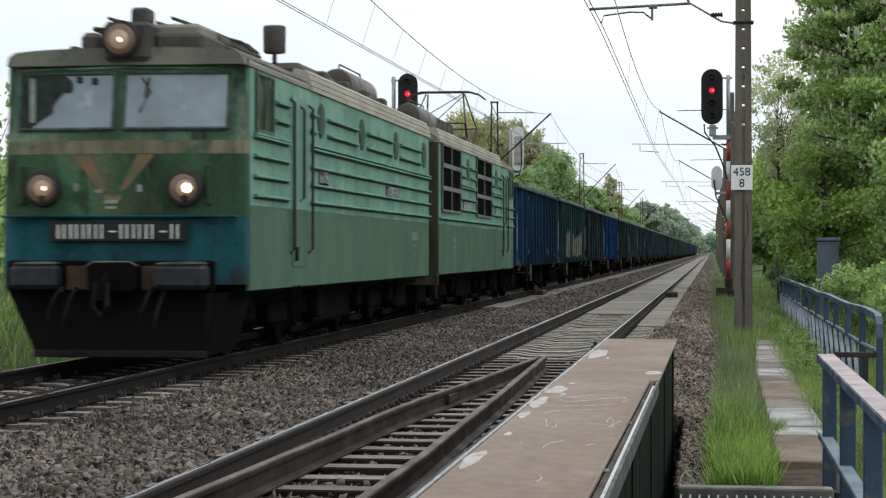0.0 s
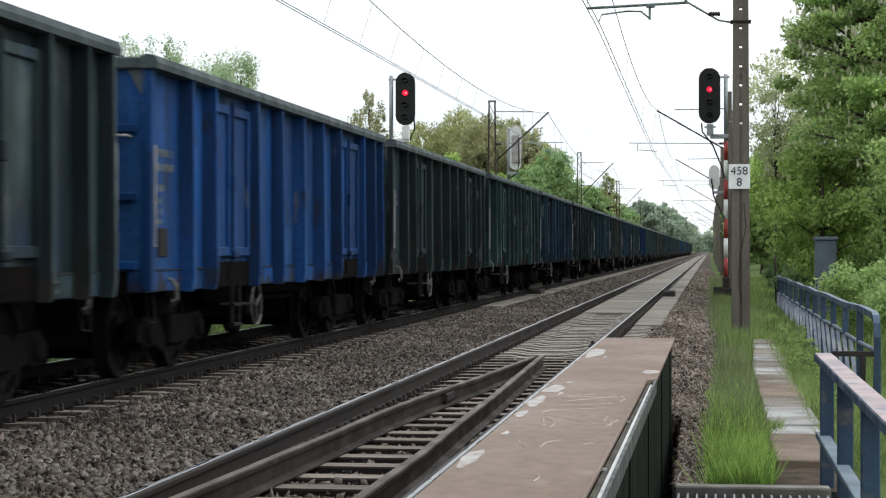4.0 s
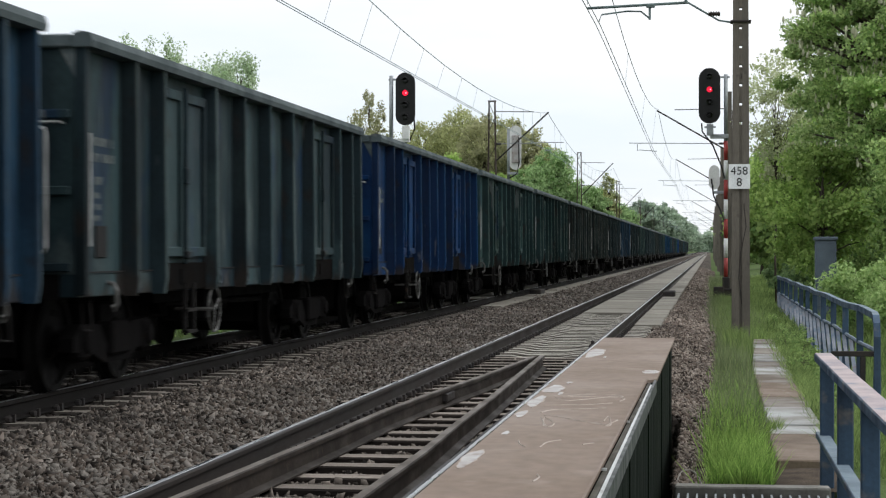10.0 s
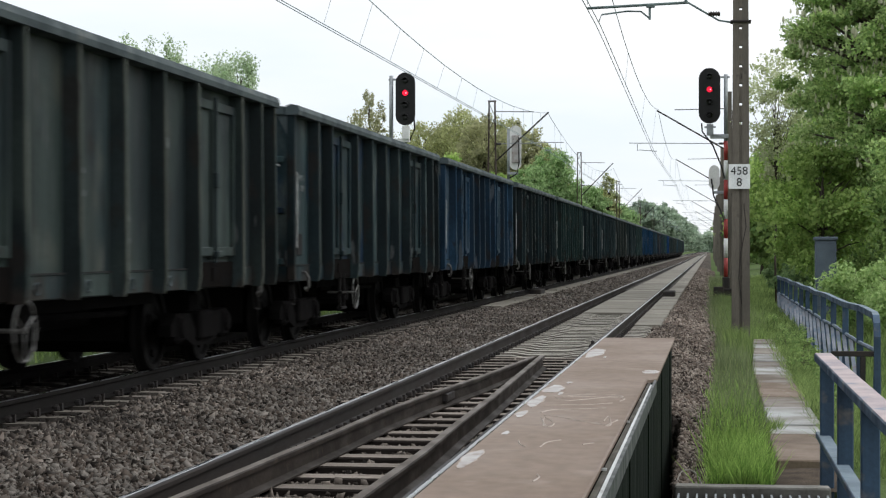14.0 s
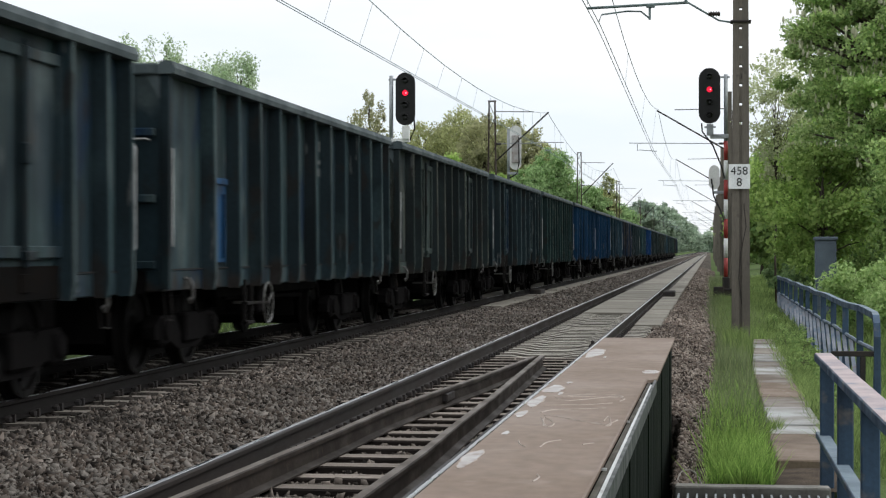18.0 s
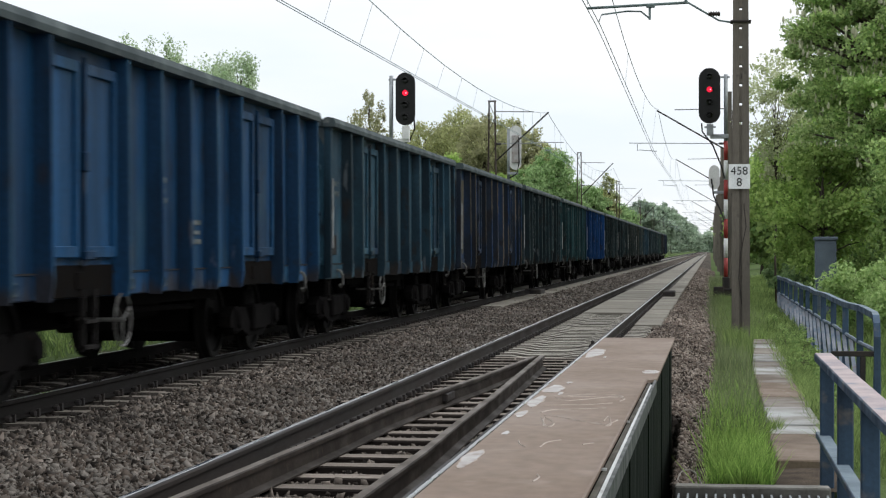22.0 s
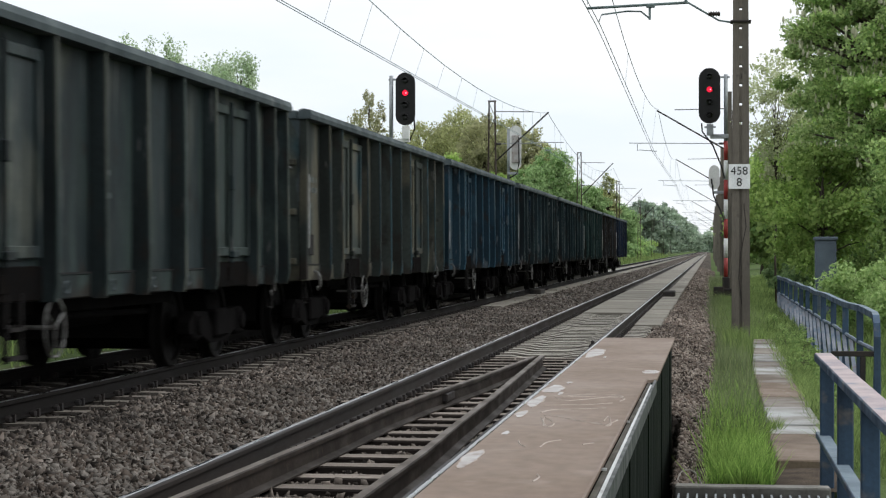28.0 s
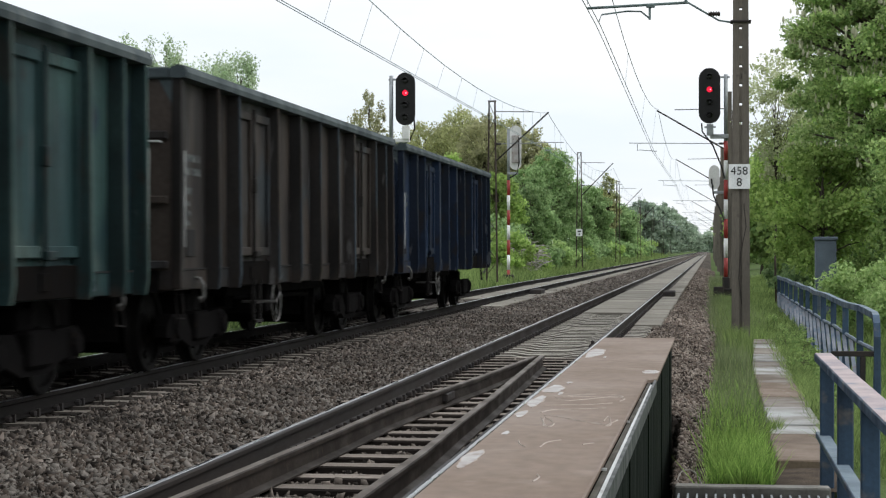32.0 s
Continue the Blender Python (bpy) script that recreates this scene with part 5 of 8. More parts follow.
tagged(part("blossom", spikes, M["blossom"], chestnut, "pale upright blossom spikes"), kind="stuff")
tree("deciduous_tree", "loose pale-leaved tree beside the chestnut with sky showing through", "tree", 2.35, 70, -0.4, 9.1, 2.7, 0.46, "leaf_airy", 130, 38, 0.12, 12, trunk=0.045, clump_r=0.36)
tree("deciduous_tree", "yellow-green broadleaf tree at the edge of the wood", "tree", 4.0, 76, -0.4, 6.8, 5.2, 0.15, "leaf_yellowgreen", 90, 230, 0.18, 13, trunk=0.2, clump_r=0.85)
tree("deciduous_tree", "yellow-green young tree in front of the wood", "tree", 3.4, 60, -0.5, 5.0, 3.6, 0.22, "leaf_yellowgreen", 60, 220, 0.14, 14, trunk=0.12, clump_r=0.6)
tree("deciduous_tree", "green broadleaf tree behind the railing", "tree", 6.3, 53, -0.4, 5.4, 4.2, 0.2, "leaf_green", 70, 220, 0.14, 15, trunk=0.15, clump_r=0.7)
tree("deciduous_tree", "dark green tree deep in the wood", "tree", 7.5, 82, -0.2, 11.5, 8.0, 0.05, "leaf_dark", 80, 170, 0.35, 16, trunk=0.3, clump_r=1.2)
tree("deciduous_tree", "dark green tree deep in the wood", "tree", 3.6, 98, -0.2, 6.4, 5.4, 0.05, "leaf_green", 60, 150, 0.33, 17, trunk=0.2, clump_r=0.95)
for k, (x, y, h, w) in enumerate(((5.2, 120, 8.0, 7.0), (4.0, 150, 7.5, 5.2), (5.5, 190, 9, 8), (6.0, 250, 10, 9), (7.0, 330, 11, 11), (8.5, 450, 12, 14))):
    tree("deciduous_tree", "green tree in the wood along the track", "tree", x, y, -0.2, h, w, 0.04, "leaf_green", 46, 110, 0.42 + 0.001 * y, 30 + k, trunk=0.22, clump_r=w * 0.17)
for k, (x, y, h, w) in enumerate(((3.6, 66, 1.7, 2.6), (4.8, 63, 1.9, 2.8), (3.6, 84, 1.5, 2.2), (6.4, 60, 1.8, 3.0))):
    tree("undergrowth_bush", "dark green undergrowth bush below the trees", "bush", x, y, -0.5, h, w, 0.02, "leaf_dark" if k != 1 else "leaf_green", 26, 130, 0.16, 50 + k, trunk=0.04, clump_r=0.45)
for k, (x, y, h, w) in enumerate(((3.25, 45, 1.55, 1.6), (4.0, 44, 1.75, 1.9), (4.9, 46, 1.6, 1.8), (3.9, 39, 1.35, 1.5), (4.6, 36, 1.4, 1.6))):
    tree("leafy_shrub", "pale green leafy shrub behind the blue railing", "shrub", x, y, -0.5, h, w, 0.03, "leaf_bush", 46, 120, 0.085, 60 + k, trunk=0.03, clump_r=0.30)

for k, (x, y, h, w) in enumerate(((1.52, 24.0, 0.30, 0.5), (1.62, 27.5, 0.36, 0.5), (1.46, 31, 0.38, 0.45), (1.62, 34.5, 0.45, 0.6), (1.45, 38, 0.45, 0.5), (1.7, 42, 0.5, 0.8), (1.5, 46, 0.5, 0.7))):
    tree("weed_clump", "yellow-green leafy weeds beside the concrete slabs", "weeds", x, y, ground_z(x, y) - 0.02, h, w, 0.03, "leaf_green", 18, 26, 0.045, 80 + k, trunk=0.012, clump_r=0.12)

# left side: wood behind the far track
LEFT_TREES = [
    ("birch_tree", "slender pale green birch with airy crown", -21.5, 75, 9.9, 3.0, 0.5, "leaf_pale", 70, 90, 0.12, 0.32, "round"),
    ("birch_tree", "slender pale green birch with airy crown", -23.7, 76, 10.3, 2.4, 0.5, "leaf_pale", 44, 80, 0.12, 0.30, "round"),
    ("birch_tree", "slender pale green birch with airy crown", -18.8, 76, 9.3, 2.2, 0.5, "leaf_pale", 64, 90, 0.12, 0.32, "round"),
    ("birch_tree", "slender pale green birch with airy crown", -20.2, 77, 9.6, 2.4, 0.5, "leaf_pale", 60, 90, 0.12, 0.32, "round"),
    ("bare_tree", "thin brownish tree with sparse new leaves", -30.2, 170, 15.8, 4.2, 0.35, "leaf_brown", 120, 60, 0.20, 0.36, "round"),
    ("deciduous_tree", "bright green tree at the wood's edge", -16.0, 120, 7.3, 4.4, 0.1, "leaf_yellowgreen", 100, 120, 0.22, 0.6, "round"),
    ("deciduous_tree", "bright green tree at the wood's edge", -18.5, 125, 7.8, 4.8, 0.1, "leaf_yellowgreen", 100, 120, 0.22, 0.6, "round"),
    ("deciduous_tree", "bright green tree at the wood's edge", -13.4, 122, 6.4, 3.6, 0.08, "leaf_yellowgreen", 90, 120, 0.21, 0.52, "round"),
    ("deciduous_tree", "tall dense green tree at the wood's edge", -12.3, 150, 9.9, 5.0, 0.05, "leaf_wood", 140, 120, 0.24, 0.66, "round"),
    ("deciduous_tree", "dense green tree at the wood's edge", -11.7, 128, 5.9, 3.4, 0.04, "leaf_wood", 100, 110, 0.20, 0.48, "round"),
    ("deciduous_tree", "dense green tree at the wood's edge", -12.9, 135, 7.4, 3.8, 0.04, "leaf_wood", 100, 110, 0.22, 0.52, "round"),
    ("deciduous_tree", "dense green tree at the wood's edge", -11.2, 158, 6.6, 3.6, 0.04, "leaf_wood", 100, 110, 0.22, 0.5, "round"),
    ("deciduous_tree", "dense green tree at the wood's edge", -11.6, 195, 7.8, 4.4, 0.04, "leaf_wood", 100, 110, 0.26, 0.6, "round"),
    ("deciduous_tree", "dense green tree at the wood's edge", -13.8, 210, 9.0, 5.4, 0.04, "leaf_wood", 100, 110, 0.28, 0.7, "round"),
    ("deciduous_tree", "slender grey-green tree above the wood", -11.9, 230, 10.8, 2.6, 0.2, "leaf_olive", 110, 60, 0.26, 0.42, "round"),
    ("deciduous_tree", "slender grey-green tree above the wood", -13.2, 238, 9.2, 3.0, 0.2, "leaf_olive", 110, 60, 0.26, 0.45, "round"),
    ("deciduous_tree", "green tree along the far edge of the wood", -11.6, 262, 7.8, 5.0, 0.04, "leaf_wood", 50, 120, 0.40, 0.95, "round"),
    ("deciduous_tree", "green tree along the far edge of the wood", -13.5, 290, 9.0, 6.0, 0.04, "leaf_wood", 50, 120, 0.44, 1.1, "round"),
]
for k, (x, y, h, w, leaf) in enumerate(((-37.0, 205, 13.0, 8, "leaf_olive"), (-34.0, 212, 14.0, 7.5, "leaf_olive"), (-31.0, 206, 15.3, 7, "leaf_olive"), (-28.6, 214, 16.6, 7, "leaf_brown"), (-26.4, 204, 16.6, 6.5, "leaf_olive"),
                                         (-24.6, 200, 15.4, 6, "leaf_olive"), (-22.4, 192, 14.8, 6, "leaf_brown"), (-20.6, 196, 15.2, 5.5, "leaf_olive"), (-18.8, 188, 14.2, 5, "leaf_brown"), (-16.6, 186, 12.6, 4.6, "leaf_brown"), (-14.8, 178, 11.0, 4.4, "leaf_olive"))):
    LEFT_TREES.append(("oak_tree", "olive-brown tree just coming into leaf" if leaf == "leaf_brown" else "olive-green tree just coming into leaf", x, y, h, w, 0.25, leaf, 150, 80, 0.30, w * 0.13, "round"))
# Far trees wear the paled leaf colour that carries the haze.
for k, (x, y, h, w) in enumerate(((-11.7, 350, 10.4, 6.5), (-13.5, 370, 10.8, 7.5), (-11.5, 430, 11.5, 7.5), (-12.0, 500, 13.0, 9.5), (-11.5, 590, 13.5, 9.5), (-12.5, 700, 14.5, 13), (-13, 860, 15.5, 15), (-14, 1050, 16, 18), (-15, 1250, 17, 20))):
    LEFT_TREES.append(("deciduous_tree", "distant green tree in the wood along the line, haze in its leaf colour", x, y, h, w, 0.03, "leaf_far_hazed", 80, 90, 0.4 + 0.0008 * y, w * 0.14, "round"))
for k, (nm, lab, x, y, h, w, base, leaf, cl, per, size, cr, shp) in enumerate(LEFT_TREES):
    fine = nm in ("deciduous_tree", "oak_tree")
    tree(nm, lab, "tree", x, y, ground_z(x) - 0.1, h - ground_z(x), w, base, leaf, int(cl * 1.7) if fine else cl, int(per * 0.62) if fine else per, size * (0.9 if fine else 1.0), 100 + k, trunk=0.012 * h, shape=shp, clump_r=cr * (0.8 if fine else 1.0), level=0.4, squash=1.25 if nm == "oak_tree" else 0.75)
rnd = random.Random(3)
BUSHES = [(-15.3, 40, 4.4, 3.4), (-16.8, 46, 5.0, 3.6), (-11.3, 108, 2.2, 3.0), (-12.6, 112, 3.0, 3.4), (-10.9, 142, 1.9, 2.6), (-11.0, 165, 2.2, 3.2), (-10.9, 118, 1.3, 2.4), (-10.8, 126, 1.5, 2.6), (-10.9, 134, 1.8, 2.8), (-10.8, 150, 1.7, 2.8), (-10.9, 158, 1.6, 3.0), (-10.9, 186, 1.8, 3.2), (-10.9, 200, 2.0, 3.4), (-11.4, 178, 2.8, 3.6), (-11.0, 215, 2.4, 3.6), (-11.0, 245, 2.6, 4.0), (-11.2, 275, 3.0, 4.6),
          (-11.2, 310, 3.4, 5.0), (-11.3, 335, 3.4, 5.0), (-13.4, 100, 2.6, 3.4), (-15.5, 105, 3.6, 4.0), (-14.2, 70, 1.6, 3.0), (-16.5, 62, 1.8, 3.4), (-15.0, 50, 1.2, 2.6), (-17.5, 45, 1.5, 3.0), (-20.0, 50, 1.8, 4.0)]
for k, (x, y, h, w) in enumerate(BUSHES):
    tree("leafy_shrub", "green leafy shrub on the grassy bank", "shrub", x, y, ground_z(x) - 0.1, h, w, 0.02, ("leaf_bush", "leaf_wood", "leaf_yellowgreen", "leaf_wood")[k % 4], 30, 90, 0.16 + 0.0006 * y, 300 + k, trunk=0.04, clump_r=w * 0.17)
brush = thing("brush_pile", "heap of grey dead branches on the bank", "brush pile", (-10.75, 110, 0.22))
sticks = Mesh()
for k in range(170):
    a = Vector((rnd.uniform(-1.3, 1.1), rnd.uniform(-0.8, 0.8), 0))
    a.z = rnd.uniform(0, 1.9) * (1 - 0.5 * abs(a.x))
    d = Vector((rnd.uniform(-1, 1), rnd.uniform(-0.6, 0.6), rnd.uniform(-0.35, 0.5)))
    sticks.tube([a, a + d * 0.6 + Vector((0, 0, rnd.uniform(0, 0.15))), a + d * 1.1], 0.035, 4, 0.012)
tagged(part("branches", sticks, M["deadwood"], brush), kind="stuff")
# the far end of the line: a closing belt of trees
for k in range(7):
    tree("deciduous_tree", "hazy distant tree closing the view along the line", "tree", -24 + 9 * k, 1500 + 40 * (k % 3), -4, 17 + 4 * (k % 2), 20, 0.02, "leaf_far_hazed", 40, 70, 2.0, 400 + k, trunk=0.4, clump_r=3.2)

# ---- locomotive ----
LW, LB, LP, LT = 1.52, 0.88, 1.84, 3.42     # half width, underside, paint line, roof edge
SEC = 13.95
LL = 1.35                                   # half width on the side away from the near track
loco = thing("electric_locomotive", "two-section green electric freight locomotive with lit headlamps", "locomotive")
ROOF = [(-1.28, LT), (-1.26, 3.47), (-1.19, 3.54), (-1.00, 3.58), (-0.55, 3.61), (0, 3.62), (0.6, 3.62), (1.15, 3.61), (1.40, 3.56), (1.50, 3.47), (LW, LT)]


def section(y0, y1, cab_first):
    """Body of one half: walls with two paints, roof, ribs."""
    a, b = (y0 + 0.13, y1) if cab_first else (y0, y1 - 0.13)
    for s in (-1, 1):
        hw = LW if s > 0 else LL
        lo, hi = sorted((s * hw, s * (hw - 0.05)))
        part("lower_side", Mesh().box(lo, hi, a, b, LB, LP, 0.006), M["loco_green"], loco, "dark green lower side panel")
        lo, hi = (lo, hi) if s > 0 else (lo + 0.05, hi + 0.05)
        part("upper_side", Mesh().box(lo, hi, a, b, LP, LT, 0.006), M["loco_mint"], loco, "pale mint upper side panel")
    roof = Mesh().prism([(x, z) for x, z in ROOF] + [(1.3, 3.40), (-1.2, 3.40)], "y", y0 + (0.10 if cab_first else -0.06), y1 + (0.06 if cab_first else -0.1))
    part("roof", roof, M["loco_roof"], loco, "dirty beige-grey roof")
    for s in (-1, 1):
        for x, z, hgt in ((1.535, 3.395, 0.05), (1.48, 3.50, 0.035), (1.34, 3.585, 0.03)):
            x -= 0.0 if s > 0 else LW - LL
            lo, hi = sorted((s * x, s * (x - 0.05)))
            part("roof_ledge", Mesh().box(lo, hi, y0 + (0.05 if s > 0 else 0.6), y1 - 0.05, z, z + hgt, 0.006), M["loco_roof"], loco)
    part("floor", Mesh().box(-LL + 0.06, LW - 0.06, y0 + 0.2, y1 - 0.05, LB - 0.04, LB + 0.04), M["under"], loco)
    return a, b


def ribs(y0, y1, zs):
    for z in zs:
        for s in (-1, 1):
            h = LW if s > 0 else LL
            part("rib", Mesh().prism([(s * h, z - 0.026), (s * (h + 0.055), z - 0.020), (s * (h + 0.055), z + 0.0), (s * h, z + 0.018)], "y", y0, y1), M["loco_mint"], loco)
        # A dark strip below each rib stands in for its shadow.
        part("seam", Mesh().box(LW + 0.001, LW + 0.012, y0, y1, z - 0.048, z - 0.028), M["shade_seam"], loco)


section(0, SEC, True)
B0 = 15.28
section(B0, B0 + SEC, False)
# front face: strips of a bowed, slightly raked front
PLAN = [(-LL, 0.13), (-1.32, 0.05), (-1.24, 0.0), (-0.62, -0.07), (0, -0.10), (0.7, -0.07), (1.40, 0.0), (1.49, 0.05), (LW, 0.13)]


def front_strip(name, z0, z1, material, label="", off=0.0, y0=0.0, flip=1, x_lim=None):
    def rake(z):
        return max(0.0, z - 2.62) * 0.16
    m = Mesh()
    pl = [p for p in PLAN if x_lim is None or x_lim[0] <= p[0] <= x_lim[1]]
    k = len(pl)
    def lean(x, z):
        return x + (0.05 * max(0.0, z - 1.9) if x < -1 else 0.0)
    for z in (z0, z1):
        m.v += [(lean(x, z), y0 + flip * (y + rake(z) * (1 if -1.33 < x < 1.5 else 0.0) - off), z) for x, y in pl]
    for z in (z0, z1):
        m.v += [(lean(x, z) * 0.98, y0 + flip * (y + rake(z) + 0.06), z) for x, y in pl]
    for i in range(k - 1):
        m.f += [(i, i + 1, k + i + 1, k + i), (2 * k + i, 2 * k + i + 1, 3 * k + i + 1, 3 * k + i), (i, i + 1, 2 * k + i + 1, 2 * k + i), (k + i, k + i + 1, 3 * k + i + 1, 3 * k + i)]
    m.f += [(0, k, 3 * k, 2 * k), (k - 1, 2 * k - 1, 4 * k - 1, 3 * k - 1)]
    return part(name, m, material, loco, label)


for y0, fl in ((0.0, 1), (B0 + SEC, -1)):
    front_strip("skirt", 0.95, 1.72, M["loco_teal"], "teal blue lower front", 0, y0, fl)
    front_strip("nose", 1.72, 2.42, M["loco_front"], "blotchy green nose panel", 0, y0, fl)
    front_strip("stripe", 2.42, 2.57, M["loco_cream"], "dirty cream stripe", 0.004, y0, fl)
    front_strip("window_band", 2.57, LT, M["loco_band"], "pale blotchy green front round the windscreens", 0, y0, fl)
    front_strip("brow", LT, 3.50, M["loco_roof"], "beige-grey roof brow", 0.03, y0, fl)
part("roof_front", Mesh().prism([(-1.27, 3.42), (-1.25, 3.52), (-1.17, 3.575), (-0.9, 3.60), (-0.5, 3.615), (0, 3.62), (0.6, 3.62), (1.2, 3.60), (1.41, 3.56), (1.48, 3.50), (1.50, 3.42)], "y", -0.02, 0.45), M["loco_roof"], loco)


def fy(x, z):
    """Depth of the front face at a place."""
    for (x0, y0), (x1, y1) in zip(PLAN, PLAN[1:]):
        if x0 <= x <= x1:
            return y0 + (y1 - y0) * (x - x0) / (x1 - x0) + max(0.0, z - 2.62) * 0.16
    return 0.0


for s in (-1, 1):
    x0, x1 = sorted((s * 0.09, s * 1.28))
    z0, z1 = 2.70, 3.33
    pane = Mesh()
    xs = [0.12, 0.42, 0.72, 1.02, 1.30] if s > 0 else [-1.12, -0.84, -0.56, -0.26, 0.0]
    for d in (0.016, -0.008):
        for z in (z0, z1):
            pane.v += [(x, fy(x, z) - d, z) for x in xs]
    for q in range(4):
        pane.f += [(q, q + 1, 6 + q, 5 + q), (10 + q, 11 + q, 16 + q, 15 + q), (q, q + 1, 11 + q, 10 + q), (5 + q, 6 + q, 16 + q, 15 + q)]
    pane.f += [(0, 5, 15, 10), (4, 9, 19, 14)]
    w = part("windscreen", pane, M["cab_glass"], loco, "pale windscreen pane, sky reflection in its colour")
    fr = Mesh()
    for z in (z0, z1):
        fr.tube([(x, fy(x, z) - 0.014, z) for x in xs], 0.022, 6)
    for x in (xs[0], xs[-1]):
        fr.tube([(x, fy(x, z0) - 0.014, z0), (x, fy(x, z1) - 0.014, z1)], 0.022, 6)
    part("frame", fr, M["seal"], w, "black-green rubber and steel frame")
# Dark shape and pale strip laid just over the left pane.
cy = fy(-0.8, 3.0) - 0.022
part("curtain", Mesh().prism(smooth([(-1.10, 2.72), (-0.98, 2.72), (-0.80, 2.74), (-0.62, 2.76), (-0.70, 2.86), (-0.72, 2.96), (-0.66, 3.06), (-0.60, 3.12), (-0.52, 3.12), (-0.50, 3.22), (-0.60, 3.31), (-0.85, 3.315), (-1.09, 3.31)], 4), "y", cy - 0.02, cy), M["curtain"], loco, "dark shape on the left windscreen pane")
part("blind_edge", Mesh().box(-0.99, -0.93, cy - 0.026, cy - 0.021, 2.78, 3.28), M["mark"], loco)
for x, z in ((-0.42, 3.26), (-0.24, 3.24)):
    part("sticker", Mesh().box(x - 0.03, x + 0.04, fy(x, z) - 0.030, fy(x, z) - 0.018, z - 0.04, z + 0.04, 0.004), M["curtain"], loco)
part("wiper", Mesh().tube([(0.32, fy(0.3, 3.3) - 0.05, 3.28), (0.42, fy(0.4, 3.1) - 0.05, 3.12), (0.30, fy(0.3, 2.9) - 0.05, 2.88)], 0.010, 5), M["black_paint"], loco)
part("wiper", Mesh().tube([(0.40, fy(0.3, 3.3) - 0.045, 3.28), (0.36, fy(0.4, 3.1) - 0.045, 3.05)], 0.012, 5), M["black_paint"], loco)
part("handrail", Mesh().tube([(-1.08, -0.06, 3.36), (0, -0.13, 3.38), (1.2, -0.06, 3.36)], 0.012, 5), M["loco_front"], loco)
for s in (-1, 1):
    x, z = s * 0.825 + 0.005, 2.03
    h = part("headlamp", Mesh().disc_stack("y", (x, -0.02, z), [(-0.14, 0.19), (-0.13, 0.205), (0.06, 0.21)], 24), M["dark_iron"], loco, "round lit headlamp in a dark housing", True)
    part("lens", Mesh().disc_stack("y", (x, -0.155, z), [(-0.03, 0.03), (-0.025, 0.09), (-0.01, 0.15), (0.0, 0.162)], 24), M["lit_lamp"], h, "warm glowing lens", True)
    part("reflector", Mesh().disc_stack("y", (x + 0.02, -0.184, z), [(-0.006, 0.03), (0.0, 0.095)], 18), M["lamp_glow"], h, "", True)
    part("filament", Mesh().disc_stack("y", (x + 0.05, -0.198, z + 0.0), [(-0.008, 0.02), (0.0, 0.055 if s > 0 else 0.022)], 14), M["lamp_hot"], h)
    part("small_lamp", Mesh().disc_stack("y", (x + 0.02, -0.18, z - 0.11), [(-0.02, 0.03), (0.0, 0.045)], 12), M["dark_iron"], h)
    part("side_bracket", Mesh().box(x - 0.30 if s < 0 else x + 0.22, x - 0.22 if s < 0 else x + 0.30, -0.07, 0.03, 1.84, 2.30, 0.02), M["loco_front"], loco)
# faded chevron
for s in (-1, 1):
    for k, (xa, za, xb, zb) in enumerate(((0.48, 2.41, 0.11, 2.03), (0.10, 2.05, 0.03, 1.90))):
        m = Mesh()
        for d in (0.006, -0.004):
            m.v += [(s * xa, fy(0.5, za) - d, za), (s * (xa - 0.20), fy(0.35, za) - d, za), (s * (xb - 0.03), fy(0, zb) - d, zb - 0.03), (s * (xb + 0.06), fy(0, zb) - d, zb)]
        m.f += [(0, 1, 2, 3), (4, 5, 6, 7), (0, 1, 5, 4), (1, 2, 6, 5), (2, 3, 7, 6), (3, 0, 4, 7)]
        part("chevron", m, M["loco_orange"], loco, "faded orange chevron stripe")
# plate on the nose, with plain bars in place of its characters
plate = part("front_plate", Mesh().box(-0.72, 0.86, -0.15, -0.112, 1.43, 1.66, 0.01), M["black_paint"], loco, "black plate with raised pale characters")
ch = Mesh()
for k in range(10):
    x = -0.63 + k * 0.146
    if k in (4, 8):
        ch.box(x + 0.02, x + 0.10, -0.16, -0.15, 1.535, 1.555)
    else:
        ch.box(x, x + 0.024, -0.16, -0.15, 1.465, 1.625).box(x + 0.068, x + 0.092, -0.16, -0.15, 1.465, 1.625)
tagged(part("lettering", ch, M["plate_white"], plate), kind="stuff")
part("marks", Mesh().box(-0.45, -0.40, -0.102, -0.098, 2.00, 2.09).box(-0.2, -0.12, -0.108, -0.102, 1.98, 2.02).box(0.28, 0.34, -0.106, -0.10, 1.99, 2.07).box(-0.1, 0.06, -0.109, -0.104, 1.86, 1.90).box(-0.08, 0.04, -0.109, -0.104, 1.80, 1.83), M["mark"], loco, "worn white marks")
part("step_ledge", Mesh().box(-1.29, 1.42, -0.16, -0.04, 1.70, 1.73, 0.008), M["loco_teal"], loco)
# top lamp
lamp_box = part("top_lamp", Mesh().box(-0.12, 0.42, -0.09, 0.42, 3.46, 3.91, 0.05).box(0.16, 0.36, 0.05, 0.35, 3.90, 4.08, 0.03), M["roof_dark"], loco, "soot-brown box with the top headlamp")
part("rim", Mesh().disc_stack("y", (0.10, -0.10, 3.70), [(-0.06, 0.20), (-0.05, 0.215), (0.03, 0.215)], 24), M["dark_iron"], lamp_box, "", True)
part("lens", Mesh().disc_stack("y", (0.10, -0.165, 3.70), [(-0.03, 0.03), (-0.025, 0.10), (-0.01, 0.16), (0.0, 0.175)], 24), M["lit_lamp"], lamp_box, "warm glowing lens", True)
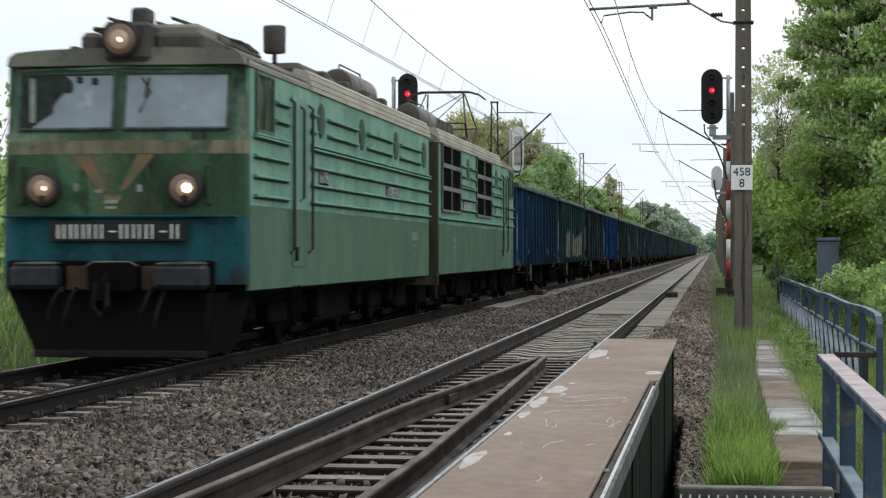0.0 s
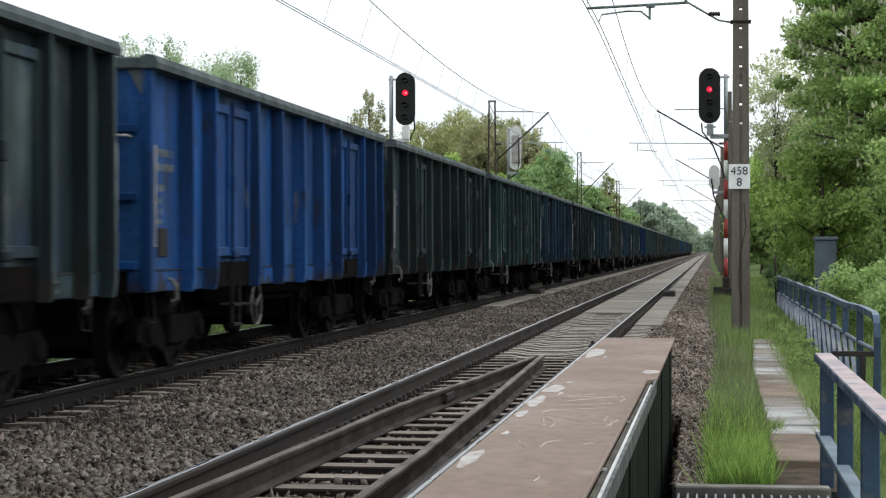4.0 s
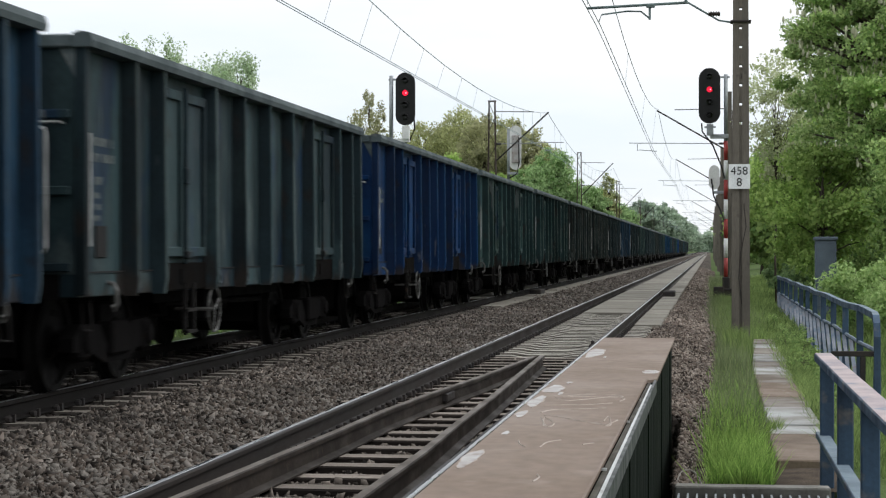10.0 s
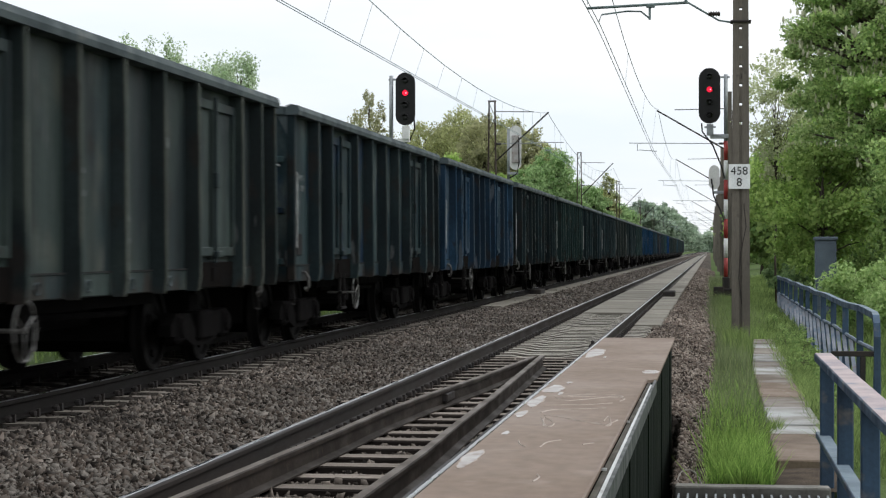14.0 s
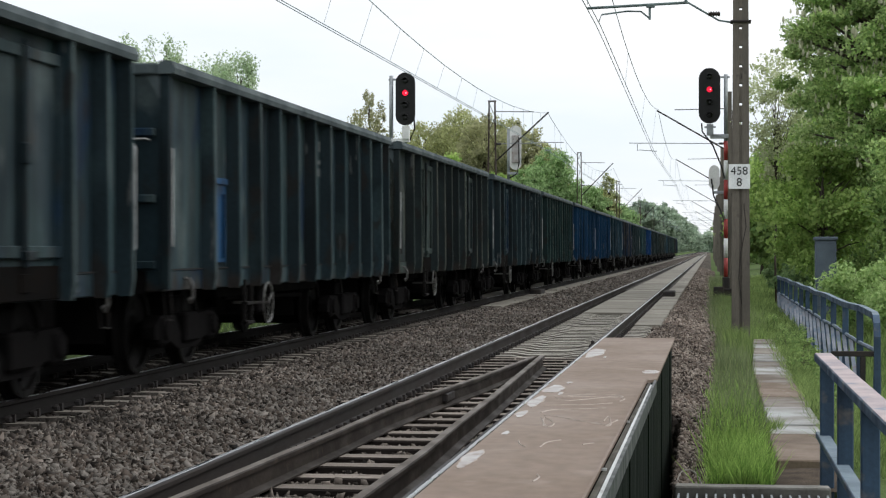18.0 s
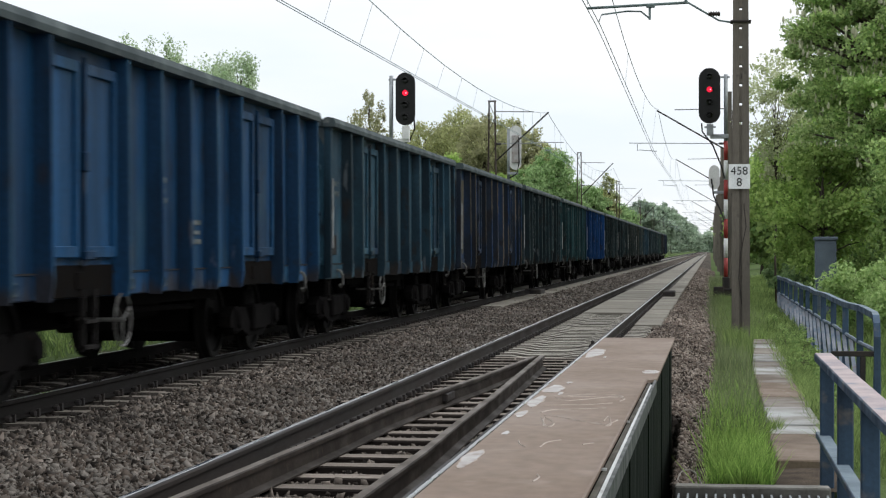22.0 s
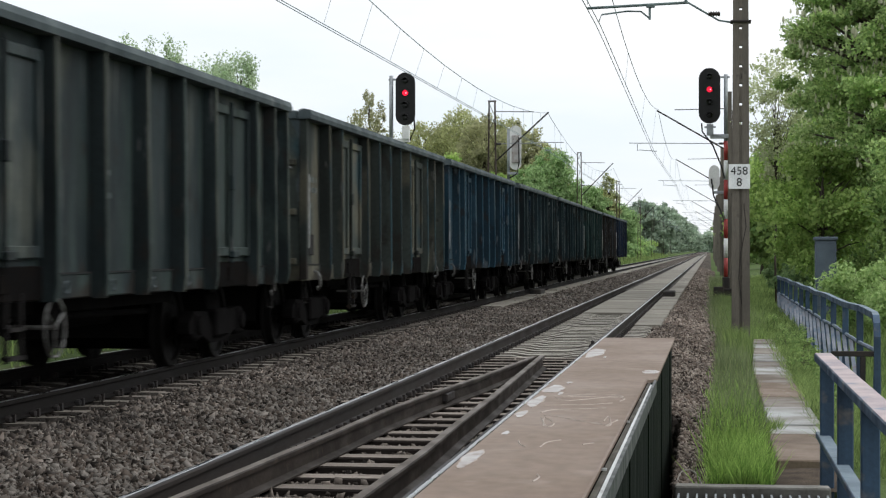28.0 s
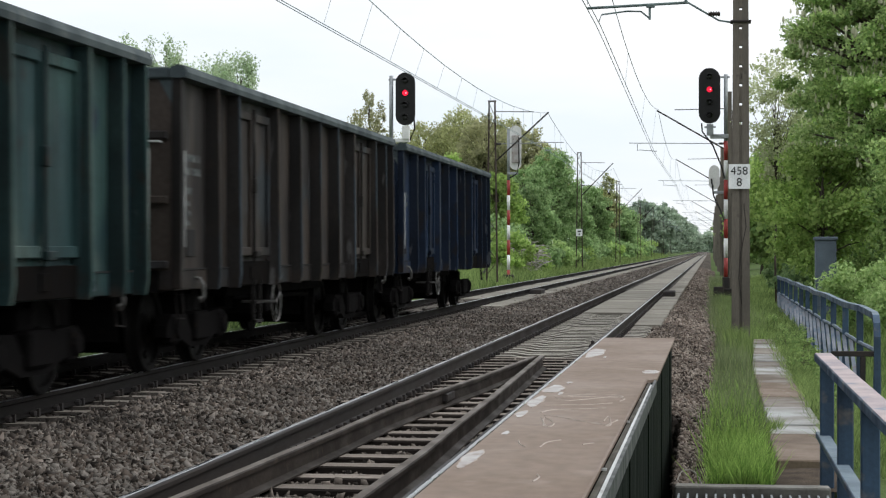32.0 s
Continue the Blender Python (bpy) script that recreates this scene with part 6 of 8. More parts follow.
part("reflector", Mesh().disc_stack("y", (0.10, -0.194, 3.695), [(-0.006, 0.03), (0.0, 0.11)], 18), M["lamp_glow"], lamp_box, "", True)
part("filament", Mesh().disc_stack("y", (0.11, -0.206, 3.69), [(-0.008, 0.015), (0.0, 0.026)], 14), M["lamp_hot"], lamp_box)
for x0, x1, y0, y1, z0, z1 in ((-0.42, -0.20, 0.02, 0.7, 3.55, 3.80), (0.40, 0.98, 0.12, 1.2, 3.55, 3.80), (-0.62, -0.46, 0.1, 0.4, 3.55, 3.66)):
    part("roof_box", Mesh().box(x0, x1, y0, y1, z0, z1, 0.05), M["roof_dark"], loco, "sooty roof box")
# buffer beam and pilot
part("buffer_beam", Mesh().box(-1.24, 1.16, -0.10, 0.3, 0.86, 1.22, 0.02), M["under"], loco, "black buffer beam")
for x0, x1 in ((-1.12, -0.58), (0.53, 1.13)):
    part("buffer", Mesh().box(x0, x1, -0.36, -0.10, 0.90, 1.18, 0.05), M["rubber"], loco, "dark blue-grey buffer block")
    part("buffer_cap", Mesh().prism(smooth([(x0 + 0.03, 1.185), (x0 + 0.12, 1.205), (x1 - 0.12, 1.21), (x1 - 0.03, 1.19)], 3) + [(x1 - 0.03, 1.182), (x0 + 0.03, 1.180)], "y", -0.34, -0.12), M["handrail"], loco, "pale worn top edge")
for x0, x1 in ((-0.53, -0.24), (0.34, 0.51)):
    part("beam_panel", Mesh().box(x0, x1, -0.125, -0.10, 0.89, 1.16, 0.006), M["beam_rust"], loco, "brown panel")
coupler = part("coupler", Mesh().prism([(-0.23, 0.92), (-0.19, 0.88), (0.28, 0.88), (0.33, 0.92), (0.34, 1.15), (0.26, 1.20), (-0.18, 1.20), (-0.24, 1.15)], "y", -0.30, -0.09).tube([(0.0, -0.3, 1.05), (0.02, -0.52, 0.98), (0.0, -0.55, 0.80), (-0.05, -0.42, 0.72)], 0.045, 8), M["under"], loco, "black coupler")
part("coupler_edge", Mesh().tube([(-0.24, -0.29, 1.16), (-0.17, -0.30, 1.205), (0.26, -0.30, 1.205), (0.34, -0.29, 1.16)], 0.012, 5), M["handrail"], coupler, "pale worn edge")
part("screw_link", Mesh().tube([(-0.06, -0.5, 0.98), (-0.08, -0.55, 0.72), (0.0, -0.55, 0.62), (0.08, -0.55, 0.72), (0.06, -0.5, 0.98)], 0.025, 6), M["w_sill"], coupler, "rusty steel link")
for x, zl in ((-0.60, 0.55), (-0.42, 0.50), (0.46, 0.52), (0.62, 0.46)):
    hose = part("brake_hose", Mesh().tube(smooth([(x, -0.14, 0.92), (x + 0.02, -0.30, 0.86), (x - 0.04, -0.38, zl + 0.14), (x - 0.07, -0.34, zl)], 3), 0.018, 6), M["w_sill"], loco, "worn brake hose")
    part("hose_tap", Mesh().box(x - 0.03, x + 0.03, -0.17, -0.11, 0.86, 0.93, 0.01), M["beam_rust"], hose)
pil = Mesh().add([(-1.22, -0.08, 0.86), (1.32, -0.08, 0.86), (1.10, -0.25, 0.16), (-0.84, -0.25, 0.16), (-1.22, 0.0, 0.86), (1.32, 0.0, 0.86), (1.10, -0.17, 0.16), (-0.84, -0.17, 0.16)],
                 [(0, 1, 2, 3), (4, 5, 6, 7), (0, 1, 5, 4), (1, 2, 6, 5), (2, 3, 7, 6), (3, 0, 4, 7)])
part("pilot", pil, M["under"], loco, "black snow plough")
part("pilot_lip", Mesh().box(-0.86, 1.12, -0.29, -0.24, 0.14, 0.22, 0.01), M["w_sill"], loco, "rusty lower edge")
for s in (1,):
    part("side_plough", Mesh().add([(s * 1.12, -0.25, 0.16), (s * 1.12, -0.2, 0.86), (s * 1.45, 0.55, 0.86), (s * 1.30, 0.35, 0.22), (s * 1.08, -0.25, 0.16), (s * 1.08, -0.2, 0.86), (s * 1.41, 0.57, 0.86), (s * 1.26, 0.37, 0.22)],
                                   [(0, 1, 2, 3), (4, 5, 6, 7), (0, 1, 5, 4), (1, 2, 6, 5), (2, 3, 7, 6), (3, 0, 4, 7)]), M["under"], loco)

# sides
RZ = (3.10, 2.885, 2.67, 2.64, 2.42, 2.19, 1.965)


def porthole(y):
    p = part("porthole", Mesh().prism([(y + 0.23 * math.cos(a), 3.05 + 0.235 * math.sin(a)) for a in [2 * math.pi * k / 24 for k in range(24)]], "x", LW - 0.01, LW + 0.012), M["seal"], loco, "tall oval porthole")
    part("pane", Mesh().prism([(y + 0.205 * math.cos(a), 3.05 + 0.215 * math.sin(a)) for a in [2 * math.pi * k / 24 for k in range(24)]], "x", LW + 0.013, LW + 0.018), M["porthole"], p)


def side_window(y0, y1):
    w = part("cab_window", Mesh().box(LW + 0.001, LW + 0.012, y0, y1, 2.72, 3.34), M["side_glass"], loco, "dark cab side window, half open")
    part("frame", Mesh().box(LW + 0.012, LW + 0.03, y0 - 0.05, y0, 2.68, 3.38).box(LW + 0.012, LW + 0.03, y1, y1 + 0.05, 2.68, 3.38).box(LW + 0.012, LW + 0.03, y0, y1, 3.34, 3.38).box(LW + 0.012, LW + 0.035, y0, y1, 2.67, 2.72).box(LW + 0.012, LW + 0.025, (y0 + y1) / 2 - 0.02, (y0 + y1) / 2 + 0.02, 2.72, 3.34), M["loco_green"], w)


def cab_door(y0, y1):
    d = part("cab_door", Mesh().box(LW + 0.001, LW + 0.012, y0 + 0.12, y1 - 0.12, LP + 0.002, 3.25, 0.004), M["loco_mint"], loco, "narrow cab door in the side")
    part("lower_panel", Mesh().box(LW + 0.001, LW + 0.012, y0 + 0.12, y1 - 0.12, LB + 0.25, LP - 0.002, 0.004), M["loco_green"], d)
    for y, z0, z1 in ((y0, 1.30, 3.20), (y1, 1.30, 3.20), (y0 + 0.55, 1.95, 3.15)):
        part("handrail", Mesh().tube([(LW, y, z1), (LW + 0.06, y, z1 - 0.05), (LW + 0.06, y, z0 + 0.05), (LW, y, z0)], 0.020, 6), M["dark_iron"], d)
    part("step_hole", Mesh().box(LW + 0.012, LW + 0.02, y0 + 0.22, y0 + 0.42, 1.20, 1.38), M["grille"], d, "dark foot hole")
    part("step", Mesh().box(LW - 0.1, LW + 0.04, y0 + 0.2, y0 + 0.5, 0.40, 0.43).box(LW - 0.05, LW + 0.02, y0 + 0.2, y0 + 0.23, 0.40, 0.90).box(LW - 0.05, LW + 0.02, y0 + 0.47, y0 + 0.5, 0.40, 0.90), M["under"], d)


side_window(0.42, 1.22)
cab_door(2.22, 3.30)
for y in (4.1, 7.1, 10.2, 13.3):
    porthole(y)
ribs(1.40, 2.10, RZ[:2])
ribs(0.30, 2.10, RZ[2:])
ribs(3.42, SEC - 0.02, (2.70, 2.655, 2.42, 2.19, 1.965))
for a, b in ((3.4, 3.75), (4.5, 6.7), (7.5, 9.8), (10.6, 12.9)):
    ribs(a, b, (3.10, 2.885))


def bars_plate(y, z, count, step, hgt, name, label):
    m = Mesh()
    for k in range(count):
        q = y + k * step
        m.box(LW + 0.014, LW + 0.024, q, q + step * 0.13, z, z + hgt).box(LW + 0.014, LW + 0.024, q + step * 0.45, q + step * 0.58, z, z + hgt * (1 if k % 3 else 0.5)).box(LW + 0.014, LW + 0.024, q + step * 0.14, q + step * 0.44, z + hgt * (0.84 if k % 2 else 0.42), z + hgt * (1.0 if k % 2 else 0.56))
    part(name, m, M["white_rail"], loco, label)
    part("plate_backing", Mesh().box(LW + 0.002, LW + 0.012, y - 0.03, y + count * step, z - 0.03, z + hgt + 0.03), M["grille"], loco)


bars_plate(3.98, 2.23, 3, 0.19, 0.16, "side_characters", "pale raised characters")
bars_plate(9.3, 2.21, 10, 0.115, 0.15, "side_characters", "pale raised characters on a dark plate")
for y, z, w, h in ((11.9, 1.52, 0.75, 0.12), (12.1, 1.40, 0.4, 0.06), (12.2, 1.25, 0.3, 0.09), (6.1, 0.97, 0.12, 0.10), (8.6, 0.96, 0.12, 0.09), (17.2, 1.52, 0.6, 0.10), (17.4, 1.35, 0.3, 0.12), (B0 + 5.2, 0.96, 0.1, 0.08), (B0 + 13.0, 1.45, 0.32, 0.16)):
    rows = Mesh()
    for q in range(3 if h > 0.1 else 2):
        for i in range(int(w / 0.05)):
            if (i * 7 + q * 3) % 5:
                rows.box(LW + 0.002, LW + 0.005, y + 0.05 * i, y + 0.05 * i + 0.032, z + q * h / 2.4, z + q * h / 2.4 + h * 0.28)
    tagged(part("marking", rows, M["mark"], loco, "faded white rows of small marking"), kind="stuff")
# second half: louvres, portholes, door
for y0, y1 in ((B0 + 0.32, B0 + 2.98), (B0 + 5.78, B0 + 8.60)):
    g = part("louvre", Mesh().box(LW + 0.002, LW + 0.012, y0, y1, 2.10, 3.40), M["grille"], loco, "large black louvre in a pale frame")
    fr = Mesh()
    for z in (2.08, 2.50, 2.94, 3.36):
        fr.box(LW + 0.012, LW + 0.045, y0 - 0.05, y1 + 0.05, z, z + (0.085 if z > 2.1 and z < 3.3 else 0.05), 0.006)
    for y in (y0 - 0.05, (y0 + y1) / 2 - 0.025, y1):
        fr.box(LW + 0.012, LW + 0.04, y, y + 0.05, 2.08, 3.40)
    part("frame", fr, M["grille_frame"], g)
    sl = Mesh()
    for k in range(38):
        z = 2.14 + k * 0.033
        sl.box(LW + 0.012, LW + 0.02, y0, y1, z, z + 0.008)
    part("slats", sl, M["grille"], g)
porthole(B0 + 4.35)
porthole(B0 + 9.8)
ribs(B0 + 3.1, B0 + 3.95, (3.10, 2.885)), ribs(B0 + 4.75, B0 + 5.68, (3.10, 2.885)), ribs(B0 + 8.75, B0 + 9.4, (3.10, 2.885)), ribs(B0 + 10.2, B0 + 11.0, (3.10, 2.885))
ribs(B0 + 3.1, B0 + 5.68, (2.70, 2.655, 2.42, 2.19)), ribs(B0 + 8.75, B0 + 11.0, (2.70, 2.655, 2.42, 2.19)), ribs(B0 + 0.02, B0 + 11.0, (1.965,))
ribs(B0 + 12.0, B0 + 13.7, (2.42, 2.19, 1.965))
bars_plate(B0 + 3.6, 2.20, 10, 0.13, 0.16, "side_characters", "pale raised characters")
bars_plate(B0 + 9.5, 2.20, 3, 0.17, 0.16, "side_characters", "pale raised characters")
cab_door(B0 + 10.95, B0 + 12.0)
side_window(B0 + 12.72, B0 + 13.5)
# stepped cream cornice under the roof edge
CORNICE = [(1.44, 3.40), (1.545, 3.40), (1.55, 3.455), (1.525, 3.465), (1.528, 3.535), (1.505, 3.545), (1.505, 3.615), (1.485, 3.625), (1.47, 3.67), (1.30, 3.70), (1.25, 3.60)]
for y0, y1 in ((3.45, SEC + 0.055), (B0 - 0.055, B0 + 10.9)):
    part("cornice", Mesh().prism(CORNICE, "y", y0, y1), M["cornice"], loco, "stepped cornice in grimy cream paint")
    for z, x in ((3.462, 1.54), (3.542, 1.52), (3.622, 1.497)):
        part("cornice_seam", Mesh().box(x - 0.02, x + 0.004, y0 + 0.01, y1 - 0.01, z - 0.004, z + 0.004), M["shade_seam"], loco)
# ends between the halves
part("end_wall", Mesh().box(-LL + 0.01, LW - 0.01, SEC - 0.02, SEC + 0.05, LB, LT), M["gangway"], loco, "rusty brown inner end wall")
part("end_wall", Mesh().box(-LL + 0.01, LW - 0.01, B0 - 0.05, B0 + 0.02, LB - 0.2, LT + 0.1), M["gangway"], loco, "rusty brown inner end wall")
part("gangway", Mesh().box(-0.5, 0.5, SEC + 0.05, B0 - 0.05, 1.1, 3.1, 0.04), M["black_paint"], loco, "black gangway bellows")
part("cable_link", Mesh().tube([(1.2, SEC, 2.0), (1.25, SEC + 0.6, 1.8), (1.2, B0, 2.0)], 0.04, 6).box(1.1, 1.3, B0 - 0.2, B0 - 0.05, 2.1, 2.4, 0.02), M["gangway"], loco)
part("end_handrail", Mesh().tube([(1.5, B0 + 0.06, 0.9), (1.5, B0 - 0.25, 0.85), (1.5, B0 - 0.25, 0.45), (1.3, B0 - 0.25, 0.42)], 0.02, 6), M["dark_iron"], loco)
# roof equipment
for ty in (9.75, B0 + 1.85):
    tank = part("roof_tank", Mesh().disc_stack("y", (0.62, ty, 4.03), [(0.0, 0.10), (0.03, 0.24), (0.08, 0.27), (2.3, 0.27), (2.35, 0.24), (2.38, 0.1)], 20), M["tank"], loco, "grey roof air tank with dark end", True)
    part("tank_end", Mesh().disc_stack("y", (0.62, ty - 0.03, 4.03), [(-0.01, 0.05), (0.0, 0.235), (0.04, 0.26)], 20), M["roof_dark"], tank, "", True)
    part("tank_rail", Mesh().tube([(0.62, ty + 0.2, 4.28), (0.62, ty + 0.25, 4.38), (0.62, ty + 2.1, 4.38), (0.62, ty + 2.2, 4.28)], 0.014, 5), M["roof_dark"], tank)
    for y in (ty + 0.2, ty + 1.05, ty + 1.95):
        part("saddle", Mesh().box(0.40, 0.84, y, y + 0.12, 3.60, 3.92, 0.01), M["roof_dark"], tank)
part("rail_wire", Mesh().tube([(0.5, SEC - 4.3, 4.02), (0.5, SEC - 2.6, 4.05), (0.5, SEC - 2.2, 4.20), (0.55, SEC - 0.2, 4.25)], 0.02, 5), M["roof_dark"], loco)
for k, (x0, x1, y0, y1, z1) in enumerate(((0.3, 1.1, 4.9, 7.4, 3.92), (-0.9, 0.2, 5.2, 8.2, 3.98), (0.5, 1.15, 8.2, 9.6, 3.86), (-0.7, 0.9, 9.9, 11.2, 3.95), (-0.8, 0.5, 2.1, 3.0, 3.85),
                                          (0.2, 1.1, B0 + 0.3, B0 + 1.5, 3.84), (-0.9, 0.0, B0 + 0.8, B0 + 4.0, 3.9), (0.5, 1.1, B0 + 4.5, B0 + 5.9, 3.86))):
    part("roof_equipment", Mesh().box(x0, x1, y0, y1, 3.60, z1, 0.08), M["tank"] if k == 2 else M["roof_dark"], loco, "sooty roof equipment box")
part("resistor_hood", Mesh().prism([(B0 + 5.9, 3.6), (B0 + 6.2, 4.34), (B0 + 9.5, 4.34), (B0 + 10.1, 3.6)], "x", -0.5, 0.5), M["roof_dark"], loco, "long sooty roof hood with sloping ends")
for k in range(5):
    part("hood_rib", Mesh().box(0.50, 0.53, B0 + 6.4 + 0.72 * k, B0 + 6.46 + 0.72 * k, 3.62, 4.33), M["tank"], loco)
for k in range(9):
    part("cable_clamp", Mesh().tube([(0.62, B0 + 6.2 + 0.42 * k, 3.62), (0.78, B0 + 6.25 + 0.42 * k, 3.92), (1.0, B0 + 6.35 + 0.42 * k, 3.86), (1.08, B0 + 6.45 + 0.42 * k, 3.62)], 0.05, 6), M["roof_dark"] if k % 2 else M["tank"], loco)
part("vent_drum", Mesh().disc_stack("z", (0.80, 4.5, 3.55), [(0, 0.09), (0.06, 0.03), (0.44, 0.03), (0.45, 0.13), (0.47, 0.15), (0.80, 0.155), (0.82, 0.14)], 18), M["roof_dark"], loco, "black round roof vent", True)
for k in range(16):
    y = 4.9 + 0.55 * k if k < 14 else B0 + 6.6 + 0.7 * (k - 14)
    part("roof_fitting", Mesh().box(0.95, 1.20, y, y + 0.34, 3.52, 3.72 + 0.09 * ((k * 7) % 3), 0.03), M["roof_dark"] if k % 3 else M["tank"], loco)
for x, z in ((0.28, 4.00), (0.46, 4.05), (0.60, 3.93), (-0.3, 4.06)):
    part("roof_conduit", Mesh().tube([(x, 0.7, z - 0.02), (x + 0.02, 2.4, z + 0.015), (x + 0.05, 4.3, z)], 0.020, 6), M["roof_dark"], loco)
part("roof_cabinet", Mesh().box(0.36, 0.94, 0.16, 0.95, 3.58, 3.90, 0.04), M["loco_roof"], loco, "soot-stained box behind the top lamp")
part("spring_drum", Mesh().disc_stack("y", (0.72, 1.6, 3.86), [(0.0, 0.05), (0.02, 0.09), (0.5, 0.09), (0.52, 0.05)], 12), M["roof_dark"], loco)
ins_me = Mesh().disc_stack("z", (0, 0, 0), [(0.035 * k, 0.05 if k % 2 else 0.09) for k in range(9)], 10).done("roof_insulator", M["insulator"])
for x in (-0.55, 0.55):
    for y in (1.9, 3.4, 4.4, 11.6, B0 + 10.4, B0 + 11.6, B0 + 7.0):
        part("roof_insulator", ins_me, None, loco).location = (x, y, 3.62)
for k in range(8):
    part("roof_insulator", ins_me, None, loco).location = (0.9, B0 + 4.6 + 0.45 * k, 3.62)


def pantograph(y, knee, top, spread, folded, kx=0.35, foot=0.5):
    p = part("pantograph", Mesh().box(-0.75, 0.75, y - 0.95, y - 0.88, 3.88, 3.94).box(-0.75, 0.75, y + 0.88, y + 0.95, 3.88, 3.94).box(-0.75, -0.69, y - 0.9, y + 0.9, 3.88, 3.94).box(0.69, 0.75, y - 0.9, y + 0.9, 3.88, 3.94), M["roof_dark"], loco, "folded pantograph" if folded else "raised pantograph")
    for sy in (-1, 1):
        part("lower_arm", Mesh().tube([(-0.6, y + sy * foot, 3.94), (-kx, y + sy * spread, knee)], 0.03, 6).tube([(0.6, y + sy * foot, 3.94), (kx, y + sy * spread, knee)], 0.03, 6).tube([(-kx, y + sy * spread, knee), (kx, y + sy * spread, knee)], 0.02, 5), M["lattice"], p)
        part("upper_arm", Mesh().tube([(-kx, y + sy * spread, knee), (-0.47, y + sy * 0.15, top)], 0.02, 6).tube([(kx, y + sy * spread, knee), (0.47, y + sy * 0.15, top)], 0.02, 6).tube([(-kx, y + sy * spread, knee), (0.47, y + sy * 0.15, top)], 0.012, 5), M["lattice"], p)
        part("collector_bow", Mesh().tube([(-1.0, y + sy * 0.15, top - 0.14), (-0.85, y + sy * 0.15, top - 0.02), (-0.6, y + sy * 0.15, top + 0.05), (0.6, y + sy * 0.15, top + 0.05), (0.85, y + sy * 0.15, top - 0.02), (1.0, y + sy * 0.15, top - 0.14)], 0.022, 6), M["lattice"], p)


pantograph(2.6, 3.93, 3.95, 1.8, True, 0.5)
pantograph(B0 + 11.9, 4.47, 5.28, 1.15, False, 0.65, 0.3)


def wheelset(r, material):
    m = Mesh()
    m.tube([(-0.9, 0, 0), (0.9, 0, 0)], 0.075, 10)
    for s in (-1, 1):
        rings = [(s * 0.685, r + 0.028), (s * 0.715, r + 0.028), (s * 0.73, r), (s * 0.82, r - 0.01), (s * 0.82, r - 0.07), (s * 0.78, r - 0.08), (s * 0.76, r * 0.35), (s * 0.80, r * 0.30), (s * 0.82, 0.10)]
        m.disc_stack("x", (0, 0, 0), rings, 24)
        for k in range(3):
            a = 2 * math.pi * k / 3
            m.box(s * 0.765, s * 0.80, 0.6 * r * math.cos(a) - 0.03, 0.6 * r * math.cos(a) + 0.03, 0.6 * r * math.sin(a) - 0.03, 0.6 * r * math.sin(a) + 0.03)
    return m.done("wheelset", material)


LOCO_R, WAGON_R = 0.60, 0.46
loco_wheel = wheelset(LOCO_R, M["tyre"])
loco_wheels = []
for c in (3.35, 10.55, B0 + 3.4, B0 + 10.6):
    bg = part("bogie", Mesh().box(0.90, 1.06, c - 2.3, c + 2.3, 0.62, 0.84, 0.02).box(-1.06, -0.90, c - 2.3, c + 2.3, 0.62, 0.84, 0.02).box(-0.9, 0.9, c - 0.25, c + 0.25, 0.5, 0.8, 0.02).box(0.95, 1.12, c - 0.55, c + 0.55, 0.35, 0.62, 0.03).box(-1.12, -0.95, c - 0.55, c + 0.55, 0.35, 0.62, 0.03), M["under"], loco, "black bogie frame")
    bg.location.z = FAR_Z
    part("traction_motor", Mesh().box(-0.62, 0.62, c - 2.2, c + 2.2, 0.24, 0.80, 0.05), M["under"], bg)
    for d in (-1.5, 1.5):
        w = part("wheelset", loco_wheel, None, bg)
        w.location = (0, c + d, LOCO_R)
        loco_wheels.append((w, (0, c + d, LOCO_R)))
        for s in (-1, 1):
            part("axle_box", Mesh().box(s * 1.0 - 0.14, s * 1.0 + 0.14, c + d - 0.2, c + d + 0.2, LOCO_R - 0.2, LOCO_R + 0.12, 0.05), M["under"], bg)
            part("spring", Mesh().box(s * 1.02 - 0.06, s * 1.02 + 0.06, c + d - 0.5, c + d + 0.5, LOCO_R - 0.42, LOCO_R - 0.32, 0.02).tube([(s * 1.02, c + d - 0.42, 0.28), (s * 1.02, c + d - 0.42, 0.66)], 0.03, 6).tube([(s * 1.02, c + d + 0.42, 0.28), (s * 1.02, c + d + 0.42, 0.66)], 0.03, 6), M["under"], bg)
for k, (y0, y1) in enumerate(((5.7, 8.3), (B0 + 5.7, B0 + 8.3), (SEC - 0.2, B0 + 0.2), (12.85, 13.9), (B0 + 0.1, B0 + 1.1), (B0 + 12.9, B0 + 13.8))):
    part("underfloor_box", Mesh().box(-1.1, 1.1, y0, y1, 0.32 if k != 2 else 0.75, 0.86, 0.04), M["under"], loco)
part("equipment_box", Mesh().box(1.0, 1.30, 5.0, 5.45, 0.42, 0.86, 0.03), M["under"], loco, "sooty equipment box")

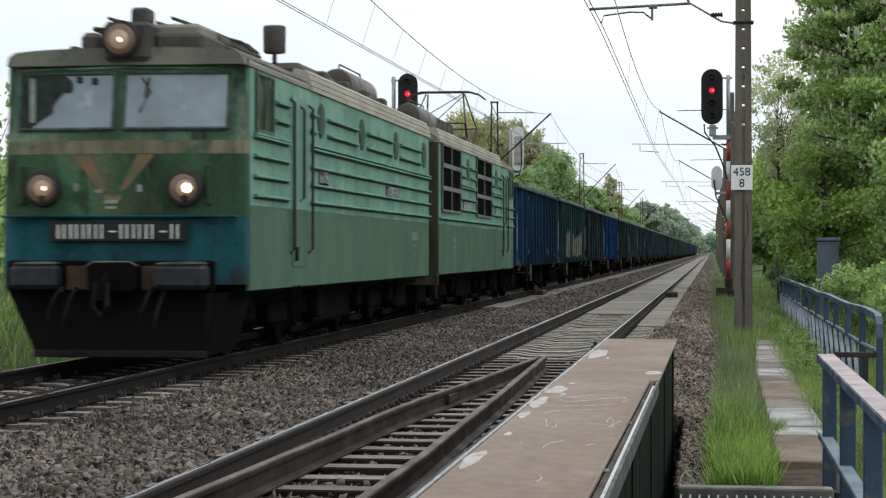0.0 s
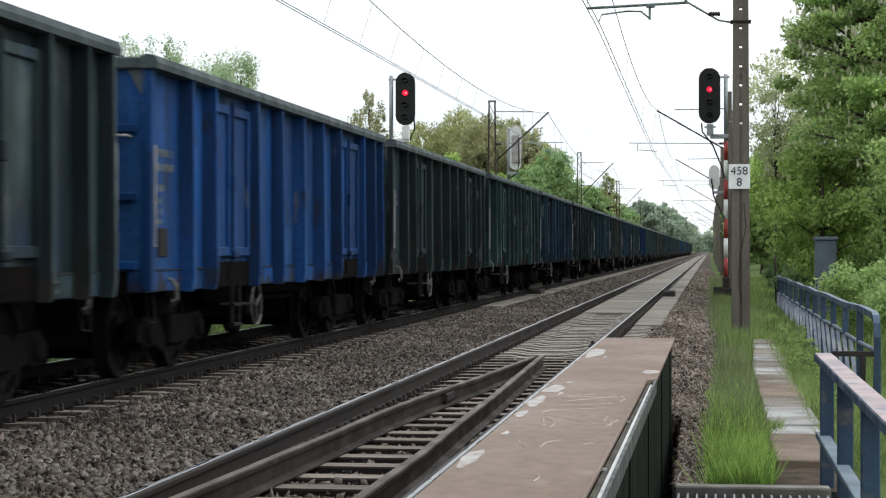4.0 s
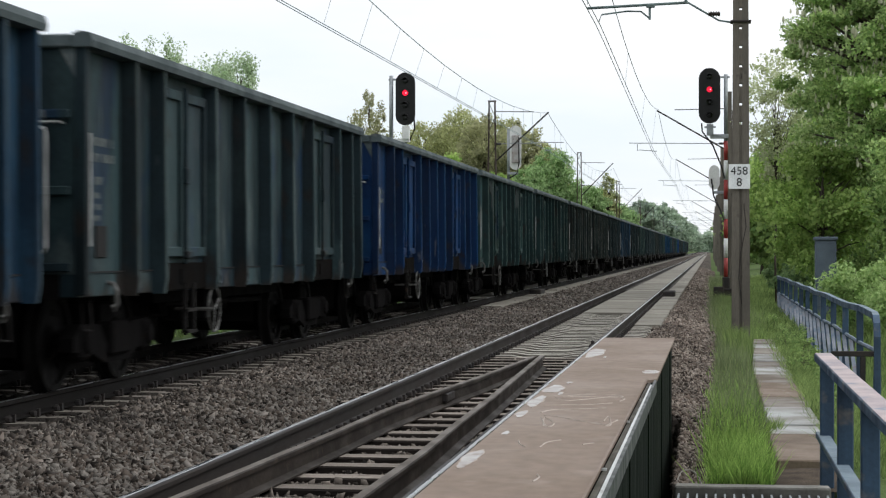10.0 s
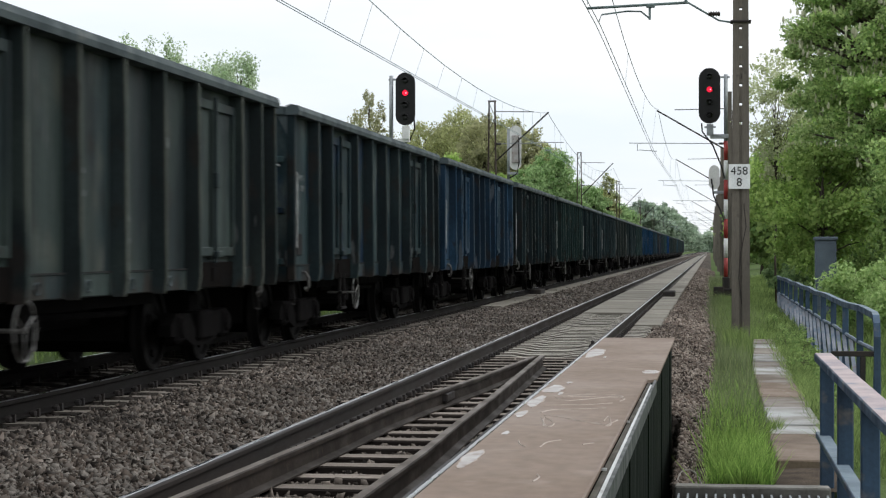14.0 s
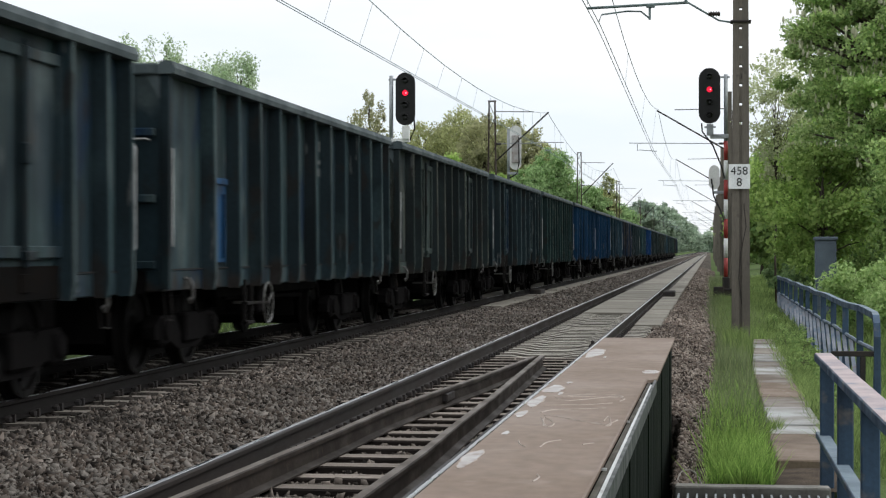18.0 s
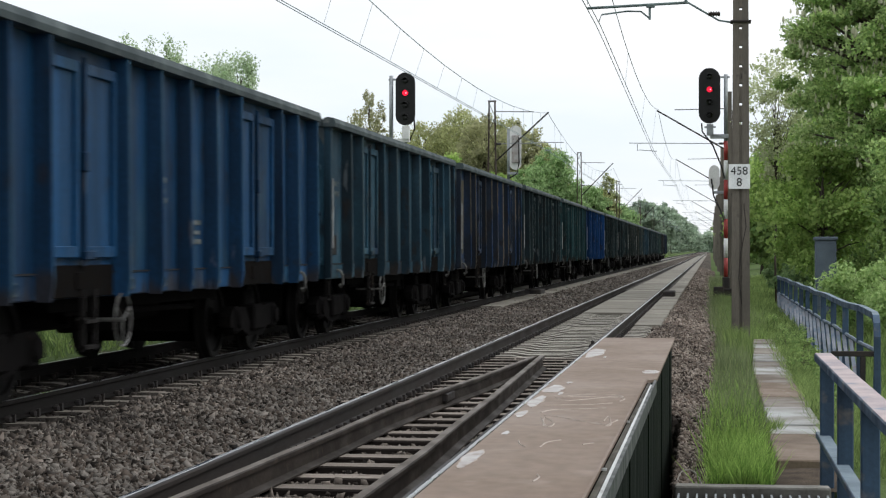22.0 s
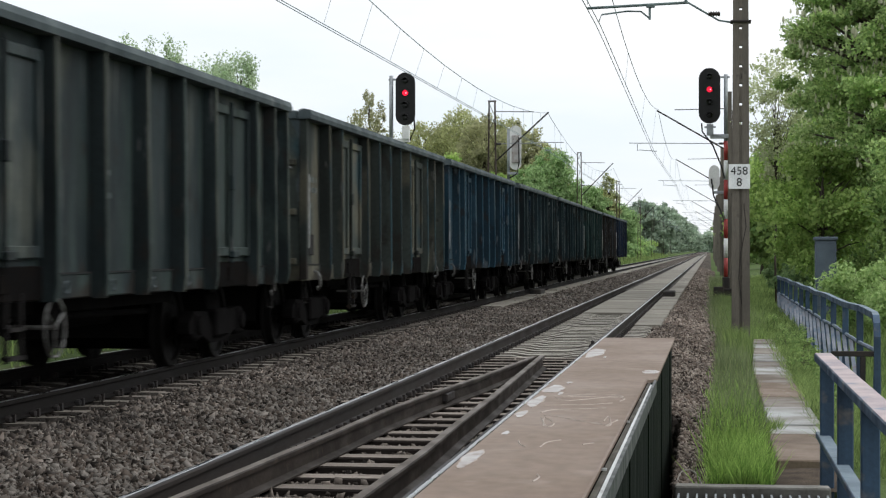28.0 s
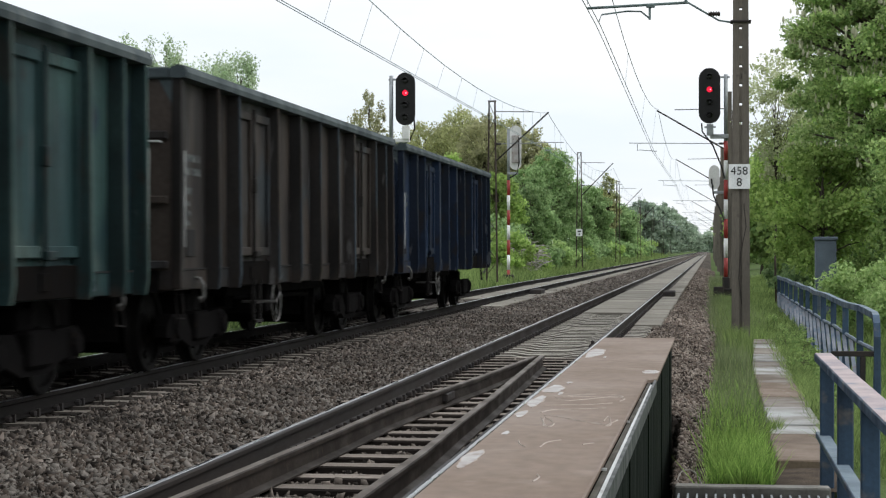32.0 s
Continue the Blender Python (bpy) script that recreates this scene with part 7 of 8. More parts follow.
# ---- wagons ----
WL, WF = 12.80, 1.345
TYPE_A = [1.30, 2.22, 4.28, 5.35, 6.40, 7.45, 8.52, 10.58, 11.50]
DOORS_A = [(2.22, 4.28), (8.52, 10.58)]
TYPE_C = [1.30, 2.22, 4.17, 5.45, 6.72, 7.98, 9.22, 11.08, 12.02]
DOORS_C = [(2.22, 4.17), (9.22, 11.08)]
TYPE_B = [1.55, 2.62, 3.66, 4.70, 5.74, 6.80, 7.86, 8.92, 9.98, 11.02, 12.02]
stan_m = Mesh()
stan_m.add([(0, -0.05, 1.02), (0, 0.05, 1.02), (0.158, 0.016, 1.02), (0.158, -0.016, 1.02), (0, -0.05, 3.02), (0, 0.05, 3.02), (0.138, 0.016, 3.02), (0.138, -0.016, 3.02), (0.03, -0.05, 0.87), (0.03, 0.05, 0.87), (0.135, 0.014, 0.87), (0.135, -0.014, 0.87)],
           [(0, 1, 5, 4), (1, 2, 6, 5), (2, 3, 7, 6), (3, 0, 4, 7), (4, 5, 6, 7), (0, 1, 9, 8), (1, 2, 10, 9), (2, 3, 11, 10), (3, 0, 8, 11), (8, 9, 10, 11)])
stan_m.add([(0.152, -0.020, 1.02), (0.152, 0.020, 1.02), (0.168, 0.020, 1.02), (0.168, -0.018, 1.02), (0.132, -0.020, 3.02), (0.132, 0.020, 3.02), (0.148, 0.020, 3.02), (0.148, -0.018, 3.02), (0.130, -0.018, 0.87), (0.130, 0.018, 0.87), (0.145, 0.018, 0.87), (0.145, -0.016, 0.87)],
           [(1, 2, 6, 5), (2, 3, 7, 6), (3, 0, 4, 7), (4, 5, 6, 7), (1, 2, 10, 9), (2, 3, 11, 10), (3, 0, 8, 11), (8, 9, 10, 11), (0, 1, 5, 4), (0, 1, 9, 8)])
stan_me = stan_m.done("stanchion", M["w_dark"])
stan_me.materials.append(M["w_dark"])
for q in range(10, 20):
    stan_me.polygons[q].material_index = 1
leaf_w = 0.87
leaf_mesh = Mesh().box(0.012, 0.025, 0, leaf_w, 1.22, 2.88)
for q in ((0, 0.085, 1.22, 2.88), (leaf_w - 0.085, leaf_w, 1.22, 2.88), (0.085, leaf_w - 0.085, 1.22, 1.32), (0.085, leaf_w - 0.085, 2.78, 2.88)):
    leaf_mesh.box(0.026, 0.062, q[0], q[1], q[2], q[3], 0.008)
leaf_me = leaf_mesh.done("door_leaf", M["w_dark"])
bar_me = Mesh().tube([(0.075, 0, 1.15), (0.075, 0, 2.92)], 0.022, 6).box(0.05, 0.11, -0.05, 0.05, 1.95, 2.12, 0.01).box(0.05, 0.12, -0.04, 0.16, 1.2, 1.28, 0.01).done("lock_bar", M["w_grime"])
hatch_mesh = Mesh().box(0.012, 0.03, 0, 0.78, 1.15, 2.05, 0.006).box(0.03, 0.055, 0, 0.78, 2.0, 2.07, 0.008).box(0.03, 0.06, 0.1, 0.14, 1.2, 1.9).box(0.03, 0.06, 0.62, 0.66, 1.2, 1.9)
hatch_me = hatch_mesh.done("hatch", M["w_dark"])
rail_me = Mesh().tube([(-0.06, 0.02, 1.30), (0.05, -0.06, 1.32), (0.05, -0.06, 2.28), (-0.06, 0.02, 2.30)], 0.010, 6).done("corner_handrail", M["white_rail"])
erail_me = Mesh().tube([(-0.10, -0.02, 1.26), (-0.02, -0.17, 1.28), (0, -0.19, 1.30), (0, -0.19, 2.28), (-0.02, -0.17, 2.31), (-0.10, -0.02, 2.33)], 0.013, 6).done("end_handrail", M["white_rail"])
ebar_me = Mesh().tube([(-0.30, 0.02, 2.36), (-0.30, -0.10, 2.37), (0.16, -0.10, 2.37), (0.16, 0.02, 2.36)], 0.011, 6).done("end_bar", M["white_rail"])
step_me = Mesh().tube([(0.0, -0.10, 0.92), (0.03, -0.10, 0.60), (0.03, 0.14, 0.58), (0.0, 0.14, 0.92)], 0.013, 6).done("step", M["w_sill"])
hook_me = Mesh().tube([(0, 0, 1.00), (0.05, 0, 0.99), (0.085, 0, 0.93), (0.085, 0.02, 0.80), (0.05, 0.06, 0.755), (0.03, 0.09, 0.79)], 0.021, 6).done("rope_hook", M["handrail"])
ring = [(1.43, 4.3 + 0.24 * math.cos(a), 0.66 + 0.24 * math.sin(a)) for a in [2 * math.pi * k / 20 for k in range(20)]]
bw = Mesh().tube(ring, 0.012, 5, closed=True)
for k in range(3):
    a = 2 * math.pi * k / 3 + 0.5
    bw.tube([(1.43, 4.3, 0.66), (1.43, 4.3 + 0.24 * math.cos(a), 0.66 + 0.24 * math.sin(a))], 0.008, 4)
bw.tube([(1.0, 4.3, 0.66), (1.44, 4.3, 0.66)], 0.02, 6)
bwheel_me = bw.done("brake_wheel", M["handrail"])
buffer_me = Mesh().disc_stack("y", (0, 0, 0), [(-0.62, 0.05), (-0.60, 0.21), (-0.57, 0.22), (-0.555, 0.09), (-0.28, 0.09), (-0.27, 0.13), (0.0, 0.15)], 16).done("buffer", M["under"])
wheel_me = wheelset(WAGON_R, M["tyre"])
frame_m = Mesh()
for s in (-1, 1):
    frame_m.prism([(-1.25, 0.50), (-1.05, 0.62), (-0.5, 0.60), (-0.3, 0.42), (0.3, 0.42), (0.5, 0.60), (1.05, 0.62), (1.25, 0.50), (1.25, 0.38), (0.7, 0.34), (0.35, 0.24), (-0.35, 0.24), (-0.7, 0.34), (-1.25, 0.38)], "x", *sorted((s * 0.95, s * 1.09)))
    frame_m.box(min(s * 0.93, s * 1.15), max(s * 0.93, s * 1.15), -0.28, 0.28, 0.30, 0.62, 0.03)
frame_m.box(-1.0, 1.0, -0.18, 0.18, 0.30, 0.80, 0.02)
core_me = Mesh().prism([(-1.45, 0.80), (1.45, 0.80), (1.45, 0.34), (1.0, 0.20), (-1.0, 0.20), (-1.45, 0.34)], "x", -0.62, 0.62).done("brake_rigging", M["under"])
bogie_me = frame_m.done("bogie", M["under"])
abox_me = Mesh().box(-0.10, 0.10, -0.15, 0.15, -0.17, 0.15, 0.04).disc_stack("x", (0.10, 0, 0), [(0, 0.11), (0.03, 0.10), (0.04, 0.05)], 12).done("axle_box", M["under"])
wall_me = {s: Mesh().box(*sorted((s * WF, s * (WF - 0.045))), 0.03, WL - 0.03, 1.08, 3.06).done("side_wall", M["w_dark"]) for s in (-1, 1)}
end_me = Mesh().box(-1.34, 1.34, 0.0, 0.05, 1.08, 3.05).done("end_wall", M["w_dark"])
erib_me = {z: Mesh().box(-1.30, 1.30, -0.055, -0.001, z, z + 0.08, 0.01).done("end_rib", M["w_dark"]) for z in (1.10, 1.75, 2.40)}
epost_me = Mesh().box(-0.06, 0.06, -0.085, -0.001, 0.95, 2.98, 0.01).done("end_post", M["w_dark"])
corner_me = Mesh().box(-0.05, 0.05, -0.03, 0.09, 0.90, 3.05, 0.01).done("corner_post", M["w_dark"])
threshold_me = Mesh().box(1.3655, 1.385, 0.06, 1.94, 0.885, 1.16, 0.008).box(1.385, 1.40, 0.9, 1.1, 0.95, 1.1, 0.006).done("door_threshold", M["w_threshold"])
ring_me = Mesh().tube([(1.372, 0.06 * math.cos(a), 0.975 + 0.05 * math.sin(a)) for a in [2 * math.pi * k / 10 for k in range(10)]], 0.010, 4, closed=True).done("lashing_ring", M["w_rim"])
seam_me = Mesh().box(1.366, 1.378, 0.10, WL - 0.16, 1.086, 1.100).done("sill_seam", M["w_grime"])
sill_me = {s: Mesh().box(*sorted((s * 1.365, s * 1.20)), 0.0, WL, 0.88, 1.085, 0.01).done("side_sill", M["w_sill"]) for s in (-1, 1)}
rim = Mesh()
for s in (-1, 1):
    rim.prism([(s * 1.33, 3.005), (s * 1.505, 3.005), (s * 1.515, 3.06), (s * 1.49, 3.125), (s * 1.40, 3.14), (s * 1.34, 3.12)], "y", -0.07, WL + 0.07)
for y in (-0.06, WL - 0.08):
    rim.box(-1.325, 1.325, y, y + 0.14, 3.00, 3.115, 0.015)
for y in (0.0, WL):
    for s in (-1, 1):
        rim.prism([(s * 1.20, 3.02), (s * 1.36, 3.02), (s * 1.36, 2.72)], "y", y - 0.02, y + 0.02)
rim_me = rim.done("top_rim", M["w_rim"])
floor_me = Mesh().box(-1.34, 1.34, 0.05, WL - 0.05, 1.09, 1.16).done("floor", M["w_grime"])
under_m = Mesh().box(-0.20, 0.20, 0, WL, 0.80, 1.08).box(-0.28, 0.28, 3.3, WL - 3.3, 0.50, 0.80, 0.03).box(0.80, 1.0, 3.5, WL - 3.6, 0.74, 0.88).box(-1.0, -0.80, 3.5, WL - 3.6, 0.74, 0.88).box(-1.2, 1.2, 0.0, 0.25, 0.86, 1.08).box(-1.2, 1.2, WL - 0.25, WL, 0.86, 1.08)
for y in (3.6, 5.2, 6.4, 7.6, 9.2):
    under_m.box(-1.2, 1.2, y - 0.05, y + 0.05, 0.88, 1.08)
for y in (-0.62, WL):
    under_m.box(-0.12, 0.12, y, y + 0.62, 0.86, 1.10, 0.02).box(0.25, 0.33, y + 0.1, y + 0.5, 0.45, 0.9, 0.03).box(-0.36, -0.28, y + 0.1, y + 0.5, 0.45, 0.9, 0.03)
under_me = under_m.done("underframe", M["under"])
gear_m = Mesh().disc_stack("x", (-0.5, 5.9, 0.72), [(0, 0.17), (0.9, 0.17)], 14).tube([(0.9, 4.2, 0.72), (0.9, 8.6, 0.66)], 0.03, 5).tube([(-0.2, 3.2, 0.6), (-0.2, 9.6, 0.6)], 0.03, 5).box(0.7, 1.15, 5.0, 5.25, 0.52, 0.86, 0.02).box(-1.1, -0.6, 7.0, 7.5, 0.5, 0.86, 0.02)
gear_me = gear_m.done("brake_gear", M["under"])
ladder_me = Mesh().box(1.36, 1.40, 3.30, 3.33, 0.42, 0.95).box(1.36, 1.40, 3.62, 3.65, 0.42, 0.95).box(1.34, 1.42, 3.30, 3.65, 0.44, 0.47).box(1.34, 1.42, 3.30, 3.65, 0.66, 0.69).done("side_step", M["w_sill"])
mark_me = Mesh().box(0.002, 0.006, 0, 0.32, 0, 0.10).box(0.002, 0.006, 0.0, 0.28, 0.16, 0.22).box(0.002, 0.006, 0.06, 0.2, 0.34, 0.48).done("markings", M["wagon_mark"])
mark2_me = Mesh().box(0.002, 0.006, 0, 0.3, 0, 0.05).box(0.002, 0.006, 0.0, 0.24, 0.10, 0.14).box(0.002, 0.006, 0.0, 0.28, 0.2, 0.25).done("markings", M["wagon_mark"])
mark3 = Mesh()
for row, (z, h, n, step) in enumerate(((2.20, 0.075, 9, 0.075), (2.06, 0.075, 10, 0.07), (1.86, 0.07, 5, 0.07), (1.74, 0.05, 4, 0.07), (1.64, 0.05, 5, 0.06), (1.54, 0.05, 4, 0.07))):
    for k in range(n):
        if (k * 5 + row) % 7:
            mark3.box(0.002, 0.005, 0.02 + k * step, 0.02 + k * step + step * 0.62, z, z + h)
mark3_me = mark3.done("markings", M["wagon_mark"])
board_me = Mesh().box(0.004, 0.02, 0, 0.30, 0, 0.28, 0.006).done("notice_panel", M["w_grime"])


def wagon(doors, colour):
    """An open bogie coal wagon. Its front end lies at y = 0, its middle at x = 0, the rail head at z = 0."""
    paint = M["w_" + colour]
    t = thing("coal_wagon", PAINT_NAME[colour] + " open coal wagon with " + (("closely ribbed sides", "one double side door", "double side doors", "wide double doors")[doors]), "freight wagon", group="train wagons")

    def add(name, me, loc=(0, 0, 0), parent=t, painted=False, rz=0, label=""):
        ob = part(name, me, None, parent, label)
        ob.matrix_basis = pose(*loc, 0, 0, rz)
        if painted:
            ob.material_slots[0].link = "OBJECT"
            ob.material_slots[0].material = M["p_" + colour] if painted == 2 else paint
            if len(ob.material_slots) > 1:
                ob.material_slots[1].link = "OBJECT"
                ob.material_slots[1].material = M["e_" + colour]
        return ob

    for s in (-1, 1):
        wall = add("side_wall", wall_me[s], painted=True)
        add("side_sill", sill_me[s], painted=True)
        for y in (TYPE_B, TYPE_A, TYPE_A, TYPE_C)[doors] + ([9.55] if doors == 1 else []) + [WL - 0.09]:
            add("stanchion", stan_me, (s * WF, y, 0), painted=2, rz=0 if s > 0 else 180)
        if doors:
            for y0, y1 in DOORS_C if doors == 3 else DOORS_A[:doors]:
                for q in (y0 + 0.08, y0 + (0.08 if doors == 3 else 0.21) + leaf_w + 0.02):
                    add("door_leaf", leaf_me, (s * WF, q if s > 0 else q + leaf_w, 0), painted=True, rz=0 if s > 0 else 180)
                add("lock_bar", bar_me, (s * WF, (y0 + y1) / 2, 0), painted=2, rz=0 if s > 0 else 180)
        else:
            add("hatch", hatch_me, (s * WF, 1.69 if s > 0 else 1.69 + 0.78, 0), painted=True, rz=0 if s > 0 else 180)
        add("corner_handrail", rail_me, (s * (WF + 0.06), 0.12, 0), rz=0 if s > 0 else 180, label="pale grab handle")
        for y in (0.35, WL - 0.4):
            add("step", step_me, (s * 1.30, y, 0), rz=0 if s > 0 else 180, label="rusty stirrup step")
        for y in (0.8, 12.1):
            add("rope_hook", hook_me, (s * 1.365, y, 0), rz=0 if s > 0 else 180)
    add("sill_seam", seam_me)
    for y0, _ in (DOORS_C if doors == 3 else DOORS_A[:doors]):
        add("door_threshold", threshold_me, (0, y0, 0), label="rusty door threshold")
    posts = (TYPE_B, TYPE_A, TYPE_A, TYPE_C)[doors]
    for y0, y1 in zip(posts, posts[1:]):
        if y1 - y0 < 1.5:
            add("lashing_ring", ring_me, (0, y0 + 0.45 * (y1 - y0), 0))
    for y, rz in ((0, 0), (WL, 180)):
        e = add("end_wall", end_me, (0, y, 0), painted=True, rz=rz)
        for z in (1.10, 1.75, 2.40):
            add("end_rib", erib_me[z], (0, 0, 0), e, painted=True)
        for x in (-0.62, 0.62):
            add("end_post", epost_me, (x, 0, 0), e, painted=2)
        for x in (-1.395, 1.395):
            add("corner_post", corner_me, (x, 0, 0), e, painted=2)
    add("end_handrail", erail_me, (1.15, 0, 0), label="pale grab handle")
    add("end_handrail", erail_me, (-1.15, WL, 0), rz=180)
    add("end_bar", ebar_me, (1.08, 0, 0), label="pale crossbar")
    add("top_rim", rim_me, label="grey rim, paled as if lit by the sky")
    add("floor", floor_me), add("underframe", under_me), add("brake_gear", gear_me)
    add("brake_wheel", bwheel_me, label="pale hand-brake wheel")
    add("side_step", ladder_me)
    for x in (-0.875, 0.875):
        add("buffer", buffer_me, (x, 0, 1.03)), add("buffer", buffer_me, (x, WL, 1.03), rz=180)
    for c in (1.95, WL - 1.95):
        b = add("bogie", bogie_me, (0, c, 0))
        add("brake_rigging", core_me, (0, 0, 0), b)
        for d in (-0.95, 0.95):
            add("wheelset", wheel_me, (0, d, WAGON_R), b)
            for s in (-1, 1):
                add("axle_box", abox_me, (s * 1.02, d, WAGON_R), b, rz=0 if s > 0 else 180)
    for me, y, z in ((mark_me, 8.25 if doors == 3 else 7.6, 2.30), (mark2_me, 5.7, 1.75), (mark2_me, 7.0, 1.35)):
        add("markings", me, (WF, y, z))
    if doors:
        add("notice_panel", board_me, (WF, 0.5, 1.22))
        tagged(add("markings", mark3_me, (WF, 0.36, 0)), kind="stuff")
    return t


COLOURS = ("blue teal slate bright dark green denim slate steel umber denim slate royal green green umber umber dark denim dark green slate "
           "slate umber slate green blue blue steel patchy slate teal bright dark dark umber olive steel slate slate green brown navy").split()
PITCH, SPEED, FIRST = 14.04, 19.015, 51.74
RIBBED, NARROW = (2, 21, 23, 26, 27), (6, 13, 14, 19, 20, 24, 28, 32, 33, 37)
# how far each wagon stands behind its even place in the train, by the slack in its couplings
SLACK = {0: 0.0, 1: -0.05, 4: -0.1, 6: -0.05, 7: 0.0, 8: -0.12, 9: -0.2, 10: -0.25, 11: -0.25, 12: 0.2, 13: -0.1, 14: -0.05, 15: 0.03, 16: -0.15, 17: -0.15, 20: -0.05, 21: -0.1, 22: -0.03, 23: 0.0, 24: 0.12, 25: -0.06, 26: -0.05, 27: 0.05, 28: -0.1, 29: 0.0, 30: -0.1, 31: 0.05, 35: 0.0, 36: 0.05, 37: -0.15, 38: 0.05, 39: -0.1, 40: -0.2, 42: -0.1}


def wagon_front(k):
    a, b = max(q for q in SLACK if q <= k), min(q for q in SLACK if q >= k)
    return FIRST + PITCH * k + SLACK[a] + (SLACK[b] - SLACK[a]) * (k - a) / max(1, b - a)


wagons, made = [], {}
for n, colour in enumerate(COLOURS, 1):
    key = (1 if n == 1 else 0 if n in RIBBED else 2 if n in NARROW else 3, colour)
    if key not in made:
        made[key] = w = wagon(*key)
    else:
        w = copy_thing(made[key], pose(FAR_C, 0, 0))
    wagons.append(w)
for ob in wagons[22].children:
    if ob.name.startswith("hatch"):
        ob.material_slots[0].material = M["w_blue"]
# spray paint on the second wagon
rnd = random.Random(21)
for k, y in enumerate((2.74, 3.78, 4.82, 6.93, 7.99, 9.05, 10.10, 11.12)):
    top, a0, a1 = (2.05 if k < 3 else 1.98) + 0.14 * rnd.random(), y + rnd.uniform(-0.08, 0.0), y + rnd.uniform(0.76, 0.86)
    arch = smooth([(a1, top - 0.15)] + [(a1 + (a0 - a1) * q, top + rnd.uniform(-0.12, 0.30)) for q in (0.15, 0.38, 0.62, 0.85)] + [(a0, top - 0.10)], 3)
    g = part("graffiti", Mesh().prism([(a0, 1.10), (a1, 1.10)] + arch, "x", WF + 0.002, WF + 0.005), M["graffiti_grey"], wagons[1], "silver spray-painted letters, unreadable")
    m = (a0 + a1) / 2
    part("outline", Mesh().tube([(WF + 0.003, p, q + 0.03) for p, q in arch], 0.05, 4), M["graffiti_black"], g)
    part("stroke", Mesh().tube([(WF + 0.004, p, q) for p, q in smooth([(m + 0.14, 1.14), (m - 0.10, 1.45), (m + 0.10, 1.75), (m - 0.06, top + 0.02)])], 0.018, 4, 0.035), M["graffiti_black"], g)
    part("stroke", Mesh().tube([(WF + 0.004, p, q) for p, q in smooth([(a0 + 0.10, 1.2), (a0 + 0.16, 1.6), (a0 + 0.05, top - 0.1)])], 0.012, 4, 0.03), M["graffiti_black"], g)
for y in (3.66, 4.70, 6.80, 7.86, 8.92, 9.98, 11.02):
    ring = [(WF + 0.118, y - 0.040), (WF + 0.170, y - 0.028), (WF + 0.173, y + 0.026), (WF + 0.118, y + 0.038)]
    z0, tops = rnd.uniform(1.04, 1.14), [rnd.uniform(1.66, 2.08) for q in range(4)]
    cover = Mesh().add([(p, q, z0) for p, q in ring] + [(p, q, h) for (p, q), h in zip(ring, tops)], [(0, 1, 2, 3), (4, 5, 6, 7), (0, 1, 5, 4), (1, 2, 6, 5), (2, 3, 7, 6), (3, 0, 4, 7)])
    part("graffiti", cover, M["graffiti_grey"], wagons[1], "silver spray paint on the stanchion")
for y, z in ((6.15, 1.42), (6.35, 1.62), (6.2, 1.85), (6.3, 2.1)):
    part("graffiti", Mesh().prism([(y + 0.14 * math.cos(a) * rnd.uniform(0.7, 1.1), z + 0.16 * math.sin(a) * rnd.uniform(0.7, 1.1)) for a in [2 * math.pi * k / 14 for k in range(14)]], "x", WF + 0.002, WF + 0.005), M["graffiti_green"], wagons[1], "lime green spray-painted blot")
# repainted panels on the thirtieth wagon
for y0, y1, z0, z1, paint in ((1.40, 2.12, 1.12, 2.96, "w_bright"), (4.30, 5.32, 1.12, 2.97, "w_royal"), (5.58, 6.60, 1.12, 2.97, "w_bright"), (8.12, 9.08, 1.50, 2.97, "w_royal"), (11.20, 11.90, 1.85, 2.97, "cream_panel"), (12.12, 12.60, 1.12, 2.20, "w_steel"), (0.12, 1.16, 1.25, 2.80, "cream_panel")):
    low = smooth([(y0 + (y1 - y0) * q / 5, z0 + rnd.uniform(-0.05, 0.09)) for q in range(6)], 2)
    part("repainted_panel", Mesh().prism(low + [(y1, z1), (y0, z1)], "x", WF + 0.001, WF + 0.0035), M[paint], wagons[29], "repainted side panel")
# flaking spray paint on the tenth wagon, a warning plate on the twenty-seventh
for y, z0, z1, w, off in ((1.98, 1.25, 2.86, 0.16, 0.003), (2.34, 1.24, 2.84, 0.07, 0.064), (2.52, 1.40, 2.45, 0.30, 0.028), (2.98, 1.22, 2.84, 0.08, 0.064), (3.34, 1.35, 2.70, 0.34, 0.028), (3.82, 1.24, 2.86, 0.08, 0.064), (4.26, 1.30, 2.88, 0.15, 0.003)):
    left = smooth([(y + rnd.uniform(-0.05, 0.05), z0 + (z1 - z0) * q / 6) for q in range(7)], 2)
    right = smooth([(y + w + rnd.uniform(-0.06, 0.06), z0 + (z1 - z0) * q / 6 + rnd.uniform(-0.05, 0.05)) for q in range(6, -1, -1)], 2)
    part("paint_patch", Mesh().prism(left + right, "x", WF + off, WF + off + 0.003), M["flaked"], wagons[9], "flaking white and black spray paint")
part("end_step", Mesh().box(0.98, 1.34, -0.17, -0.002, 1.86, 1.90, 0.008), M["w_blue"], wagons[26], "blue step plate")
part("warning_plate", Mesh().box(0.85, 1.20, -0.085, -0.08, 2.50, 2.80), M["sign_white"], wagons[26], "white warning plate")
part("warning_sign", Mesh().prism([(0.92, 2.56), (1.13, 2.56), (1.025, 2.74)], "y", -0.088, -0.086), M["sign_yellow"], wagons[26], "yellow triangle with a dark mark")
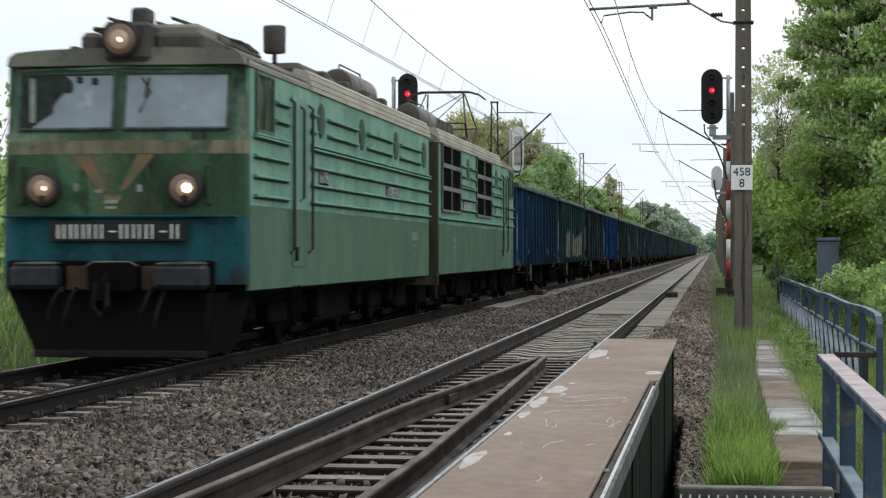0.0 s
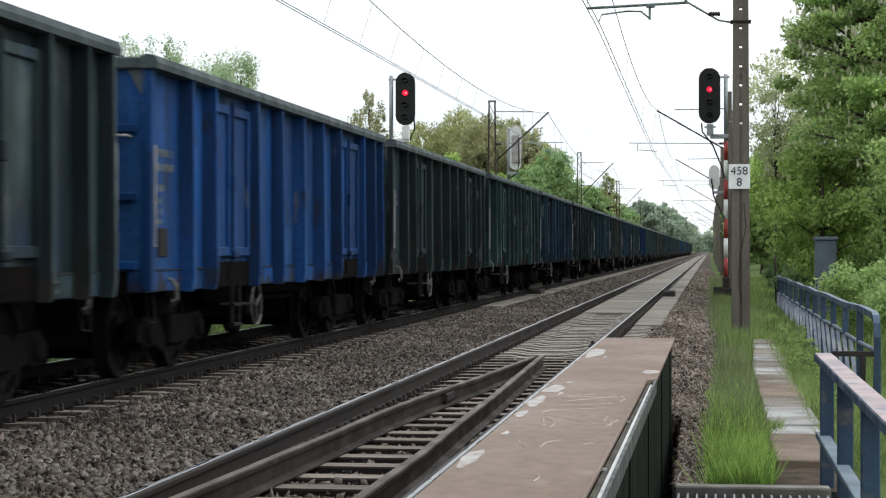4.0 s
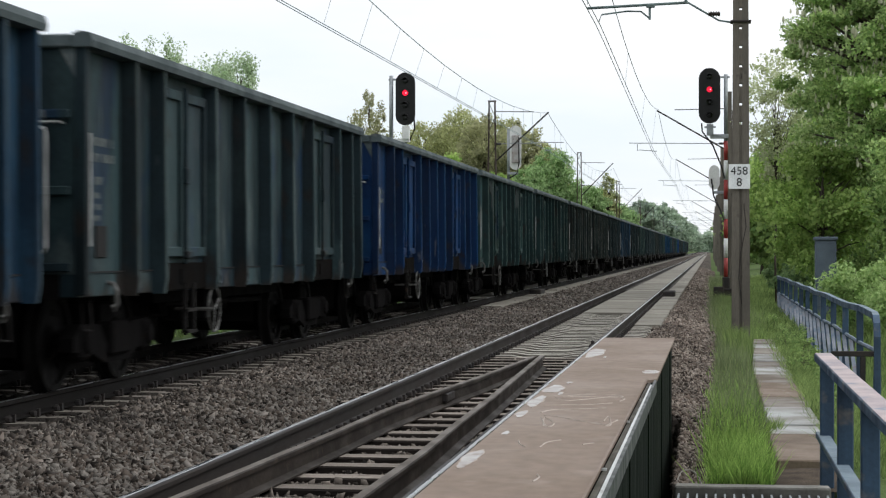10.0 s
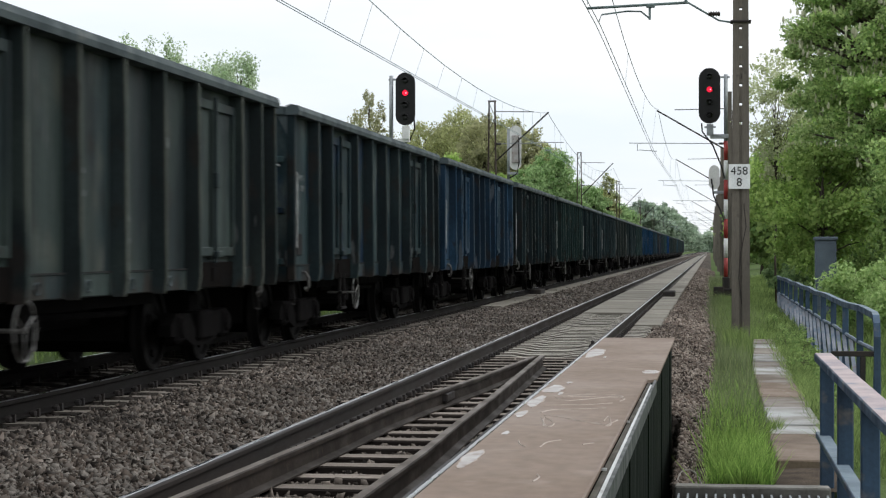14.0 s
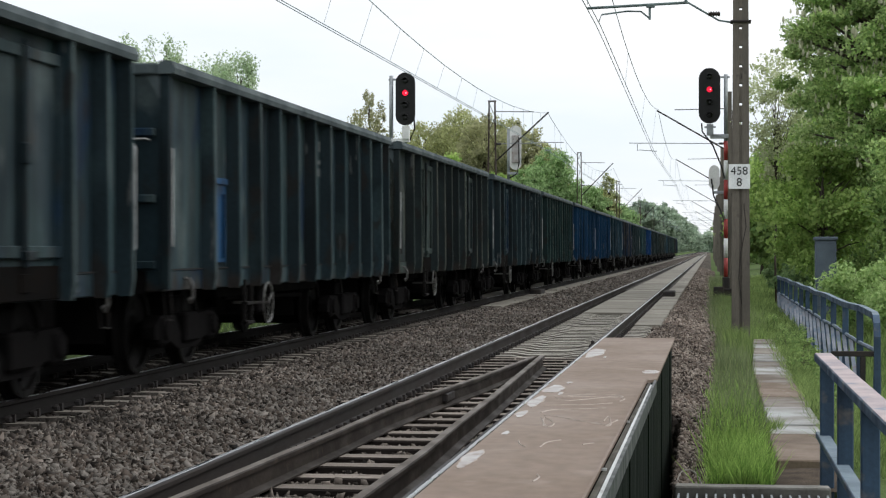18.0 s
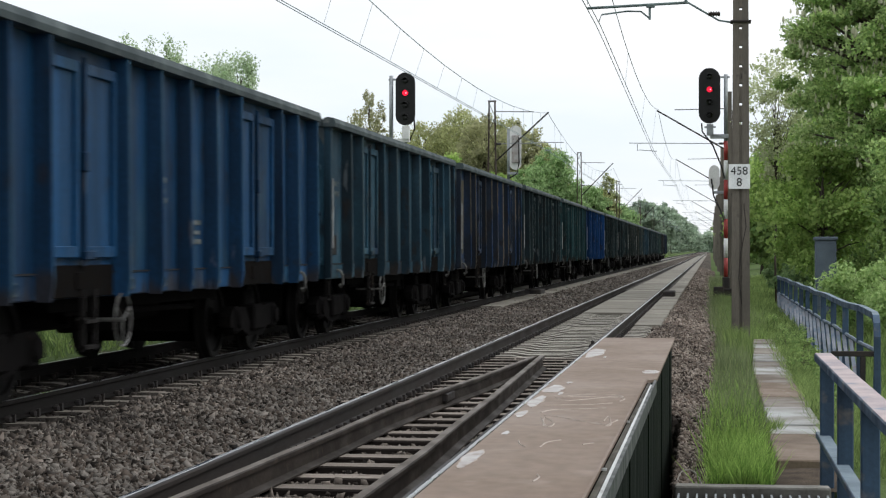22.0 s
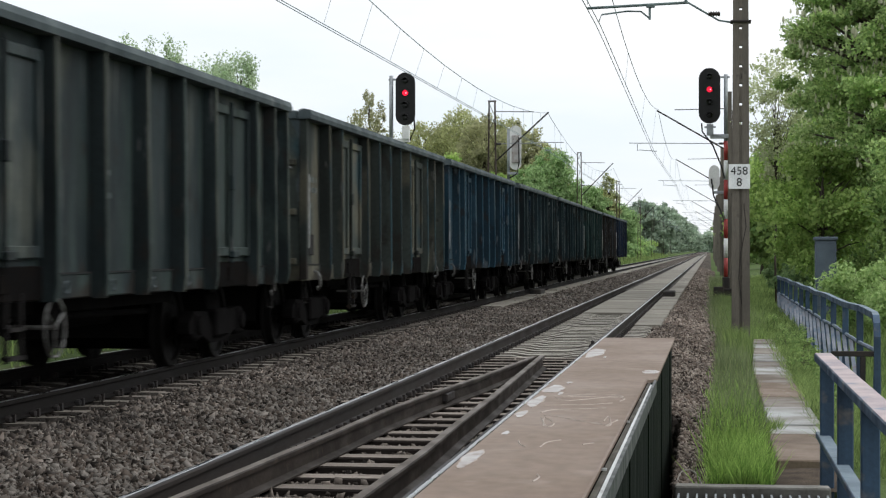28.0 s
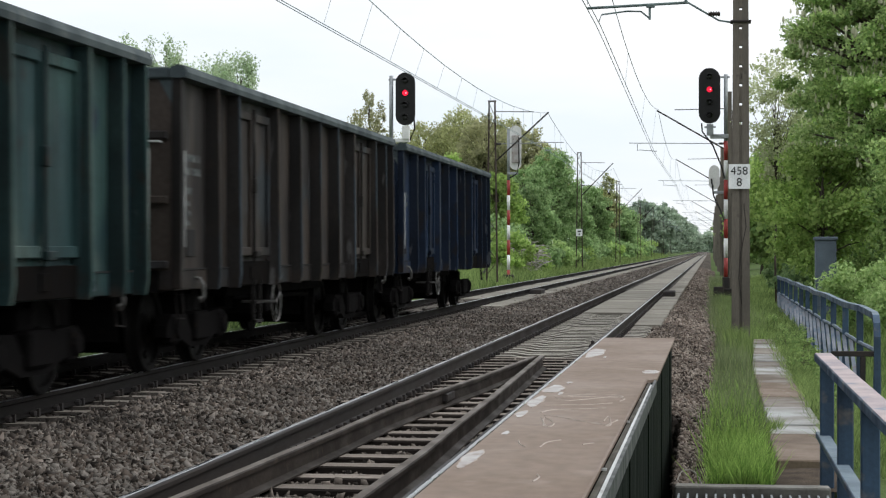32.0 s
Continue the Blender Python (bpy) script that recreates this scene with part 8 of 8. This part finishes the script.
part("warning_mark", Mesh().prism([(1.01, 2.59), (1.045, 2.59), (1.03, 2.69)], "y", -0.091, -0.089), M["black_paint"], wagons[26])


# ---- what moves ----
def rolling(wheel, place, radius, first_y):
    """Turns a wheelset with the road it covers, while it passes in front of the camera; place: its pose in its thing or bogie."""
    t0 = max(0.0, min(31.5, (first_y - 47.0) / SPEED))
    t1 = max(t0 + 0.1, min(32.0, (first_y - 8.0) / SPEED))
    steps = int((t1 - t0) * FPS)
    rows = [(t0 + k / FPS, pose(*place, math.degrees(SPEED * k / FPS / radius) % 360)) for k in range(steps + 1)]
    if rows[0][0] > 0.1:
        rows.insert(0, (0.0, rows[0][1]))
    if rows[-1][0] < 31.9:
        rows.append((32.0, rows[-1][1]))
    walk(wheel, rows)


def motions():
    stops = (0.0, 8.0, 16.0, 24.0, 32.0)
    walk(loco, [(t, pose(FAR_C, 21.06 - SPEED * t, 0)) for t in stops])
    for w, place in loco_wheels:
        rolling(w, place, LOCO_R, 21.06 + place[1])
    for k, w in enumerate(wagons):
        walk(w, [(t, pose(FAR_C, wagon_front(k) - SPEED * t, FAR_Z - 0.01)) for t in stops])
        for b in w.children:
            for ob in b.children:
                if ob.name.startswith("wheelset"):
                    rolling(ob, tuple(ob.location), WAGON_R, wagon_front(k) + b.location.y + ob.location.y)

# ---- loose stones and grass ----
rng = np.random.default_rng(11)
CHIP = np.array([(1, 0, 0), (-1, 0, 0), (0, 1, 0), (0, -1, 0), (0, 0, 1), (0, 0, -1)], float)
SIDES = np.array([(0, 2, 4), (2, 1, 4), (1, 3, 4), (3, 0, 4), (2, 0, 5), (1, 2, 5), (3, 1, 5), (0, 3, 5)])


def stones(name, label, x0, x1, y0, y1, count, lo, hi, sink, keep=None, material="stone"):
    x, yy = rng.uniform(x0, x1, count), y0 + (y1 - y0) * rng.random(count) ** 1.7
    if keep is not None:
        ok = keep(x, yy)
        x, yy = x[ok], yy[ok]
    nn = len(x)
    z = np.array([ground_z(a, b) for a, b in zip(x, yy)]) + rng.uniform(-sink, 0.6 * sink, nn)
    s = 1.35 * rng.uniform(lo, hi, (nn, 1, 1)) * rng.uniform(0.45, 1.3, (nn, 1, 3))
    v = (CHIP[None] + rng.uniform(-0.42, 0.42, (nn, 6, 3))) * s
    q = rng.normal(size=(nn, 4))
    q /= np.linalg.norm(q, axis=1, keepdims=True)
    w, a, b, c = q.T
    R = np.stack([1 - 2 * (b * b + c * c), 2 * (a * b - c * w), 2 * (a * c + b * w), 2 * (a * b + c * w), 1 - 2 * (a * a + c * c), 2 * (b * c - a * w),
                  2 * (a * c - b * w), 2 * (b * c + a * w), 1 - 2 * (a * a + b * b)], axis=1).reshape(nn, 3, 3)
    v = np.einsum("nij,nkj->nki", R, v) + np.stack([x, yy, z], axis=1)[:, None]
    f = (np.arange(nn)[:, None, None] * 6 + SIDES[None]).reshape(-1, 3)
    return tagged(new(name, raw_mesh(name, v.reshape(-1, 3), f, M[material])), label, "ballast", "", "stuff")


stones("ballast_stones", "brown and grey crushed stones between the tracks", -5.55, -3.25, 8.5, 64, 110000, 0.011, 0.029, 0.022)
stones("ballast_stones", "brown and grey crushed stones beside the near track", -1.2, 0.25, 14.98, 75, 52000, 0.010, 0.027, 0.022, lambda x, y: (y > 19.7) | (x > -0.28), "shoulder_stone")
stones("ballast_stones", "brown crushed stones on the shoulder farther along", -1.2, 0.35, 38, 170, 32000, 0.016, 0.038, 0.02, None, "shoulder_stone")
stones("ballast_stones", "brown and grey stones between the tracks farther along", -5.5, -3.25, 58, 180, 26000, 0.024, 0.05, 0.02)
stones("ballast_stones", "dirty dark stones beside the far track", -5.5, -4.3, 9, 50, 12000, 0.016, 0.036, 0.012, lambda x, y: rng.random(len(x)) < (-4.3 - x) / 1.0, "track_stone")
stones("ballast_stones", "dark stones lying between the timber sleepers", -3.5, -1.2, 8.0, 27.4, 12000, 0.012, 0.030, 0.016, None, "track_stone")
# Blackened stones that carry the train's shade out past the rail.
stones("ballast_stones", "oily stones along the far rail, blackened for the train's shade", -5.55, -4.85, 8.5, 24, 9000, 0.013, 0.032, 0.012, lambda x, y: rng.random(len(x)) < np.clip((-4.8 - x) / 0.5, 0, 1) * np.clip((25 - y) / 10, 0, 1), "oily_shaded_stone")
stones("ballast_stones", "oily black stones in the far track, train shade in their colour", -8.2, -5.3, 12, 60, 9500, 0.018, 0.042, 0.015, None, "oily_shaded_stone")


def blades(name, label, x, yy, height, width, material, lean=0.35):
    nn = len(x)
    z = np.array([ground_z(a, b) for a, b in zip(x, yy)]) - 0.02
    p = np.stack([x, yy, z], axis=1)
    a = rng.uniform(0, 2 * np.pi, nn)
    side = np.stack([np.cos(a), np.sin(a), np.zeros(nn)], axis=1) * width * rng.uniform(0.6, 1.3, (nn, 1))
    d = rng.normal(size=(nn, 3)) * lean
    d[:, 2] = 1
    h = height[:, None]
    mid = p + d * h * 0.55
    d2 = d + rng.normal(size=(nn, 3)) * lean * np.array([1, 1, 0.2])
    tip = mid + d2 * h * 0.45
    v = np.stack([p - side, p + side, mid + side * 0.7, mid - side * 0.7, tip], axis=1).reshape(-1, 3)
    k = np.arange(nn)[:, None] * 5
    f = np.concatenate([k + np.array([0, 1, 2]), k + np.array([0, 2, 3]), k + np.array([3, 2, 4])], axis=0)
    return tagged(new(name, raw_mesh(name, v, f, material)), label, "grass", "", "stuff")


def patch(x0, x1, y0, y1, count, pw=1.3):
    return rng.uniform(x0, x1, count), y0 + (y1 - y0) * rng.random(count) ** pw


yy = 14.98 + 30 * rng.random(14000) ** 1.7
lo, hi = -0.05 + 0.006 * (yy - 15.6) + 0.07 * np.sin(2.1 * yy) * np.sin(0.83 * yy + 1) + rng.normal(0, 0.03, len(yy)), np.minimum(0.47 + 0.0125 * (yy - 15.6), 0.57 + 0.0075 * (yy - 18.6))
x = lo + (hi - lo) * rng.beta(1.6, 1.3, len(yy))
near = np.clip(1.2 - 0.06 * (yy - 15), 0.30, 1)
ok = rng.random(len(x)) < near
x, yy, near = x[ok], yy[ok], near[ok]
blades("tall_grass", "tall bright green grass between ballast and walkway", x, yy, rng.uniform(0.08, 0.36, len(x)) * np.clip(near, 0.55, 1), 0.0060, M["fresh_grass"], 0.28)
yy = 18 + 24 * rng.random(4200)
x = 0.03 + 0.007 * (yy - 20) + 0.5 * rng.random(4200)
blades("dry_grass", "pale dry grass stalks on the verge", x, yy, rng.uniform(0.12, 0.42, len(x)), 0.005, M["dry_grass"], 0.2)
x, yy = patch(0.60, 0.70, 20.0, 20.6, 160)
blades("grass_tuft", "green grass tuft growing on the slab's edge", x, yy, rng.uniform(0.08, 0.2, len(x)), 0.006, M["grass"], 0.5)
x, yy = patch(1.10, 1.5, 18, 42, 5000)
x = x + 0.004 * (yy - 18) * rng.random(len(x))
blades("verge_grass", "ragged weeds and grass creeping over the slabs", x, yy, rng.uniform(0.05, 0.26, len(x)), 0.006, M["grass"], 0.5)
x, yy = patch(1.24, 2.9, 17, 70, 26000)
blades("verge_grass", "green grass along the railing", x, yy, rng.uniform(0.08, 0.34, len(x)) * np.where((x < 2.25) & (yy < 44), 0.5, 1.0), 0.006, M["grass"])
x, yy = patch(0.20, 1.2, 40.5, 95, 9000)
blades("verge_grass", "green grass round the mast foot", x, yy, rng.uniform(0.12, 0.42, len(x)), 0.008, M["grass"])
x, yy = patch(0.28, 0.72, 32.5, 37.75, 2200, 0.8)
blades("tall_grass", "tall green grass in front of the mast foot", x, yy, rng.uniform(0.15, 0.52, len(x)), 0.006, M["grass"], 0.2)
x, yy = patch(0.0, 1.2, 42, 120, 7000)
blades("dry_grass", "pale dry grass stalks on the verge", x, yy, rng.uniform(0.15, 0.5, len(x)), 0.006, M["dry_grass"])
x, yy = patch(1.0, 5.0, 44, 135, 30000, 1.0)
blades("meadow_grass", "rough green grass behind the mast", x, yy, rng.uniform(0.15, 0.5, len(x)), 0.016, M["grass"])
x, yy = patch(2.9, 9, 22, 90, 16000)
blades("meadow_grass", "rough grass below the trees", x, yy, rng.uniform(0.15, 0.5, len(x)), 0.012, M["grass"])
x, yy = patch(-14, -8.9, 20, 150, 30000, 1.1)
blades("bank_grass", "rough grass on the bank behind the far track", x, yy, rng.uniform(0.12, 0.45, len(x)), 0.014, M["grass"])
x, yy = patch(-26, -12, 20, 90, 12000, 1.1)
blades("bank_grass", "rough grass on the bank behind the far track", x, yy, rng.uniform(0.15, 0.5, len(x)), 0.02, M["grass"])

x, yy = patch(-13.5, -8.9, 140, 420, 16000, 1.3)
blades("bank_grass", "rough grass on the bank farther along", x, yy, rng.uniform(0.2, 0.7, len(x)), 0.035, M["grass"])

motions()
